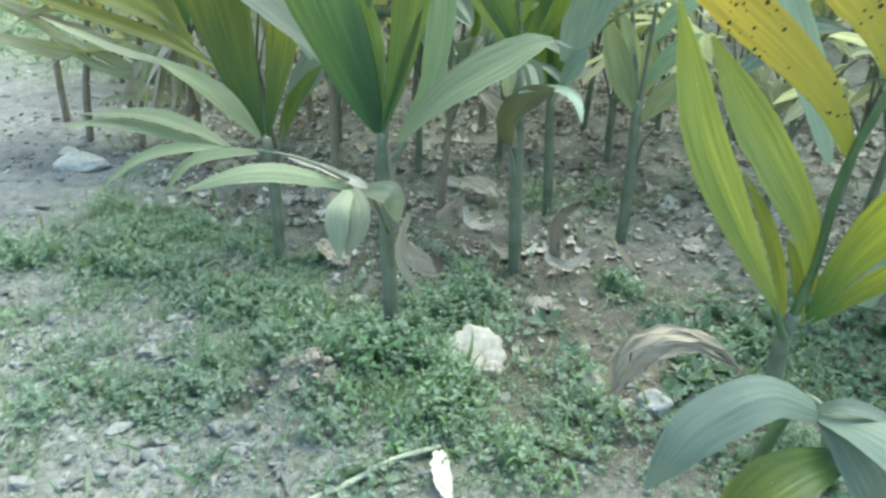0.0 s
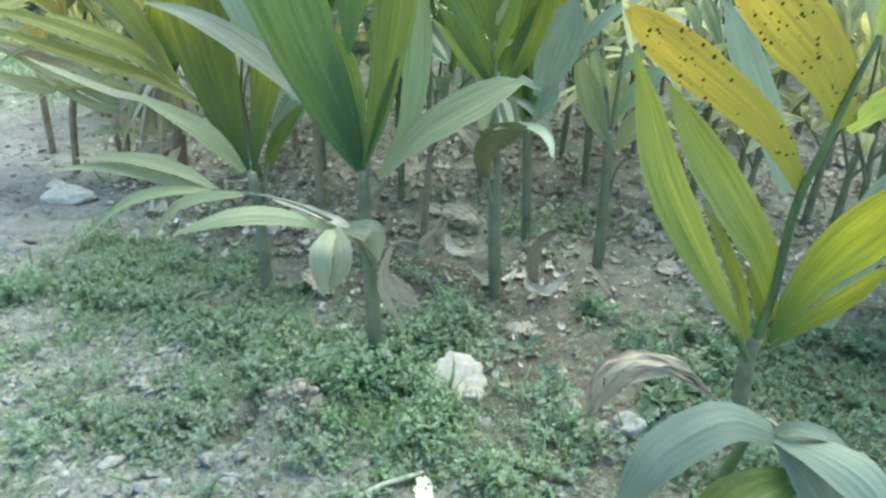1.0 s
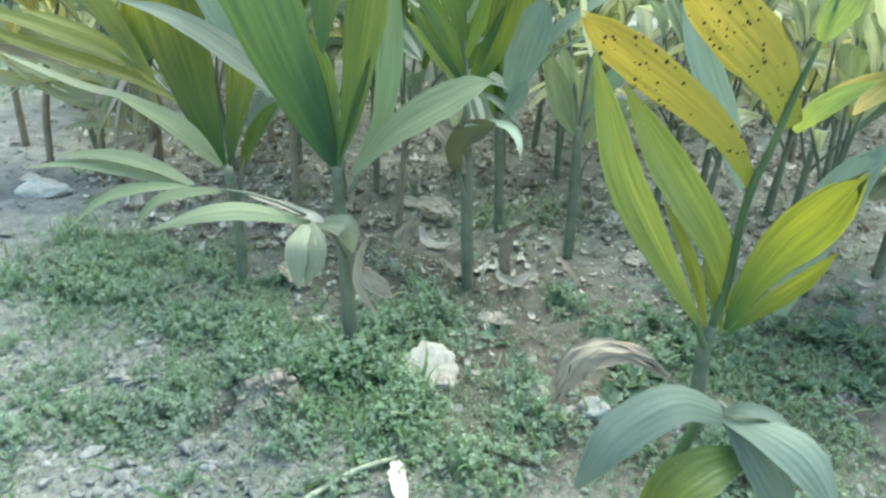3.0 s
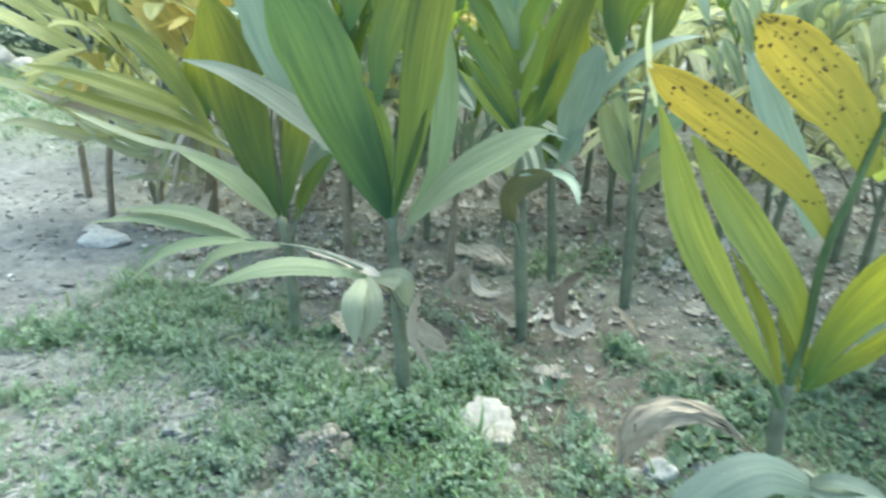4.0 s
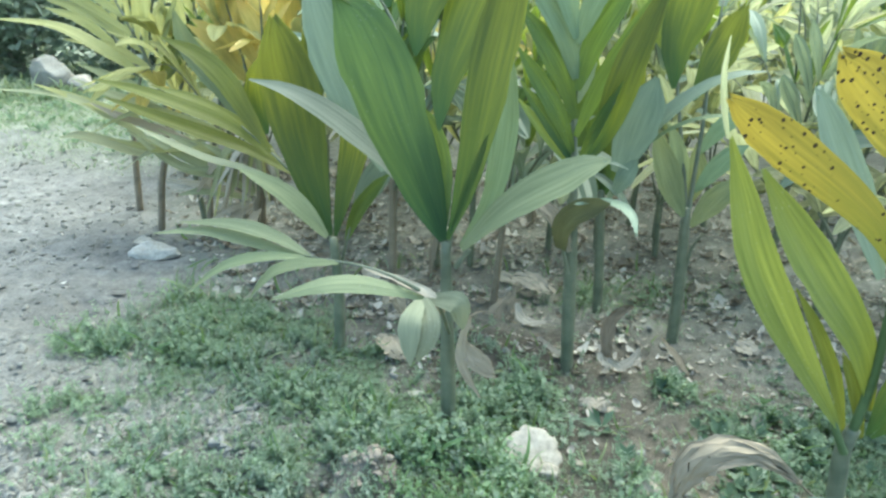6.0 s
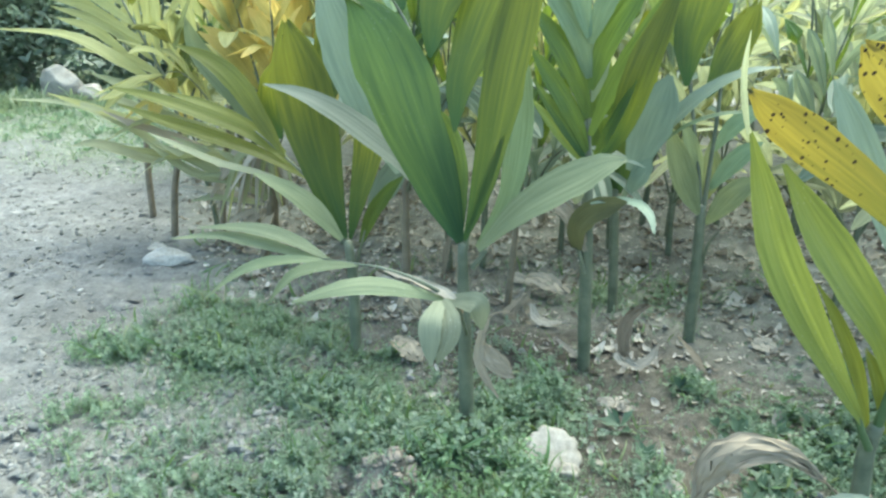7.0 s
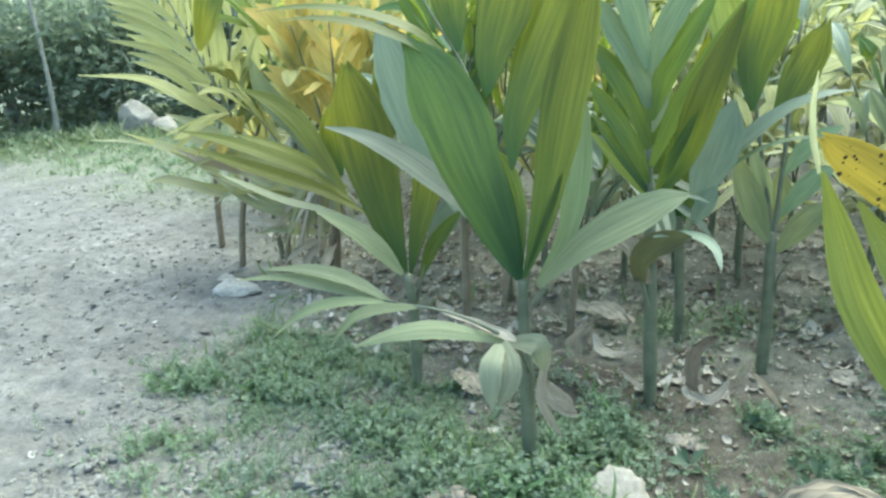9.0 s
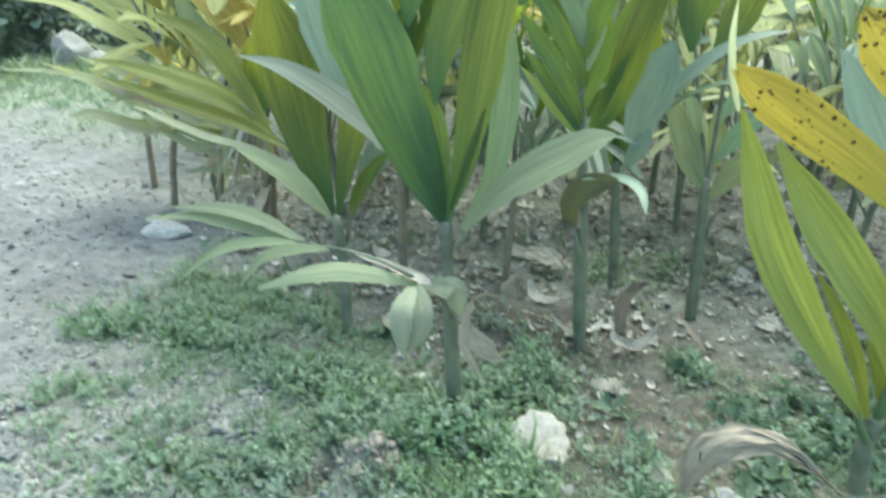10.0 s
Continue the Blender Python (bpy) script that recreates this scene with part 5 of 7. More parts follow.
blade(plant_o, "yellow", 0.047, [(0.122, -0.072, 0.736), (0.226, -0.086, 0.822), (0.321, -0.099, 0.874)], face=(0, -0.75, 0.65), pleats=1, jag=0.01, peak=0.4, base=0.3, name="leaflet")
blade(plant_o, "yellow", 0.050, [(0.135, -0.083, 0.8), (0.068, -0.094, 0.92), (-0.003, -0.104, 0.993)], face=(0, -0.75, 0.65), pleats=1, jag=0.01, peak=0.4, base=0.3, name="leaflet")
blade(plant_o, "yellow", 0.050, [(0.142, -0.088, 0.862), (0.237, -0.126, 0.999), (0.323, -0.164, 1.083)], face=(0, -0.75, 0.65), pleats=1, jag=0.01, peak=0.4, base=0.3, name="leaflet")
blade(plant_o, "yellow", 0.061, [(0.149, -0.094, 0.927), (0.101, -0.086, 1.02), (0.049, -0.079, 1.082)], face=(0, -0.75, 0.65), pleats=1, jag=0.01, peak=0.4, base=0.3, name="leaflet")
blade(plant_o, "yellow", 0.048, [(0.156, -0.099, 0.987), (0.25, -0.132, 1.099), (0.336, -0.165, 1.165)], face=(0, -0.75, 0.65), pleats=1, jag=0.01, peak=0.4, base=0.3, name="leaflet")
blade(plant_o, "yellow", 0.049, [(0.161, -0.104, 1.037), (0.099, -0.125, 1.139), (0.036, -0.146, 1.204)], face=(0, -0.75, 0.65), pleats=1, jag=0.01, peak=0.4, base=0.3, name="leaflet")
blade(plant_o, "yellow", 0.049, [(0.164, -0.11, 1.084), (0.228, -0.086, 1.183), (0.286, -0.063, 1.248)], face=(0, -0.75, 0.65), pleats=1, jag=0.01, peak=0.4, base=0.3, name="leaflet")
blade(plant_o, "yellow", 0.045, [(0.17, -0.115, 1.13), (0.124, -0.124, 1.225), (0.075, -0.132, 1.286)], face=(0, -0.75, 0.65), pleats=1, jag=0.01, peak=0.4, base=0.3, name="leaflet")
blade(plant_o, "yellow", 0.058, [(0.172, -0.12, 1.177), (0.215, -0.135, 1.249), (0.258, -0.151, 1.293)], face=(0, -0.75, 0.65), pleats=1, jag=0.01, peak=0.4, base=0.3, name="leaflet")

plant_g = seedling(-1.73, 2.83, "yellow-green palm seedling with narrow fanned leaflets")
stalk(plant_g, [(-0.071, 0.0, -0.03), (-0.024, 0.0, 0.25), (0.03, 0.0, 0.429), (0.063, 0.0, 0.573)], [0.0176, 0.0165, 0.0132, 0.0099], STEM_BROWN, name="stem")
stalk(plant_g, [(0.069, 0.0, 0.545), (0.018, 0.0, 0.782), (-0.095, 0.0, 1.04), (-0.3, 0.05, 1.412)], [0.0095, 0.0074, 0.0053, 0.0032])
blade(plant_g, "fan", 0.041, [(0.024, 0.0, 0.757), (0.139, -0.008, 1.0), (0.232, -0.015, 1.152)], face=(0, -0.75, 0.65), pleats=1, jag=0.01, peak=0.4, base=0.3, name="leaflet")
blade(plant_g, "fan", 0.053, [(0.014, 0.0, 0.793), (-0.205, 0.011, 0.889), (-0.446, 0.022, 0.917)], face=(0, -0.75, 0.65), pleats=1, jag=0.01, peak=0.4, base=0.3, name="leaflet")
blade(plant_g, "fan", 0.048, [(-0.002, 0.0, 0.828), (0.021, 0.01, 1.101), (0.028, 0.021, 1.286)], face=(0, -0.75, 0.65), pleats=1, jag=0.01, peak=0.4, base=0.3, name="leaflet")
blade(plant_g, "fan", 0.049, [(-0.018, 0.0, 0.864), (-0.245, -0.016, 1.028), (-0.49, -0.033, 1.107)], face=(0, -0.75, 0.65), pleats=1, jag=0.01, peak=0.4, base=0.3, name="leaflet")
blade(plant_g, "fan", 0.048, [(-0.034, 0.0, 0.902), (-0.022, 0.01, 1.155), (-0.027, 0.02, 1.324)], face=(0, -0.75, 0.65), pleats=1, jag=0.01, peak=0.4, base=0.3, name="leaflet")
blade(plant_g, "fan", 0.047, [(-0.049, 0.0, 0.938), (-0.322, 0.002, 1.097), (-0.627, 0.004, 1.168)], face=(0, -0.75, 0.65), pleats=1, jag=0.01, peak=0.4, base=0.3, name="leaflet")
blade(plant_g, "fan", 0.047, [(-0.065, 0.0, 0.972), (-0.052, -0.024, 1.22), (-0.052, -0.047, 1.38)], face=(0, -0.75, 0.65), pleats=1, jag=0.01, peak=0.4, base=0.3, name="leaflet")
blade(plant_g, "fan", 0.051, [(-0.082, 0.0, 1.01), (-0.319, 0.002, 1.168), (-0.582, 0.004, 1.249)], face=(0, -0.75, 0.65), pleats=1, jag=0.01, peak=0.4, base=0.3, name="leaflet")
blade(plant_g, "fan", 0.050, [(-0.1, 0.001, 1.047), (-0.094, 0.009, 1.29), (-0.102, 0.017, 1.455)], face=(0, -0.75, 0.65), pleats=1, jag=0.01, peak=0.4, base=0.3, name="leaflet")
blade(plant_g, "fan", 0.049, [(-0.128, 0.008, 1.098), (-0.369, 0.025, 1.251), (-0.64, 0.041, 1.329)], face=(0, -0.75, 0.65), pleats=1, jag=0.01, peak=0.4, base=0.3, name="leaflet")
blade(plant_g, "fan", 0.044, [(-0.155, 0.015, 1.151), (-0.099, 0.009, 1.405), (-0.057, 0.002, 1.574)], face=(0, -0.75, 0.65), pleats=1, jag=0.01, peak=0.4, base=0.3, name="leaflet")
blade(plant_g, "fan", 0.045, [(-0.185, 0.022, 1.204), (-0.423, 0.043, 1.346), (-0.688, 0.064, 1.418)], face=(0, -0.75, 0.65), pleats=1, jag=0.01, peak=0.4, base=0.3, name="leaflet")
blade(plant_g, "fan", 0.038, [(-0.215, 0.029, 1.255), (-0.194, 0.036, 1.48), (-0.187, 0.044, 1.63)], face=(0, -0.75, 0.65), pleats=1, jag=0.01, peak=0.4, base=0.3, name="leaflet")
blade(plant_g, "fan", 0.043, [(-0.243, 0.036, 1.308), (-0.407, 0.039, 1.455), (-0.589, 0.043, 1.544)], face=(0, -0.75, 0.65), pleats=1, jag=0.01, peak=0.4, base=0.3, name="leaflet")
blade(plant_g, "fan", 0.047, [(-0.271, 0.043, 1.359), (-0.253, 0.044, 1.574), (-0.251, 0.046, 1.718)], face=(0, -0.75, 0.65), pleats=1, jag=0.01, peak=0.4, base=0.3, name="leaflet")
blade(plant_g, "fan", 0.047, [(-0.3, 0.05, 1.412), (-0.441, 0.039, 1.511), (-0.595, 0.027, 1.558)], face=(0, -0.75, 0.65), pleats=1, jag=0.01, peak=0.4, base=0.3, name="leaflet")
blade(plant_g, "fan", 0.068, [(0.039, 0.0, 0.714), (-0.091, -0.1, 0.851), (-0.314, -0.15, 0.981), (-0.657, -0.2, 1.017)], face=(0, -0.45, 0.9), pleats=2, jag=0.01, name="leaflet")
stalk(plant_g, [(0.063, 0.0, 0.545), (0.142, 0.05, 0.759), (0.203, 0.1, 1.047), (0.246, 0.15, 1.424)], [0.0093, 0.0072, 0.0051, 0.0031])
blade(plant_g, "fan", 0.041, [(0.136, 0.045, 0.738), (0.305, 0.046, 0.917), (0.456, 0.047, 1.021)], face=(0, -0.75, 0.65), pleats=1, jag=0.01, peak=0.4, base=0.3, name="leaflet")
blade(plant_g, "fan", 0.043, [(0.147, 0.055, 0.786), (0.137, 0.018, 0.974), (0.116, -0.018, 1.095)], face=(0, -0.75, 0.65), pleats=1, jag=0.01, peak=0.4, base=0.3, name="leaflet")
blade(plant_g, "fan", 0.040, [(0.159, 0.064, 0.841), (0.3, 0.037, 1.011), (0.421, 0.009, 1.112)], face=(0, -0.75, 0.65), pleats=1, jag=0.01, peak=0.4, base=0.3, name="leaflet")
blade(plant_g, "fan", 0.052, [(0.171, 0.074, 0.896), (0.136, 0.073, 1.103), (0.091, 0.073, 1.244)], face=(0, -0.75, 0.65), pleats=1, jag=0.01, peak=0.4, base=0.3, name="leaflet")
blade(plant_g, "fan", 0.046, [(0.184, 0.083, 0.951), (0.358, 0.043, 1.171), (0.509, 0.003, 1.303)], face=(0, -0.75, 0.65), pleats=1, jag=0.01, peak=0.4, base=0.3, name="leaflet")
blade(plant_g, "fan", 0.056, [(0.196, 0.093, 1.005), (0.176, 0.06, 1.201), (0.148, 0.028, 1.329)], face=(0, -0.75, 0.65), pleats=1, jag=0.01, peak=0.4, base=0.3, name="leaflet")
blade(plant_g, "fan", 0.041, [(0.205, 0.102, 1.065), (0.291, 0.102, 1.214), (0.367, 0.102, 1.31)], face=(0, -0.75, 0.65), pleats=1, jag=0.01, peak=0.4, base=0.3, name="leaflet")
blade(plant_g, "fan", 0.058, [(0.213, 0.112, 1.136), (0.177, 0.11, 1.312), (0.131, 0.107, 1.43)], face=(0, -0.75, 0.65), pleats=1, jag=0.01, peak=0.4, base=0.3, name="leaflet")
blade(plant_g, "fan", 0.051, [(0.221, 0.121, 1.21), (0.325, 0.134, 1.365), (0.413, 0.147, 1.463)], face=(0, -0.75, 0.65), pleats=1, jag=0.01, peak=0.4, base=0.3, name="leaflet")
blade(plant_g, "fan", 0.050, [(0.23, 0.131, 1.283), (0.195, 0.13, 1.429), (0.152, 0.128, 1.528)], face=(0, -0.75, 0.65), pleats=1, jag=0.01, peak=0.4, base=0.3, name="leaflet")
blade(plant_g, "fan", 0.045, [(0.238, 0.14, 1.353), (0.361, 0.14, 1.521), (0.472, 0.14, 1.625)], face=(0, -0.75, 0.65), pleats=1, jag=0.01, peak=0.4, base=0.3, name="leaflet")
blade(plant_g, "fan", 0.049, [(0.246, 0.15, 1.424), (0.255, 0.117, 1.546), (0.258, 0.084, 1.626)], face=(0, -0.75, 0.65), pleats=1, jag=0.01, peak=0.4, base=0.3, name="leaflet")
blade(plant_g, "straw", 0.055, [(0.007, 0.0, 0.415), (-0.13, -0.08, 0.56), (-0.376, -0.12, 0.675), (-0.73, -0.15, 0.702)], face=(0, -0.4, 0.9), pleats=1, jag=0.02, name="leaflet")
blade(plant_g, "fan", 0.055, [(0.021, 0.0, 0.459), (-0.045, -0.06, 0.557), (-0.296, -0.1, 0.654), (-0.537, -0.12, 0.73)], face=(0, -0.4, 0.9), pleats=1, jag=0.02, name="leaflet")
blade(plant_g, "straw", 0.068, [(-0.046, 0.0, 0.414), (-0.094, -0.03, 0.406), (-0.365, -0.06, 0.482), (-0.51, -0.06, 0.465)], face=(0, -0.5, 0.8), pleats=1, jag=0.02, name="leaflet")
blade(plant_g, "straw", 0.060, [(0.054, 0.0, 0.563), (-0.047, -0.017, 0.673), (-0.148, -0.033, 0.743), (-0.33, -0.05, 0.812)], pleats=1, jag=0.01, name='leaflet', face=(0, -0.7, 0.7))

plant_h = seedling(-2.08, 3.13, "pale yellow-green palm seedling beside the path")
stalk(plant_h, [(-0.054, 0.0, -0.03), (-0.038, 0.0, 0.218), (-0.016, 0.0, 0.416), (0.002, 0.0, 0.576)], [0.0185, 0.0173, 0.0136, 0.0099], STEM_BROWN, name="stem")
stalk(plant_h, [(-0.003, 0.0, 0.544), (-0.017, 0.0, 0.854), (-0.12, 0.0, 1.152), (-0.238, 0.0, 1.442)], [0.0104, 0.0081, 0.0058, 0.0035])
blade(plant_h, "fan", 0.068, [(-0.016, 0.0, 0.823), (0.074, 0.001, 0.998), (0.155, 0.002, 1.112)], face=(0, -0.75, 0.65), pleats=1, jag=0.01, peak=0.4, base=0.3, name="leaflet")
blade(plant_h, "fan", 0.055, [(-0.026, 0.0, 0.88), (-0.19, -0.025, 1.008), (-0.368, -0.051, 1.067)], face=(0, -0.75, 0.65), pleats=1, jag=0.01, peak=0.4, base=0.3, name="leaflet")
blade(plant_h, "fan", 0.068, [(-0.048, 0.0, 0.938), (0.009, 0.022, 1.148), (0.053, 0.045, 1.29)], face=(0, -0.75, 0.65), pleats=1, jag=0.01, peak=0.4, base=0.3, name="leaflet")
blade(plant_h, "fan", 0.060, [(-0.066, 0.0, 0.995), (-0.254, 0.024, 1.132), (-0.459, 0.048, 1.207)], face=(0, -0.75, 0.65), pleats=1, jag=0.01, peak=0.4, base=0.3, name="leaflet")
blade(plant_h, "fan", 0.058, [(-0.086, 0.0, 1.051), (-0.066, 0.024, 1.26), (-0.062, 0.048, 1.401)], face=(0, -0.75, 0.65), pleats=1, jag=0.01, peak=0.4, base=0.3, name="leaflet")
blade(plant_h, "fan", 0.061, [(-0.104, 0.0, 1.108), (-0.261, -0.032, 1.241), (-0.427, -0.064, 1.312)], face=(0, -0.75, 0.65), pleats=1, jag=0.01, peak=0.4, base=0.3, name="leaflet")
blade(plant_h, "fan", 0.065, [(-0.125, 0.0, 1.167), (-0.11, 0.011, 1.356), (-0.109, 0.022, 1.483)], face=(0, -0.75, 0.65), pleats=1, jag=0.01, peak=0.4, base=0.3, name="leaflet")
blade(plant_h, "fan", 0.068, [(-0.149, 0.0, 1.222), (-0.313, -0.022, 1.338), (-0.493, -0.044, 1.392)], face=(0, -0.75, 0.65), pleats=1, jag=0.01, peak=0.4, base=0.3, name="leaflet")
blade(plant_h, "fan", 0.049, [(-0.17, 0.0, 1.278), (-0.117, -0.023, 1.446), (-0.082, -0.045, 1.558)], face=(0, -0.75, 0.65), pleats=1, jag=0.01, peak=0.4, base=0.3, name="leaflet")
blade(plant_h, "fan", 0.057, [(-0.194, 0.0, 1.333), (-0.309, -0.0, 1.462), (-0.437, -0.001, 1.541)], face=(0, -0.75, 0.65), pleats=1, jag=0.01, peak=0.4, base=0.3, name="leaflet")
blade(plant_h, "fan", 0.048, [(-0.214, 0.0, 1.388), (-0.197, 0.008, 1.571), (-0.193, 0.017, 1.695)], face=(0, -0.75, 0.65), pleats=1, jag=0.01, peak=0.4, base=0.3, name="leaflet")
blade(plant_h, "fan", 0.054, [(-0.238, 0.0, 1.442), (-0.344, -0.005, 1.561), (-0.465, -0.011, 1.631)], face=(0, -0.75, 0.65), pleats=1, jag=0.01, peak=0.4, base=0.3, name="leaflet")
stalk(plant_h, [(-0.003, 0.0, 0.544), (0.055, 0.1, 0.84), (0.139, 0.15, 1.193), (0.199, 0.2, 1.528)], [0.0105, 0.0081, 0.0058, 0.0035])
blade(plant_h, "fan", 0.062, [(0.05, 0.09, 0.811), (0.212, 0.08, 0.978), (0.355, 0.07, 1.078)], face=(0, -0.75, 0.65), pleats=1, jag=0.01, peak=0.4, base=0.3, name="leaflet")
blade(plant_h, "fan", 0.059, [(0.067, 0.107, 0.888), (0.07, 0.069, 1.099), (0.063, 0.031, 1.239)], face=(0, -0.75, 0.65), pleats=1, jag=0.01, peak=0.4, base=0.3, name="leaflet")
blade(plant_h, "fan", 0.066, [(0.084, 0.118, 0.972), (0.25, 0.136, 1.178), (0.396, 0.154, 1.304)], face=(0, -0.75, 0.65), pleats=1, jag=0.01, peak=0.4, base=0.3, name="leaflet")
blade(plant_h, "fan", 0.067, [(0.106, 0.13, 1.053), (0.05, 0.118, 1.276), (-0.02, 0.106, 1.422)], face=(0, -0.75, 0.65), pleats=1, jag=0.01, peak=0.4, base=0.3, name="leaflet")
blade(plant_h, "fan", 0.074, [(0.127, 0.142, 1.134), (0.287, 0.133, 1.306), (0.433, 0.124, 1.405)], face=(0, -0.75, 0.65), pleats=1, jag=0.01, peak=0.4, base=0.3, name="leaflet")
blade(plant_h, "fan", 0.057, [(0.143, 0.153, 1.215), (0.094, 0.169, 1.393), (0.038, 0.184, 1.516)], face=(0, -0.75, 0.65), pleats=1, jag=0.01, peak=0.4, base=0.3, name="leaflet")
blade(plant_h, "fan", 0.071, [(0.157, 0.165, 1.294), (0.304, 0.129, 1.472), (0.429, 0.094, 1.58)], face=(0, -0.75, 0.65), pleats=1, jag=0.01, peak=0.4, base=0.3, name="leaflet")
blade(plant_h, "fan", 0.070, [(0.169, 0.177, 1.374), (0.171, 0.155, 1.536), (0.161, 0.134, 1.646)], face=(0, -0.75, 0.65), pleats=1, jag=0.01, peak=0.4, base=0.3, name="leaflet")
blade(plant_h, "fan", 0.064, [(0.186, 0.188, 1.452), (0.291, 0.179, 1.566), (0.387, 0.171, 1.634)], face=(0, -0.75, 0.65), pleats=1, jag=0.01, peak=0.4, base=0.3, name="leaflet")
blade(plant_h, "fan", 0.065, [(0.199, 0.2, 1.528), (0.201, 0.17, 1.667), (0.197, 0.14, 1.756)], face=(0, -0.75, 0.65), pleats=1, jag=0.01, peak=0.4, base=0.3, name="leaflet")

plant_i = seedling(-1.44, 2.75, "yellowing palm seedling with browned lower fronds")
stalk(plant_i, [(-0.043, 0.0, -0.03), (-0.008, 0.0, 0.227), (0.036, 0.0, 0.426), (0.074, 0.0, 0.59)], [0.0157, 0.0147, 0.0115, 0.0084], STEM_BROWN, name="stem")
stalk(plant_i, [(0.07, 0.0, 0.564), (0.15, 0.0, 0.824), (0.238, 0.0, 1.067), (0.305, 0.0, 1.385)], [0.0084, 0.0065, 0.0046, 0.0028])
blade(plant_i, "yellow", 0.077, [(0.14, 0.0, 0.799), (0.27, -0.025, 0.916), (0.389, -0.05, 0.981)], face=(0, -0.75, 0.65), pleats=1, jag=0.01, peak=0.4, base=0.3, name="leaflet")
blade(plant_i, "yellow", 0.074, [(0.159, 0.0, 0.851), (0.165, -0.038, 1.048), (0.159, -0.077, 1.177)], face=(0, -0.75, 0.65), pleats=1, jag=0.01, peak=0.4, base=0.3, name="leaflet")
blade(plant_i, "yellow", 0.055, [(0.177, 0.0, 0.904), (0.358, 0.006, 1.064), (0.523, 0.011, 1.148)], face=(0, -0.75, 0.65), pleats=1, jag=0.01, peak=0.4, base=0.3, name="leaflet")
blade(plant_i, "yellow", 0.080, [(0.199, 0.0, 0.955), (0.186, 0.002, 1.124), (0.17, 0.004, 1.238)], face=(0, -0.75, 0.65), pleats=1, jag=0.01, peak=0.4, base=0.3, name="leaflet")
blade(plant_i, "yellow", 0.078, [(0.216, 0.0, 1.006), (0.343, -0.021, 1.124), (0.46, -0.042, 1.193)], face=(0, -0.75, 0.65), pleats=1, jag=0.01, peak=0.4, base=0.3, name="leaflet")
blade(plant_i, "yellow", 0.058, [(0.233, 0.0, 1.055), (0.202, -0.013, 1.231), (0.166, -0.026, 1.349)], face=(0, -0.75, 0.65), pleats=1, jag=0.01, peak=0.4, base=0.3, name="leaflet")
blade(plant_i, "yellow", 0.062, [(0.25, 0.0, 1.119), (0.351, -0.033, 1.233), (0.442, -0.066, 1.301)], face=(0, -0.75, 0.65), pleats=1, jag=0.01, peak=0.4, base=0.3, name="leaflet")
blade(plant_i, "yellow", 0.073, [(0.264, 0.0, 1.188), (0.221, -0.003, 1.31), (0.174, -0.005, 1.393)], face=(0, -0.75, 0.65), pleats=1, jag=0.01, peak=0.4, base=0.3, name="leaflet")
blade(plant_i, "yellow", 0.060, [(0.278, 0.0, 1.254), (0.368, -0.012, 1.359), (0.45, -0.024, 1.421)], face=(0, -0.75, 0.65), pleats=1, jag=0.01, peak=0.4, base=0.3, name="leaflet")
blade(plant_i, "yellow", 0.062, [(0.292, 0.0, 1.321), (0.255, 0.021, 1.462), (0.214, 0.042, 1.56)], face=(0, -0.75, 0.65), pleats=1, jag=0.01, peak=0.4, base=0.3, name="leaflet")
blade(plant_i, "yellow", 0.066, [(0.305, 0.0, 1.385), (0.385, -0.03, 1.513), (0.457, -0.06, 1.592)], face=(0, -0.75, 0.65), pleats=1, jag=0.01, peak=0.4, base=0.3, name="leaflet")
blade(plant_i, "straw", 0.057, [(0.042, 0.0, 0.468), (-0.123, -0.05, 0.599), (-0.354, -0.1, 0.684), (-0.547, -0.12, 0.761)], face=(0, -0.4, 0.9), pleats=1, jag=0.02, name="leaflet")
blade(plant_i, "beige", 0.053, [(0.038, 0.0, 0.44), (-0.136, -0.05, 0.518), (-0.311, -0.1, 0.582), (-0.474, -0.12, 0.653)], face=(0, -0.4, 0.9), pleats=1, jag=0.02, name="leaflet")
blade(plant_i, "straw", 0.047, [(0.044, 0.0, 0.482), (-0.031, -0.08, 0.486), (-0.195, -0.12, 0.451), (-0.357, -0.12, 0.35)], face=(0, -0.4, 0.9), pleats=1, jag=0.02, name="leaflet")
stalk(plant_i, [(0.07, 0.0, 0.564), (0.205, 0.1, 0.758), (0.351, 0.15, 0.98), (0.466, 0.2, 1.241)], [0.0089, 0.0069, 0.005, 0.003])
blade(plant_i, "fan", 0.074, [(0.191, 0.09, 0.738), (0.412, 0.086, 0.86), (0.614, 0.082, 0.907)], face=(0, -0.75, 0.65), pleats=1, jag=0.01, peak=0.4, base=0.3, name="leaflet")
blade(plant_i, "fan", 0.078, [(0.223, 0.105, 0.783), (0.24, 0.082, 0.994), (0.252, 0.059, 1.136)], face=(0, -0.75, 0.65), pleats=1, jag=0.01, peak=0.4, base=0.3, name="leaflet")
blade(plant_i, "fan", 0.066, [(0.253, 0.116, 0.83), (0.423, 0.091, 0.939), (0.578, 0.066, 0.991)], face=(0, -0.75, 0.65), pleats=1, jag=0.01, peak=0.4, base=0.3, name="leaflet")
blade(plant_i, "fan", 0.075, [(0.282, 0.127, 0.878), (0.314, 0.133, 1.062), (0.336, 0.139, 1.187)], face=(0, -0.75, 0.65), pleats=1, jag=0.01, peak=0.4, base=0.3, name="leaflet")
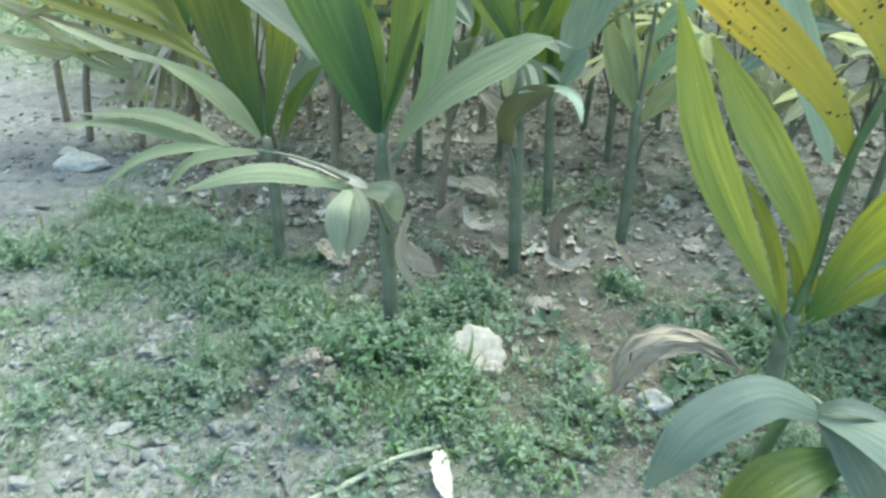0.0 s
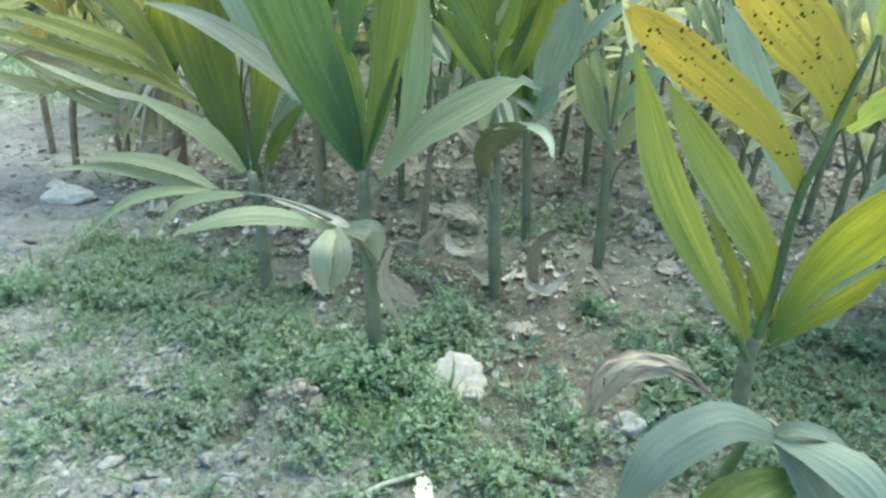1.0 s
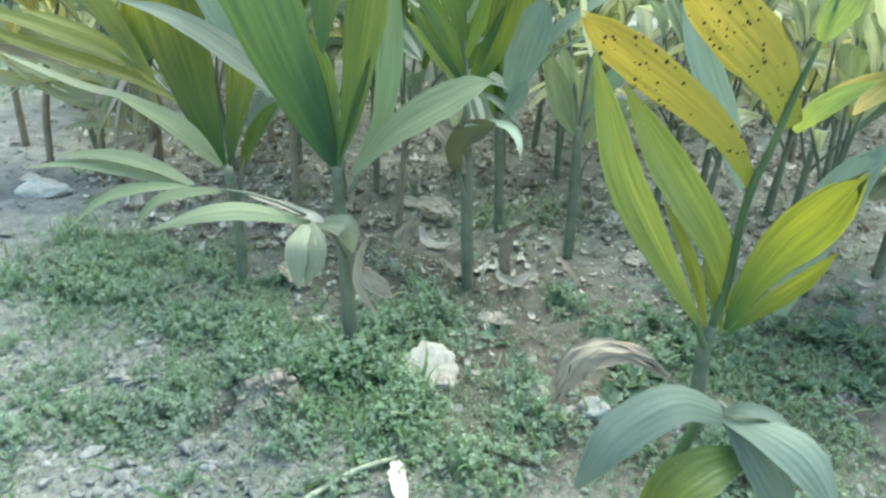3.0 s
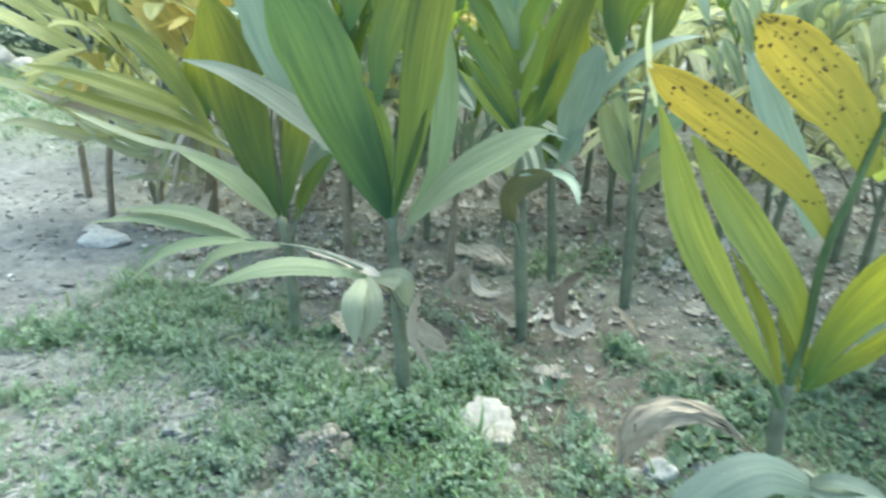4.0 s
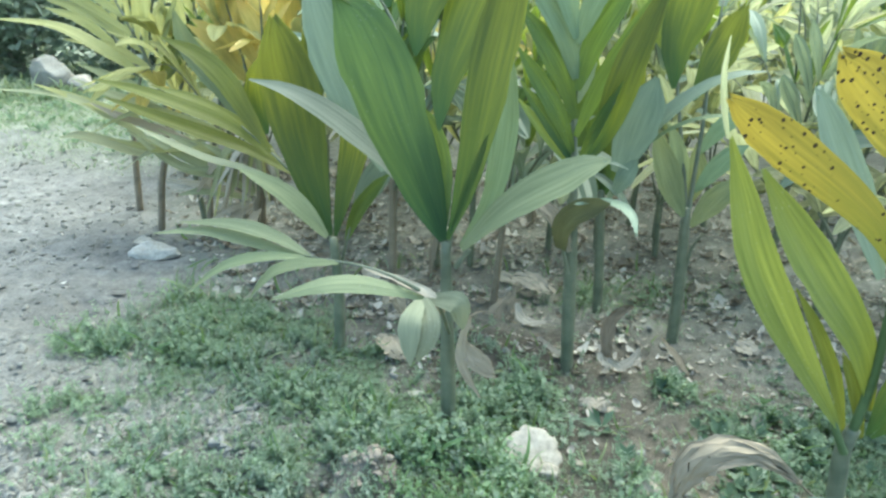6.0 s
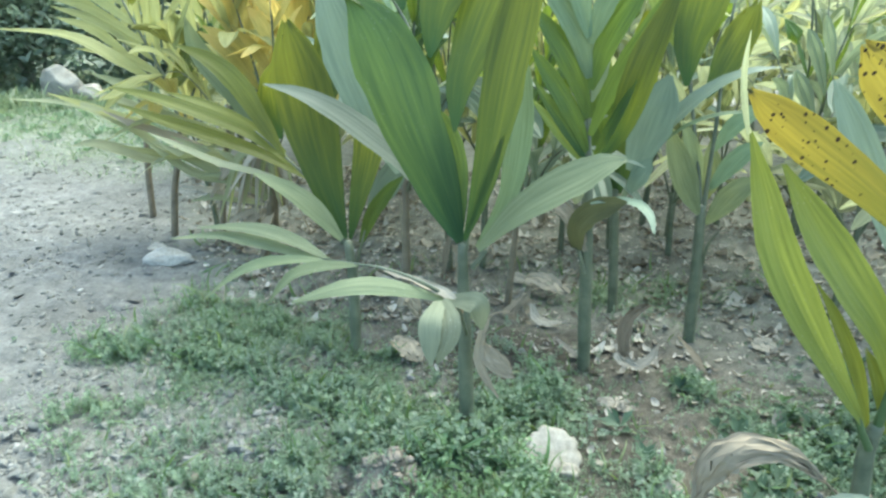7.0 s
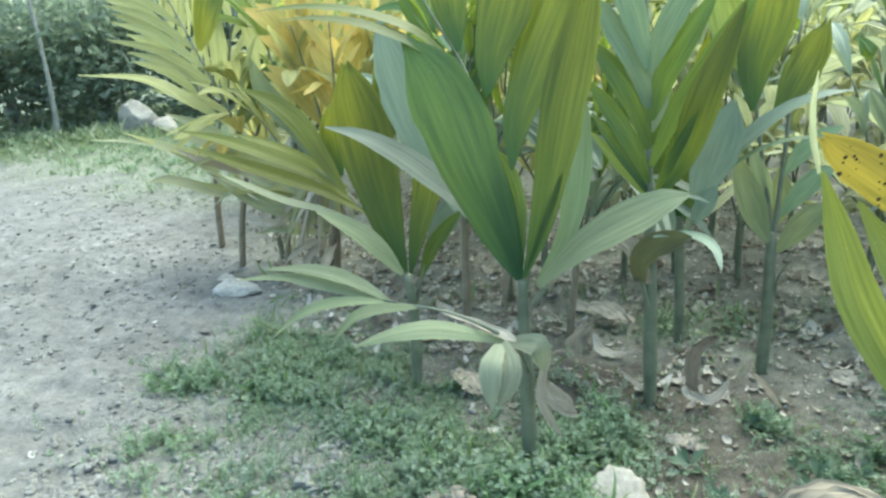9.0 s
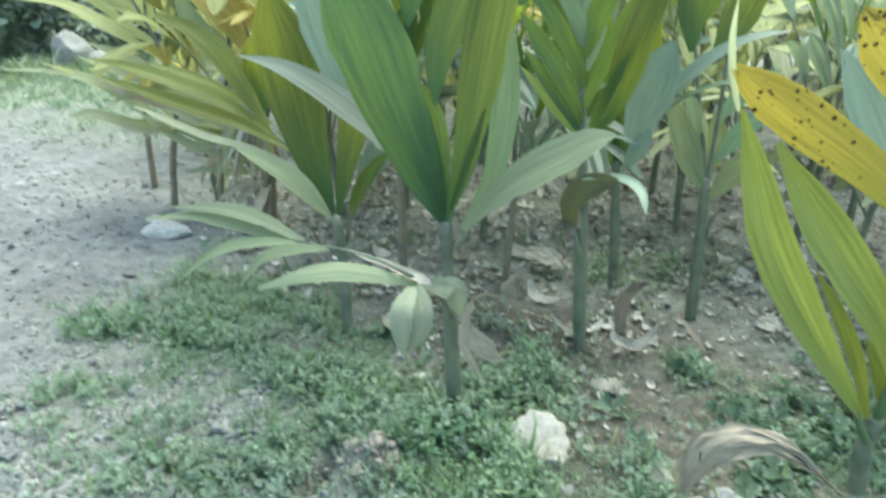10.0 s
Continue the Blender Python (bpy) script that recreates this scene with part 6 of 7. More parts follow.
blade(plant_i, "fan", 0.058, [(0.313, 0.137, 0.924), (0.505, 0.103, 1.074), (0.676, 0.069, 1.15)], face=(0, -0.75, 0.65), pleats=1, jag=0.01, peak=0.4, base=0.3, name="leaflet")
blade(plant_i, "fan", 0.070, [(0.345, 0.147, 0.968), (0.364, 0.165, 1.144), (0.379, 0.182, 1.263)], face=(0, -0.75, 0.65), pleats=1, jag=0.01, peak=0.4, base=0.3, name="leaflet")
blade(plant_i, "fan", 0.074, [(0.368, 0.158, 1.024), (0.536, 0.12, 1.18), (0.687, 0.082, 1.268)], face=(0, -0.75, 0.65), pleats=1, jag=0.01, peak=0.4, base=0.3, name="leaflet")
blade(plant_i, "fan", 0.075, [(0.394, 0.168, 1.078), (0.367, 0.19, 1.233), (0.337, 0.212, 1.341)], face=(0, -0.75, 0.65), pleats=1, jag=0.01, peak=0.4, base=0.3, name="leaflet")
blade(plant_i, "fan", 0.074, [(0.418, 0.179, 1.133), (0.509, 0.202, 1.248), (0.595, 0.225, 1.315)], face=(0, -0.75, 0.65), pleats=1, jag=0.01, peak=0.4, base=0.3, name="leaflet")
blade(plant_i, "fan", 0.065, [(0.443, 0.189, 1.187), (0.456, 0.19, 1.327), (0.468, 0.191, 1.422)], face=(0, -0.75, 0.65), pleats=1, jag=0.01, peak=0.4, base=0.3, name="leaflet")
blade(plant_i, "fan", 0.064, [(0.466, 0.2, 1.241), (0.562, 0.2, 1.356), (0.654, 0.2, 1.423)], face=(0, -0.75, 0.65), pleats=1, jag=0.01, peak=0.4, base=0.3, name="leaflet")


# ---- seedlings further back in the bed: a few shapes, copied with turns ----
def frond_arrays(rng, reach, rise, droop, pairs, width, yaw):
    """One pinnate frond: leaflets in pairs along an arching rachis; (verts, faces, uv) and the rachis points."""
    d = np.array([math.cos(yaw), math.sin(yaw), 0])
    s = np.array([-d[1], d[0], 0])
    pts = [np.array([0, 0, 0.0]), d * reach * 0.25 + np.array([0, 0, rise * 0.5]), d * reach * 0.58 + np.array([0, 0, rise * 0.9]), d * reach + np.array([0, 0, rise - droop])]
    c, t = curve_points(pts, 24)
    total = reach + rise
    pieces = []
    for k in range(pairs):
        f = 0.38 + 0.6 * k / max(1, pairs - 1)
        i = min(23, int(f * 23))
        length = total * (0.36 - 0.16 * abs(f - 0.6)) * rng.uniform(0.85, 1.15)
        for sg in (-1, 1):
            out = s * sg * (0.6 - 0.25 * f) + t[i] * 0.9 + np.array([0, 0, 0.18])
            out = out / np.linalg.norm(out)
            sink = rng.uniform(0.0, 0.28)
            p = [c[i], c[i] + out * length * 0.4 + np.array([0, 0, 0.015]), c[i] + out * length * 0.75 - np.array([0, 0, length * sink * 0.3]), c[i] + out * length - np.array([0, 0, length * sink])]
            pieces.append(blade_arrays(p, width * rng.uniform(0.75, 1.2), face=np.array([0, -0.35, 0.9]) + s * sg * 0.25, pleats=1, seed=rng.randint(1 << 30), n=9, jag=0.03, peak=0.4, ribs=0.2))
    return joined(pieces), [p.tolist() for p in pts]


def pale_seedling(seed, height, kinds, label):
    """A whole seedling: sheathed stem and five to seven fronds."""
    rng = np.random.RandomState(seed)
    ob = new("palm_seedling")
    tagged(ob, label, "palm seedling", "areca seedlings in the nursery bed")
    lean = rng.uniform(-0.04, 0.04, 2)
    top = (lean[0], lean[1], height * 0.40)
    stalk(ob, [(0, 0, -0.03), (lean[0] * 0.4, lean[1] * 0.4, height * 0.18), top], [0.017, 0.015, 0.010], STEM_BROWN if seed % 3 == 0 else STEM, "stem")
    count = rng.randint(5, 8)
    for k in range(count):
        age = k / (count - 1)
        yaw = k * 2.4 + rng.uniform(-0.4, 0.4)
        reach = height * (0.10 + 0.24 * age) * rng.uniform(0.85, 1.15)
        rise = height * (0.62 - 0.36 * age ** 1.4) * rng.uniform(0.9, 1.1)
        (v, f, u), axis = frond_arrays(rng, reach, rise, height * (0.02 + 0.07 * age), rng.randint(3, 6), 0.05 + 0.02 * rng.rand(), yaw)
        z0 = height * (0.38 - 0.06 * age)
        move = np.array([lean[0] * 0.8, lean[1] * 0.8, z0])
        kind = kinds[min(len(kinds) - 1, int(age * len(kinds)))]
        fr = part("frond", make_mesh("frond", v + move, f, u, smooth=True), LEAF[kind], ob)
        part("rachis", tube_mesh("rachis", [tuple(np.array(p) + move) for p in axis], [0.006, 0.005, 0.003, 0.0015], 6, 10), STEM, fr)
    return ob


def build_rear_bed():
    rng = np.random.RandomState(19)
    makers = [
        (11, 1.15, ("straw", "straw", "pale"), "pale green palm seedling crowded in the bed"),
        (12, 1.25, ("lime", "fan", "fan"), "yellow-green palm seedling crowded in the bed"),
        (13, 1.05, ("fan", "yellow", "straw"), "yellowing palm seedling crowded in the bed"),
        (14, 1.20, ("green", "pale", "straw"), "green palm seedling with pale lower fronds in the bed"),
        (15, 1.00, ("yellow", "yellow", "straw"), "sickly yellow palm seedling with browned fronds"),
        (16, 1.30, ("olive", "lime", "fan"), "tall olive-green palm seedling crowded in the bed"),
        (18, 1.15, ("green", "green", "pale"), "green palm seedling with a brown sheathed stem"),
        (20, 0.86, ("moss", "straw", "fan", "straw"), "low pale palm seedling with spreading straw-green fronds"),
    ]
    # seedlings whose feet can be told apart beside the path and between the front plants
    spots = [(-1.62, 2.95, 2), (-0.444, 2.338, 6), (-0.34, 2.66, 3), (-0.20, 2.70, 5), (-0.042, 2.292, 6),
             (0.615, 3.23, 3), (0.98, 2.62, 3), (1.35, 2.25, 0), (1.55, 1.75, 2), (-1.5, 3.45, 4),
             (1.10, 2.42, 7), (1.42, 2.62, 7), (1.62, 2.12, 7), (1.85, 2.45, 7), (1.25, 2.95, 7), (1.75, 2.9, 7), (1.33, 1.98, 7),
             (0.50, 3.40, 7), (0.86, 3.40, 7), (0.12, 2.95, 7), (0.34, 3.05, 0), (-0.62, 2.95, 7)]
    for row in range(11):
        y = 2.95 + 0.46 * row
        x = float(bed_edge(y)) + 0.35 + rng.uniform(0, 0.3)
        while x < 2.6 + 0.45 * row:
            px, py = x + rng.uniform(-0.1, 0.1), y + rng.uniform(-0.12, 0.12)
            if all((px - a) ** 2 + (py - b) ** 2 > 0.05 for a, b, _ in spots):
                left = px < -0.3 - 0.1 * row
                spots.append((px, py, rng.choice([1, 2, 2, 4, 1]) if left else rng.choice([0, 7, 1, 7, 5, 0])))
            x += rng.uniform(0.42, 0.62)
    first = {}
    for x, y, k in spots:
        s, h, kinds, label = makers[k]
        yaw, size = rng.uniform(0, 6.28), rng.uniform(0.88, 1.12)
        m = Matrix.LocRotScale((x, y, gz(x, y) - 0.01), Euler((rng.uniform(-0.06, 0.06), rng.uniform(-0.06, 0.06), yaw)), None)
        if k in first:
            ob = copy_thing(first[k], m)
        else:
            ob = first[k] = pale_seedling(s, h, kinds, label)
            ob.matrix_basis = m
        ob.scale = (size, size, size)


build_rear_bed()


# ---- stones ----
def icosphere(level):
    bm = bmesh.new()
    bmesh.ops.create_icosphere(bm, subdivisions=level, radius=1.0)
    v = np.array([q.co[:] for q in bm.verts])
    f = np.array([[q.index for q in p.verts] for p in bm.faces])
    bm.free()
    return v, f


def lump(level, seed, rough=0.25, square=0.0):
    """An uneven stone of about radius 1: a ball cut by chance planes (more square: deeper cuts), then roughened."""
    v, f = icosphere(level)
    rng = np.random.RandomState(seed)
    for k in range(11):
        q = rng.randn(3)
        q /= np.linalg.norm(q)
        over = np.maximum(v @ q - rng.uniform(0.72 - 0.35 * square, 0.95 - 0.25 * square), 0)
        v = v - 0.9 * over[:, None] * q
    for freq, amp in ((1.3, rough * 0.6), (3.5, rough * 0.4), (9.0, rough * 0.22)):
        k = rng.randn(6, 3) * freq
        ph = rng.uniform(0, 6.28, 6)
        v = v * (1 + amp * np.sin(v @ k.T + ph).mean(1, keepdims=True) * 1.6)
    return v, f


def stone(x, y, size, seed, mat, label, name="stone", sink=0.35, turn=0.0, rough=0.3, square=0.15, level=4):
    v, f = lump(level, seed, rough, square)
    me = make_mesh(name, v * np.array(size), f, smooth=True)
    me.materials.append(mat)
    ob = new(name, me)
    ob.matrix_basis = pose(x, y, gz(x, y) + size[2] * (1 - 2 * sink), 0, 0, turn)
    return tagged(ob, label, "stone")


stone(0.225, 1.385, (0.028, 0.025, 0.02), 33, PALE_STONE, "small whitish chip beside the larger lump", "pale_stone", 0.3)
stone(0.462, 1.372, (0.030, 0.024, 0.020), 4, PALE_STONE, "rounded whitish pebble on the soil", "pebble", 0.3)
stone(-1.57, 2.51, (0.10, 0.085, 0.05), 5, WHITE_STONE, "flat whitish stone at the path's edge", "pale_stone", 0.3, 20, 0.5, 0.7)
stone(-0.665, 1.19, (0.023, 0.018, 0.016), 6, PALE_STONE, "small pale angular pebble in the silt", "pebble", 0.3)
stone(-0.70, 1.245, (0.030, 0.026, 0.018), 8, GREY_STONE, "grey rounded pebble in the silt", "pebble", 0.35)
stone(0.60, 1.33, (0.035, 0.03, 0.025), 9, GREY_STONE, "grey stone under the yellowing seedling", "stone", 0.35)
stone(0.70, 1.36, (0.03, 0.022, 0.02), 10, GREY_STONE, "grey stone under the yellowing seedling", "stone", 0.35)
stone(-6.27, 7.28, (0.283, 0.233, 0.250), 15, PLASTER, "pale weathered boulder at the grassy verge", "boulder", 0.15, 0, 0.3, 0.1)
stone(-5.80, 7.21, (0.150, 0.142, 0.133), 16, PLASTER, "smaller pale boulder in the grass", "boulder", 0.2, 0, 0.3, 0.1)


def chip_slab(x, y, radius, thick, seed, label, rx, ry, rz):
    """A flat broken piece of stone: a jagged outline, a worn face, chipped edges."""
    rng = np.random.RandomState(seed)
    rings, sides = 12, 56
    th = np.linspace(0, 2 * math.pi, sides, endpoint=False)
    corner = np.sort(rng.uniform(0, 2 * math.pi, 9))
    reach = rng.uniform(0.86, 1.16, 9)
    outline = np.interp(th, np.r_[corner - 2 * math.pi, corner, corner + 2 * math.pi], np.tile(reach, 3)) + 0.035 * rng.randn(sides)
    v = []
    for side in (1, -1):
        for k in range(rings):
            f = (k / (rings - 1)) ** 0.8
            r = radius * outline * f * (1.0 if side > 0 else 0.93)
            px, py = r * np.cos(th), r * np.sin(th) * 0.88
            bumps = fbm(px + 3 * side + seed, py + 7, 55, 91 + seed, 4) - 0.5
            h = side * thick * (0.55 - 0.45 * f ** 10) + 0.42 * thick * bumps * (0.4 + 0.6 * f)
            v.append(np.stack([px, py, h], 1))
    v = np.vstack(v)
    i = np.arange(sides)
    j = (i + 1) % sides
    steps = [(k, k + 1) for k in range(rings - 1)] + [(rings - 1, 2 * rings - 1)] + [(rings + k + 1, rings + k) for k in range(rings - 1)]
    faces = [np.stack([p * sides + i, p * sides + j, q * sides + j, q * sides + i], 1) for p, q in steps]
    me = make_mesh("pale_stone", v, np.vstack(faces), smooth=True)
    me.materials.append(PLASTER)
    ob = new("pale_stone", me)
    ob.matrix_basis = pose(x, y, gz(x, y) + 0.026, rx, ry, rz)
    return tagged(ob, label, "stone")


def build_clods():
    """Crumbs of dry brown earth on the little mound by the crevice."""
    rng = np.random.RandomState(23)
    for k in range(60):
        x, y = -0.18 + rng.normal(0, 0.07), 1.285 + rng.normal(0, 0.04)
        r = 0.004 + 0.014 * rng.rand() ** 3
        stone(x, y, (r * 1.3, r, r * 0.8), 100 + k, CLOD, "crumbling brown clod of dry earth", "earth_clod", 0.45, rng.uniform(0, 360), 0.5, 0.6, 3)


chip_slab(0.182, 1.425, 0.08, 0.017, 14, "broken whitish slab of chalky stone on the bare soil", 36, 4, 8)
build_clods()


def build_stones():
    """Middling stones strewn over the silt and along the path's edge, each its own thing."""
    rng = np.random.RandomState(21)
    shapes = [lump(3, 40 + k, 0.4, 0.8) for k in range(7)]
    meshes = []
    for v, f in shapes:
        me = make_mesh("pebble", v, f, smooth=True)
        me.materials.append(GREY_STONE)
        meshes.append(me)
    made = 0
    while made < 170:
        x, y = (rng.uniform(-1.3, 1.5), rng.uniform(0.8, 2.3)) if made % 3 else (rng.uniform(-1.0, -0.3), rng.uniform(0.85, 1.4))
        if rng.rand() > (0.9 if x < -0.35 and y < 1.45 else 0.35) * (1 - 0.7 * float(weed_mask(np.array([x]), np.array([y]))[0])):
            continue
        r = rng.uniform(0.007, 0.016) * (1.8 if rng.rand() < 0.25 and x < -0.3 else 1)
        ob = new("pebble", meshes[rng.randint(7)])
        ob.matrix_basis = pose(x, y, gz(x, y) + r * 0.25, rng.uniform(-25, 25), rng.uniform(-25, 25), rng.uniform(0, 360)) @ Matrix.Diagonal((r * rng.uniform(0.9, 1.5), r, r * rng.uniform(0.55, 0.85), 1))
        tagged(ob, "grey rounded pebble lying on the silt", "pebble", "pebbles strewn on the silt")
        made += 1


build_stones()


def strewn(rng, n, xr, yr, weight):
    """n places drawn by a density."""
    got = np.zeros((0, 2))
    while len(got) < n:
        p = np.stack([rng.uniform(*xr, 4 * n), rng.uniform(*yr, 4 * n)], 1)
        got = np.vstack([got, p[rng.rand(4 * n) < weight(p[:, 0], p[:, 1])]])
    return got[:n]


def on_ground(p, lift=0.0):
    return np.column_stack([p, ground_z(p[:, 0], p[:, 1]) + lift])


def silt_weight(x, y):
    w = (0.25 + 0.75 * smooth_step(1.75, 1.05, y)) * (1 - 0.6 * weed_mask(x, y)) * (0.3 + 0.7 * smooth_step(0.2, -0.5, x))
    w = w * (1 - blob(x, y, -0.23, 1.25, 0.16, 0.1))
    return np.clip(w * smooth_step(0.25, 0.7, fbm(x, y, 6, 61)) * 1.3, 0, 1)


def build_gravel():
    rng = np.random.RandomState(31)
    for level, n, lo, hi, yr, label in ((1, 6500, 0.0022, 0.0055, (0.75, 2.4), "fine grey gravel on the silt"), (2, 3000, 0.006, 0.021, (0.75, 1.9), "grey clods and gravel on the silt")):
        v, f = lump(level, 50 + level, 0.5, 0.9)
        p = strewn(rng, n, (-1.6, 1.5), yr, silt_weight)
        s = lo + (hi - lo) * rng.rand(n) ** 2
        size = np.stack([s * rng.uniform(0.9, 1.5, n), s, s * rng.uniform(0.5, 0.85, n)], 1)
        scattered("gravel", v, f, placements(on_ground(p, -0.003), size, rng.uniform(0, 6.28, n), rng.uniform(-0.4, 0.4, n), rng.uniform(-0.4, 0.4, n)), label, "gravel", GRAVEL)
    n = 1000
    for k, (lo, hi) in enumerate(((0.006, 0.015), (0.011, 0.025))):
        v, f = lump(2, 57 + k, 1.1, 0.95)
        m = n // (1 + 2 * k)
        p = strewn(rng, m, (-1.5, 0.1), (0.8, 1.7), lambda x, y: (0.8 * blob(x, y, -0.7, 1.1, 0.5, 0.3) + 0.5 * blob(x, y, -0.5, 1.4, 0.45, 0.25)) * smooth_step(0.35, 0.65, fbm(x, y, 11, 67)) * (1 - np.clip(1.4 * blob(x, y, -0.2, 1.27, 0.16, 0.12), 0, 1)))
        s = lo + (hi - lo) * rng.rand(m) ** 2
        size = np.stack([s * rng.uniform(0.9, 1.5, m), s, s * rng.uniform(0.5, 0.9, m)], 1)
        scattered("clods", v, f, placements(on_ground(p, -0.001), size, rng.uniform(0, 6.28, m), rng.uniform(-0.5, 0.5, m), rng.uniform(-0.5, 0.5, m)), "coarse grey clods broken out of the silt", "gravel", GRAVEL)
    n = 8000
    v, f = lump(1, 77, 0.4, 0.2)
    p = strewn(rng, n, (-5.0, -0.6), (0.8, 4.5), lambda x, y: path_mask(x, y) * (0.25 + 0.75 * smooth_step(0.4, 0.65, fbm(x, y, 3, 64))))
    s = 0.002 + 0.012 * rng.rand(n) ** 4
    size = np.stack([s * rng.uniform(0.9, 1.6, n), s, s * rng.uniform(0.35, 0.7, n)], 1)
    scattered("gravel", v, f, placements(on_ground(p, 0.001), size, rng.uniform(0, 6.28, n), rng.uniform(-0.3, 0.3, n), rng.uniform(-0.3, 0.3, n)), "loose stone chips on the earth path", "gravel", GRAVEL)


build_gravel()


# ---- dead leaf litter ----
def flake(seed, n=4, curl=0.6):
    """A curled scrap of dry leaf, about 1 long."""
    rng = np.random.RandomState(seed)
    u, v = np.meshgrid(np.linspace(-0.5, 0.5, n), np.linspace(-0.28, 0.28, 3), indexing="ij")
    w = np.cos(u * 2.6) * 0.9 + 0.1
    z = curl * (u ** 2) + 0.8 * curl * v ** 2 * rng.uniform(0.5, 3) + rng.uniform(-0.05, 0.05, u.shape)
    return np.stack([u, v * w, z], -1).reshape(-1, 3), grid_faces(n, 3)


def build_litter():
    rng = np.random.RandomState(41)

    def bed(x, y):
        w = smooth_step(-0.1, 0.3, x - bed_edge(y)) * smooth_step(1.45, 2.0, y) * (1 - 0.7 * weed_mask(x, y)) * (1 - 0.75 * blob(x, y, 0.85, 1.65, 0.5, 0.3)) * (1 - 0.7 * blob(x, y, 0.35, 1.85, 0.45, 0.18)) + 0.16 * blob(x, y, 0.35, 1.55, 0.4, 0.3)
        return np.clip(w * (0.25 + 0.9 * smooth_step(0.35, 0.7, fbm(x, y, 5, 71))), 0, 1)

    for k, (n, lo, hi) in enumerate(((9500, 0.006, 0.024), (5200, 0.014, 0.045), (1300, 0.03, 0.085))):
        v, f = flake(60 + k, 5, 0.5 + 0.35 * k)
        p = strewn(rng, n, (-2.4, 2.6), (1.4, 4.4), bed)
        s = lo + (hi - lo) * rng.rand(n) ** 1.6
        size = np.stack([s, s * rng.uniform(0.6, 1.3, n), s], 1)
        scattered("leaf_litter", v, f, placements(on_ground(p, 0.004), size, rng.uniform(0, 6.28, n), rng.uniform(-0.5, 0.5, n), rng.uniform(-0.5, 0.5, n)), "dry scraps of dead palm leaf on the soil", "leaf litter", LITTER)
    # dark scraps on the path
    n = 520
    v, f = flake(65, 5, 0.5)
    p = strewn(rng, n, (-4.5, -0.8), (1.2, 4.2), lambda x, y: path_mask(x, y) * 0.8)
    s = 0.012 + 0.05 * rng.rand(n) ** 3
    m = scatter_material("path_scraps", [(0, (0.07, 0.075, 0.07)), (0.6, (0.15, 0.15, 0.14)), (1, (0.5, 0.5, 0.46))], 0.9)
    scattered("leaf_scraps", v, f, placements(on_ground(p, 0.003), np.stack([s, s * 0.8, s * 0.7], 1), rng.uniform(0, 6.28, n), rng.uniform(-0.3, 0.3, n), rng.uniform(-0.3, 0.3, n)), "dark scraps of leaf on the earth path", "leaf litter", m)


build_litter()


def dead_leaf(x, y, pts, width, label, mat=None, face=(0, -0.5, 0.85), **more):
    """A single curled dead leaf lying on the ground; pts relative to its place."""
    _count[0] += 1
    more.setdefault("ribs", 0.04)
    more.setdefault("jag", 0.14)
    me = make_mesh("dead_leaf", *blade_arrays(pts, width, face, 2, seed=_count[0], crumple=0.045, **more), smooth=True)
    me.materials.append(mat or LEAF["dry"])
    ob = new("dead_leaf", me)
    ob.location = (x, y, gz(x, y))
    return tagged(ob, label, "dead leaf")


def torn_leaf(x, y, size, seed, label):
    """A crumpled, torn scrap of dead leaf: several curled lobes from one place."""
    rng = np.random.RandomState(seed)
    lobes = []
    for k in range(6):
        a = k * 1.05 + rng.uniform(-0.3, 0.3)
        r = size * rng.uniform(0.7, 1.25)
        d = np.array([math.cos(a), math.sin(a) * 0.9, 0])
        mid = d * r * 0.5 + np.array([0, 0, size * rng.uniform(0.1, 0.5)])
        lobes.append(blade_arrays([(0, 0, size * 0.2), tuple(mid), tuple(d * r + np.array([0, 0, size * rng.uniform(0, 0.25)]))], size * rng.uniform(0.45, 0.8), (0.1, -0.3, 0.95), 2, seed=rng.randint(1 << 30), crumple=0.06, jag=0.2, base=0.5, n=9))
    me = make_mesh("dead_leaf", *joined(lobes), smooth=True)
    me.materials.append(WHITE_DRY)
    ob = new("dead_leaf", me)
    ob.location = (x, y, gz(x, y))
    return tagged(ob, label, "dead leaf")


WHITE_DRY = leaf_material("leaf_bleached", (0.33, 0.30, 0.24), (0.46, 0.425, 0.355), (0.38, 0.33, 0.24), 0.15, 0.85)
dead_leaf(0.615, 1.93, [(-0.08, 0.09, 0.09), (-0.03, 0.04, 0.05), (0.01, 0.0, 0.0)], 0.02, "brown dead leaf strip leaning on the soil")
dead_leaf(-0.30, 1.86, [(-0.06, 0.02, 0.06), (0.0, -0.01, 0.05), (0.05, -0.03, 0.01)], 0.07, "brown dead leaf among the weeds", base=0.5)
dead_leaf(-0.62, 1.98, [(0.25, 0.0, 0.12), (0.29, -0.01, 0.15), (0.33, 0.0, 0.07)], 0.06, "curled brown dead leaf behind the stem", base=0.5)
dead_leaf(-1.70, 2.60, [(-0.06, -0.03, 0.03), (-0.02, -0.02, 0.035), (0.05, -0.01, 0.02)], 0.05, "bleached dead leaf beside the flat stone", WHITE_DRY)
dead_leaf(0.172, 1.0, [(-0.025, 0.09, 0.02), (-0.01, 0.03, 0.03), (0.02, -0.05, 0.02)], 0.035, "bleached strip of dead leaf in the grass", WHITE_DRY, base=0.5)

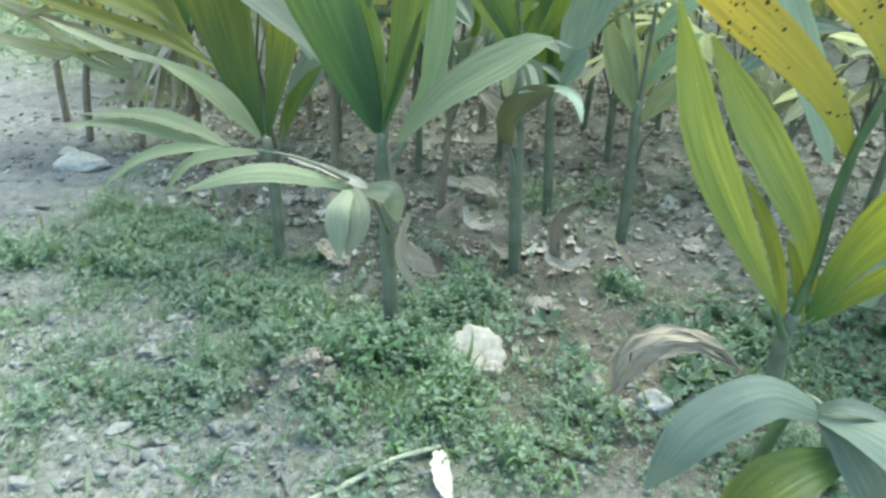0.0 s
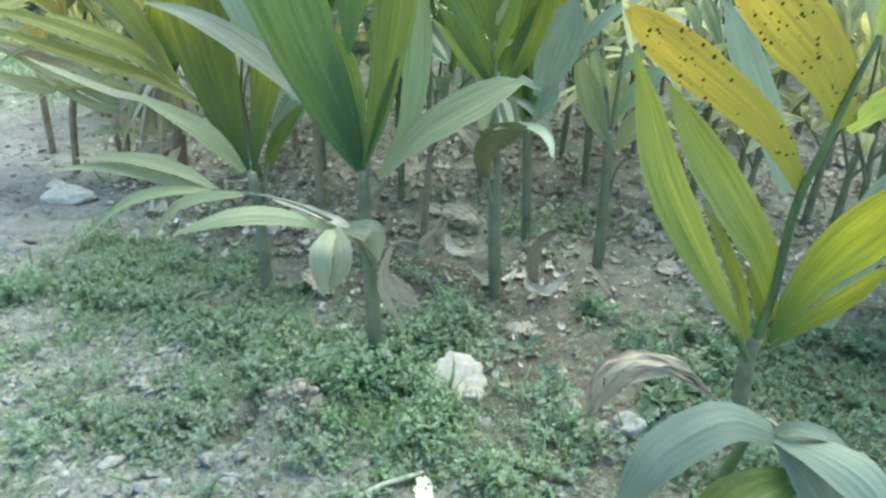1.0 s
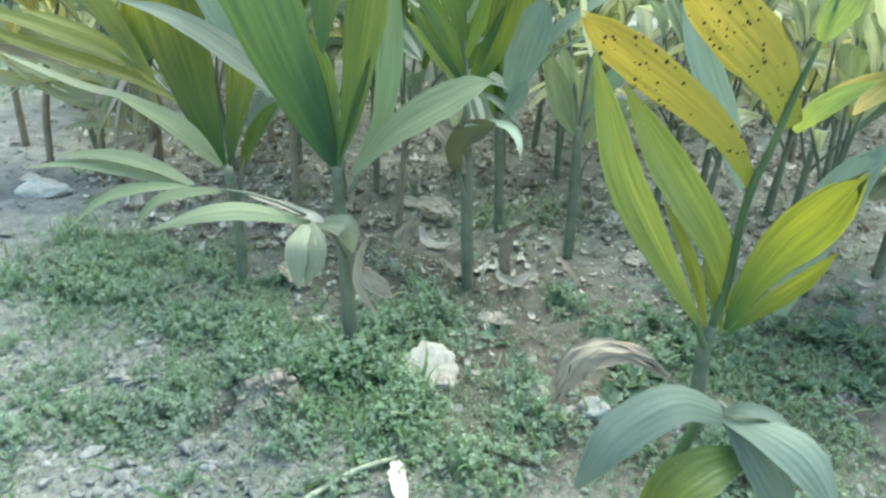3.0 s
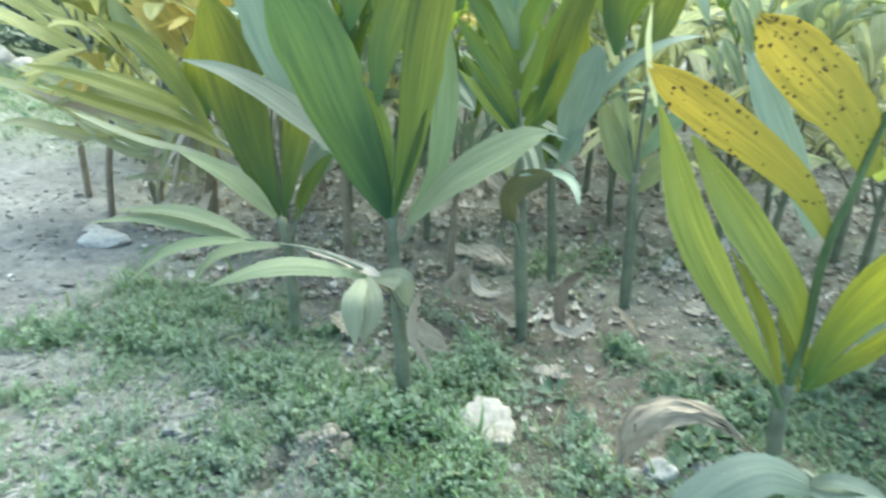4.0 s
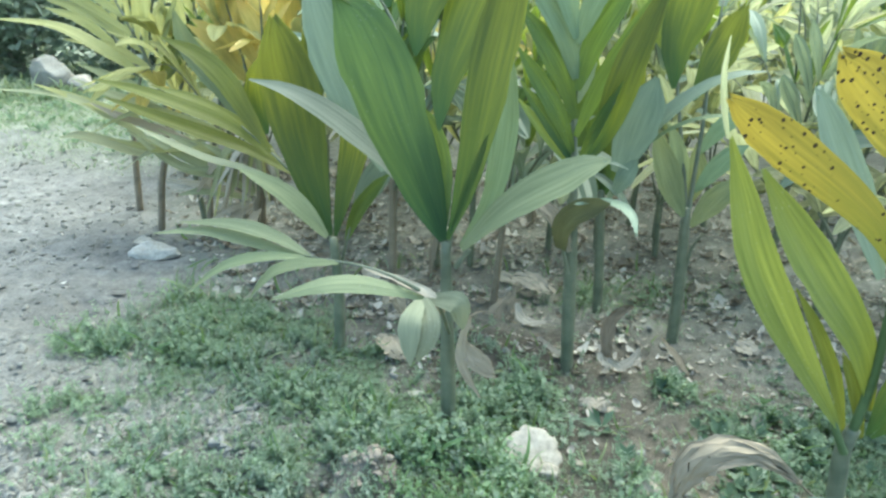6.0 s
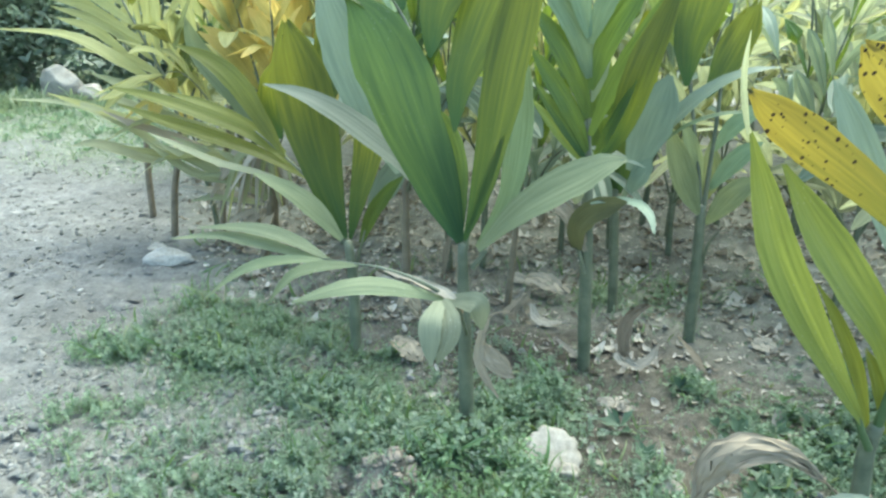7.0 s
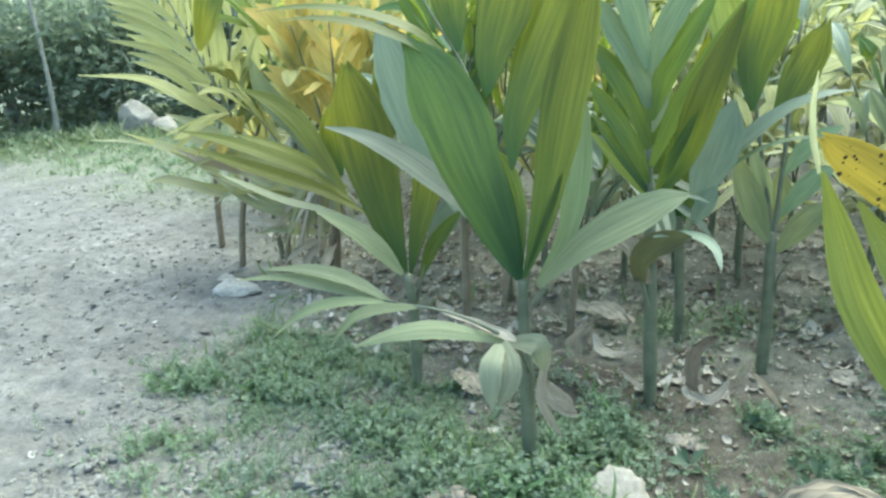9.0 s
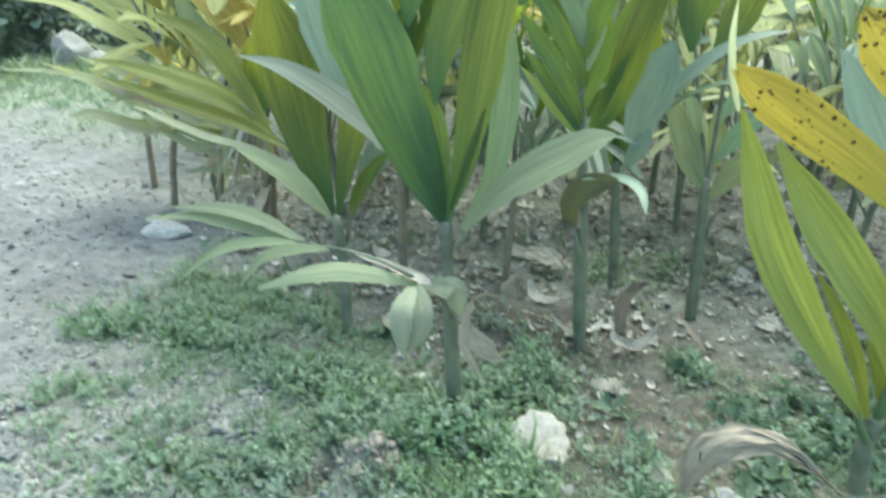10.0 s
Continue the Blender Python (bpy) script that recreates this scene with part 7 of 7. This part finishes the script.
dead_leaf(0.43, 1.93, [(0.004, 0.03, 0.214), (-0.039, 0.02, 0.19), (-0.064, 0.0, 0.141), (-0.065, -0.02, 0.087), (-0.04, -0.03, 0.049)], 0.042, "brown curled dead leaf standing on its bend", LEAF["sepia"], face=(-0.15, -1.0, 0.1), base=0.25, peak=0.55, jag=0.02)
dead_leaf(0.43, 1.91, [(-0.057, -0.02, 0.051), (-0.017, -0.03, 0.04), (0.018, -0.02, 0.064), (0.041, 0.0, 0.112)], 0.029, "bleached upturned tip of dead leaf", WHITE_DRY, face=(-0.5, -0.7, 0.5), base=0.5)
dead_leaf(0.41, 1.93, [(-0.069, -0.02, 0.068), (-0.043, -0.03, 0.044), (-0.01, -0.04, 0.04)], 0.030, "bleached scrap of curled dead leaf", WHITE_DRY, base=0.5)
dead_leaf(0.1, 2.45, [(-0.089, 0.03, 0.061), (-0.023, 0.0, 0.063), (0.031, -0.03, 0.051), (0.088, -0.05, 0.032)], 0.073, "pale dead leaf lying on the litter", WHITE_DRY, base=0.4)
dead_leaf(0.07, 2.25, [(-0.029, 0.03, 0.084), (-0.066, 0.0, 0.038), (-0.058, -0.03, -0.008), (0.012, -0.04, -0.009)], 0.090, "curled brown dead leaf with a pale edge", face=(0, -0.8, 0.5), base=0.5)
dead_leaf(0.09, 2.22, [(-0.031, 0.0, 0.081), (-0.015, -0.02, 0.037), (0.03, -0.03, 0.02), (0.106, -0.04, 0.042)], 0.036, "bleached curled edge of dead leaf", WHITE_DRY, base=0.5)
dead_leaf(0.8, 2.13, [(-0.014, 0.02, 0.023), (0.023, 0.0, 0.029), (0.067, -0.02, 0.016)], 0.060, "bleached flat dead leaf on the soil", WHITE_DRY, base=0.4)
torn_leaf(0.345, 1.70, 0.05, 5, "crumpled bleached dead leaf on the soil")
dead_leaf(0.19, 1.96, [(-0.028, 0.03, 0.056), (0.017, 0.0, 0.033), (0.065, -0.02, 0.015)], 0.021, "thin pale strip of dry leaf", WHITE_DRY)
dead_leaf(0.0, 2.55, [(-0.086, 0.02, 0.033), (-0.027, 0.0, 0.021), (0.043, -0.03, 0.003)], 0.051, "pale dead leaf under the seedling", WHITE_DRY)
dead_leaf(-0.33, 2.55, [(0.006, 0.03, 0.177), (-0.002, 0.0, 0.1), (-0.012, -0.02, 0.005)], 0.031, "dark brown dead leaf strip hanging to the soil", face=(0, -1, 0.1), base=0.6)
dead_leaf(-0.27, 2.52, [(-0.021, 0.03, 0.154), (0.002, 0.0, 0.092), (-0.01, -0.02, 0.004)], 0.032, "dark brown dead leaf strip hanging to the soil", face=(0, -1, 0.1), base=0.6)
dead_leaf(-0.42, 1.9, [(0.142, 0.02, -0.001), (0.1, 0.02, 0.02), (0.072, -0.0, -0.015), (0.091, -0.02, -0.055)], 0.049, "brown dead leaf caught behind the stem", face=(0, -0.9, 0.4), base=0.5)
dead_leaf(-2.37, 3.04, [(-0.054, 0.0, -0.028), (0.035, 0.0, -0.01), (0.134, 0.0, -0.008)], 0.029, "dark flat scrap of dead leaf on the path", face=(0, -0.5, 0.85), base=0.5)


def twig(name, pts, r, label, mat):
    x, y = pts[0][0], pts[0][1]
    me = tube_mesh(name, [(px - x, py - y, gz(px, py) + z - gz(x, y)) for px, py, z in pts], [r, r * 0.9, r * 0.7], 7, 10)
    me.materials.append(mat)
    ob = new(name, me)
    ob.location = (x, y, gz(x, y))
    return tagged(ob, label, "twig")


twig("stick", [(-0.075, 0.945, 0.012), (-0.02, 0.99, 0.014), (0.06, 1.06, 0.016), (0.145, 1.115, 0.012)], 0.0075, "pale greenish dry stick lying in the weeds", TWIG)
twig("twig", [(-0.30, 1.40, 0.02), (-0.2, 1.41, 0.03), (-0.09, 1.42, 0.025), (0.0, 1.44, 0.02)], 0.004, "thin brown twig lying across the clods", STEM_BROWN)


# ---- low weeds and grass ----
def leaflet_arrays(length, width, cup=0.25):
    """A small folded leaf from the origin along +x: six corners, four triangles as two quads."""
    v = np.array([(0, 0, 0), (0.55, -0.5, cup), (1, -0.12, cup * 0.3), (1, 0.12, cup * 0.3), (0.55, 0.5, cup), (0.55, 0, 0)])
    return v * np.array([length, width, length]), np.array([(0, 1, 2, 5), (0, 5, 3, 4), (5, 2, 3, 3)])[:2]


def clover():
    """Three leaflets on a thin stalk, 1 high."""
    lv, lf = leaflet_arrays(0.5, 0.52)
    vs, fs = [], []
    for k in range(3):
        a = k * 2.094
        r = np.array([[math.cos(a), -math.sin(a), 0], [math.sin(a), math.cos(a), 0], [0, 0, 1]])
        vs.append(lv @ r.T + np.array([0, 0, 0.9]))
        fs.append(lf + 6 * k)
    vs.append(np.array([(-0.03, 0, 0), (0.03, 0, 0), (0.03, 0, 0.92), (-0.03, 0, 0.92)]))
    fs.append(np.array([(18, 19, 20, 21)]))
    return np.vstack(vs), np.vstack(fs)


def sprig(pairs, seed):
    """A thin upright weed, about 1 high: small leaflets in pairs up a leaning stalk."""
    rng = np.random.RandomState(seed)
    vs, fs = [np.array([(-0.012, 0, 0), (0.012, 0, 0), (0.16, 0, 0.95), (0.14, 0, 0.95)])], [np.array([(0, 1, 2, 3)])]
    for k in range(pairs):
        f = 0.25 + 0.75 * k / (pairs - 1)
        for sg in (-1, 1):
            a = sg * (1.1 + 0.5 * rng.rand()) + rng.uniform(-0.4, 0.4)
            lv, lf = leaflet_arrays(rng.uniform(0.22, 0.38) * (1.2 - 0.5 * f), rng.uniform(0.12, 0.2), 0.12)
            e = rng.uniform(0.1, 0.7)
            r = np.array([[math.cos(a) * math.cos(e), -math.sin(a), -math.cos(a) * math.sin(e)], [math.sin(a) * math.cos(e), math.cos(a), -math.sin(a) * math.sin(e)], [math.sin(e), 0, math.cos(e)]])
            fs.append(lf + sum(len(q) for q in vs))
            vs.append(lv @ r.T + np.array([0.15 * f, 0, f * 0.93]))
    return np.vstack(vs), np.vstack(fs)


def rosette(count, seed):
    """Narrow leaves spreading from one foot, about 1 across."""
    rng = np.random.RandomState(seed)
    vs, fs = [], []
    for k in range(count):
        a = 6.283 * k / count + rng.uniform(-0.3, 0.3)
        lv, lf = leaflet_arrays(rng.uniform(0.35, 0.6), rng.uniform(0.2, 0.32), 0.15)
        e = rng.uniform(0.3, 1.0)
        r = np.array([[math.cos(a) * math.cos(e), -math.sin(a), -math.cos(a) * math.sin(e)], [math.sin(a) * math.cos(e), math.cos(a), -math.sin(a) * math.sin(e)], [math.sin(e), 0, math.cos(e)]])
        vs.append(lv @ r.T + np.array([0, 0, 0.25 * rng.rand()]))
        fs.append(lf + 6 * k)
    return np.vstack(vs), np.vstack(fs)


def grass_blade():
    u = np.linspace(0, 1, 5)
    w = 0.045 * (1 - u ** 2) + 0.004
    x = 0.55 * u ** 2
    z = u - 0.25 * u ** 3
    left, right = np.stack([x, -w, z], 1), np.stack([x, w, z], 1)
    v = np.stack([left, right], 1).reshape(-1, 3)
    return v, np.array([(2 * i, 2 * i + 1, 2 * i + 3, 2 * i + 2) for i in range(4)])


def build_weeds():
    rng = np.random.RandomState(51)

    def lay(name, shape, n, lo, hi, weight, label, mat, xr=(-1.7, 1.7), yr=(0.8, 2.8), tilt=0.45, category="weeds"):
        v, f = shape
        p = strewn(rng, n, xr, yr, weight)
        s = (lo + (hi - lo) * rng.rand(n) ** 1.5) * (1 + 0.45 * blob(p[:, 0], p[:, 1], 0.0, 1.5, 0.25, 0.25)) * (0.6 + 0.9 * smooth_step(0.35, 0.7, fbm(p[:, 0], p[:, 1], 7.0, 81)))
        scattered(name, v, f, placements(on_ground(p, -0.002), s, rng.uniform(0, 6.28, n), rng.uniform(-tilt, tilt, n), rng.uniform(-tilt, tilt, n)), label, category, mat)

    lay("clover", clover(), 4600, 0.009, 0.028, lambda x, y: weed_mask(x, y) ** 1.4, "low trifoliate green weeds carpeting the ground", WEED)
    lay("leafy_sprigs", sprig(4, 3), 8500, 0.016, 0.05, lambda x, y: weed_mask(x, y) ** 1.1, "fine feathery green weeds carpeting the ground", WEED)
    lay("leafy_sprigs", sprig(5, 8), 3600, 0.016, 0.05, lambda x, y: np.clip(0.06 + 0.9 * blob(x, y, -0.95, 1.75, 0.5, 0.35) + 0.6 * blob(x, y, -0.5, 1.5, 0.5, 0.3) + 0.5 * blob(x, y, 0.0, 1.2, 0.6, 0.25), 0, 1) * (0.2 + smooth_step(0.35, 0.65, fbm(x, y, 5, 83))) * (1 - smooth_step(0.2, 0.7, path_mask(x, y))), "pale feathery weeds thinning out over the silt", PALE_WEED)
    lay("small_weeds", rosette(6, 1), 4200, 0.010, 0.03, weed_mask, "small leafy green weeds carpeting the ground", WEED)
    lay("small_weeds", rosette(5, 2), 6000, 0.006, 0.022, lambda x, y: np.clip(0.22 + weed_mask(x, y), 0, 1) * (1 - smooth_step(0.1, 0.6, path_mask(x, y))), "scattered seedlings of small weeds on the silt", PALE_WEED)
    lay("broad_weeds", rosette(5, 9), 620, 0.03, 0.075, lambda x, y: (blob(x, y, 1.0, 1.62, 0.34, 0.28) + 0.7 * blob(x, y, 0.78, 1.5, 0.22, 0.14) + 0.4 * blob(x, y, 0.62, 1.82, 0.12, 0.08)) * smooth_step(0.3, 0.6, fbm(x, y, 6, 85)), "broad-leaved dark green weeds around the yellowing seedling", DARK_WEED)
    lay("grass_blades", grass_blade(), 2600, 0.03, 0.09, lambda x, y: np.clip(weed_mask(x, y) * 0.7 + 0.25 * blob(x, y, 0.3, 1.15, 0.5, 0.2) + 0.06, 0, 1) * (1 - path_mask(x, y)), "thin yellowish grass blades among the weeds", GRASS, tilt=0.9, category="grass")
    lay("bright_weeds", sprig(5, 5), 420, 0.022, 0.045, lambda x, y: blob(x, y, 0.02, 1.3, 0.12, 0.13), "bright green leafy weeds in a thick tuft", BRIGHT_WEED)
    lay("grass_tuft", grass_blade(), 260, 0.03, 0.08, lambda x, y: blob(x, y, 0.03, 1.28, 0.1, 0.1), "bright green tuft of grass and weeds", GRASS, tilt=0.7, category="grass")
    lay("verge_grass", grass_blade(), 30000, 0.02, 0.075, verge_mask, "short pale grass at the end of the path", VERGE_GRASS, xr=(-11, -1.5), yr=(3.2, 10.5), tilt=0.7, category="grass")
    low = lambda x, y: (0.25 + smooth_step(0.35, 0.6, fbm(x, y, 6.0, 44))) * np.clip(0.8 * blob(x, y, -0.35, 1.2, 0.55, 0.35) + 0.7 * blob(x, y, -0.5, 1.55, 0.5, 0.25) + 0.5 * blob(x, y, 0.3, 1.15, 0.5, 0.25) + 0.35 * blob(x, y, 0.75, 1.7, 0.4, 0.25), 0, 1) * (1 - path_mask(x, y)) * (1 - np.clip(1.5 * blob(x, y, 0.19, 1.42, 0.075, 0.05), 0, 1))
    lay("pale_weeds", rosette(5, 6), 5000, 0.008, 0.028, low, "pale grey-green young weeds among the gravel", PALE_WEED)
    lay("pale_sprigs", clover(), 2500, 0.008, 0.02, low, "pale trifoliate weed sprigs among the gravel", PALE_WEED)
    ring = lambda x, y: np.hypot(x - 0.2, y - 0.3)
    lay("tall_weeds", grass_blade(), 7000, 0.06, 0.22, lambda x, y: smooth_step(7.6, 9.2, ring(x, y)) * (1 - smooth_step(10.6, 11.2, ring(x, y))), "tall pale weeds along the foot of the thicket", VERGE_GRASS, xr=(-11, -2.5), yr=(3.2, 11), tilt=0.5, category="grass")
    lay("herb_layer", rosette(7, 4), 3800, 0.06, 0.2, lambda x, y: smooth_step(8.4, 9.8, ring(x, y)) * (1 - smooth_step(10.6, 11.2, ring(x, y))), "leafy pale green herbs along the foot of the thicket", VERGE_GRASS, xr=(-11, -2.5), yr=(3.2, 11), tilt=0.6)
    lay("verge_weeds", rosette(7, 3), 2600, 0.03, 0.10, lambda x, y: verge_mask(x, y) * smooth_step(3.8, 5.2, y + 0.3 * (x + 4)), "leafy weeds at the foot of the thicket", WEED, xr=(-9, -1.5), yr=(3.6, 9))


build_weeds()


# ---- thicket and trees behind ----
def foliage(rng, centre, radius, count, size):
    """Leaf quads in clumps inside an uneven volume: (verts, faces)."""
    clumps = rng.randn(max(4, count // 40), 3)
    clumps = clumps / np.linalg.norm(clumps, axis=1, keepdims=True) * rng.uniform(0.25, 1.0, (len(clumps), 1)) * np.array(radius) + np.array(centre)
    p = clumps[rng.randint(len(clumps), size=count)] + rng.randn(count, 3) * np.array(radius) * 0.17
    p[:, 2] = np.maximum(p[:, 2], 0.05)
    v, f = leaflet_arrays(1.0, 0.5, 0.12)
    s = size * rng.uniform(0.5, 1.3, count)
    m = placements(p, s, rng.uniform(0, 6.28, count), rng.uniform(-1.0, 1.0, count), rng.uniform(-0.6, 1.2, count))
    vv = np.einsum("nij,kj->nki", m[:, :, :3], v) + m[:, None, :, 3]
    ff = f[None] + (np.arange(count) * len(v))[:, None, None]
    return vv.reshape(-1, 3), ff.reshape(-1, 4)


def shrub(seed, label):
    rng = np.random.RandomState(seed)
    ob = tagged(new("shrub"), label, "shrub", "shrubs of the thicket")
    for k in range(4):
        a = rng.uniform(0, 6.28)
        h = rng.uniform(1.0, 1.9)
        stalk(ob, [(0.05 * math.cos(a), 0.05 * math.sin(a), -0.05), (0.2 * math.cos(a), 0.2 * math.sin(a), h * 0.5), (0.5 * math.cos(a), 0.5 * math.sin(a), h)], [0.02, 0.013, 0.005], BARK, "branch")
    v, f = foliage(rng, (0, 0, 0.8), (0.85, 0.75, 0.85), 2600, 0.10)
    part("crown", make_mesh("crown", v, f), WOOD_LEAF, ob)
    return ob


def tree(seed, height, label):
    rng = np.random.RandomState(seed)
    ob = tagged(new("tree"), label, "tree", "trees of the thicket")
    lean = rng.uniform(-0.15, 0.15, 2)
    part("trunk", tube_mesh("trunk", [(0, 0, -0.1), (0.06, 0.02, height * 0.2), (lean[0], lean[1], height * 0.55), (lean[0] * 1.6, lean[1] * 1.6, height * 0.9)], [0.042, 0.028, 0.022, 0.01], 10, 16), BARK, ob)
    for k in range(5):
        a = k * 1.3 + rng.uniform(-0.3, 0.3)
        z = height * rng.uniform(0.45, 0.75)
        q = np.array([lean[0], lean[1], z])
        d = np.array([math.cos(a), math.sin(a), 0.7])
        part("limb", tube_mesh("limb", [tuple(q), tuple(q + d * 0.5), tuple(q + d * 1.1)], [0.03, 0.02, 0.008], 7, 8), BARK, ob)
    v, f = foliage(rng, (lean[0], lean[1], height * 0.8), (1.3, 1.2, height * 0.2), 1000, 0.17)
    part("crown", make_mesh("crown", v, f), WOOD_LEAF, ob)
    return ob


def build_thicket():
    rng = np.random.RandomState(61)
    shrubs = [shrub(70 + k, "dense dark green shrub at the edge of the wood") for k in range(4)]
    trees = [tree(80 + k, h, "slim pale-barked tree at the edge of the wood") for k, h in enumerate((4.6, 5.4, 3.9))]
    near = [(-7.40, 7.00), (-8.15, 6.70), (-9.6, 8.6)]
    for t, (x, y) in zip(trees, near):
        t.location = (x, y, 0)
    spots = []
    for row in range(3):
        for k in range(17):
            a = radians(78 - k * 8.2 + rng.uniform(-2.5, 2.5))  # round from the left to ahead to the right
            r = (11.2 + 1.6 * row + rng.uniform(-0.5, 0.5)) * (1.0 if a > radians(20) else 1.1)
            spots.append((0.2 - r * math.sin(a), r * math.cos(a) + 0.3))
    spots += [(-7.6, 8.2), (-8.6, 7.5), (-6.2, 8.7), (-9.6, 6.4), (-10.4, 5.1), (-4.9, 9.4)]
    used = set()
    for i, (x, y) in enumerate(spots):
        k = i % 4
        m = pose(x, y, 0, 0, 0, rng.uniform(0, 360))
        ob = shrubs[k] if k not in used else copy_thing(shrubs[k], m)
        used.add(k)
        ob.matrix_basis = m
        s = rng.uniform(1.25, 1.8)
        ob.scale = (s, s, s * rng.uniform(0.9, 1.2))
    for i in range(9):
        a = radians(80 - i * 17)
        r = 16.5 + rng.uniform(-0.8, 2.5)
        copy_thing(trees[i % 3], pose(0.2 - r * math.sin(a), r * math.cos(a) + 0.5, 0, 0, 0, rng.uniform(0, 360)))


build_thicket()
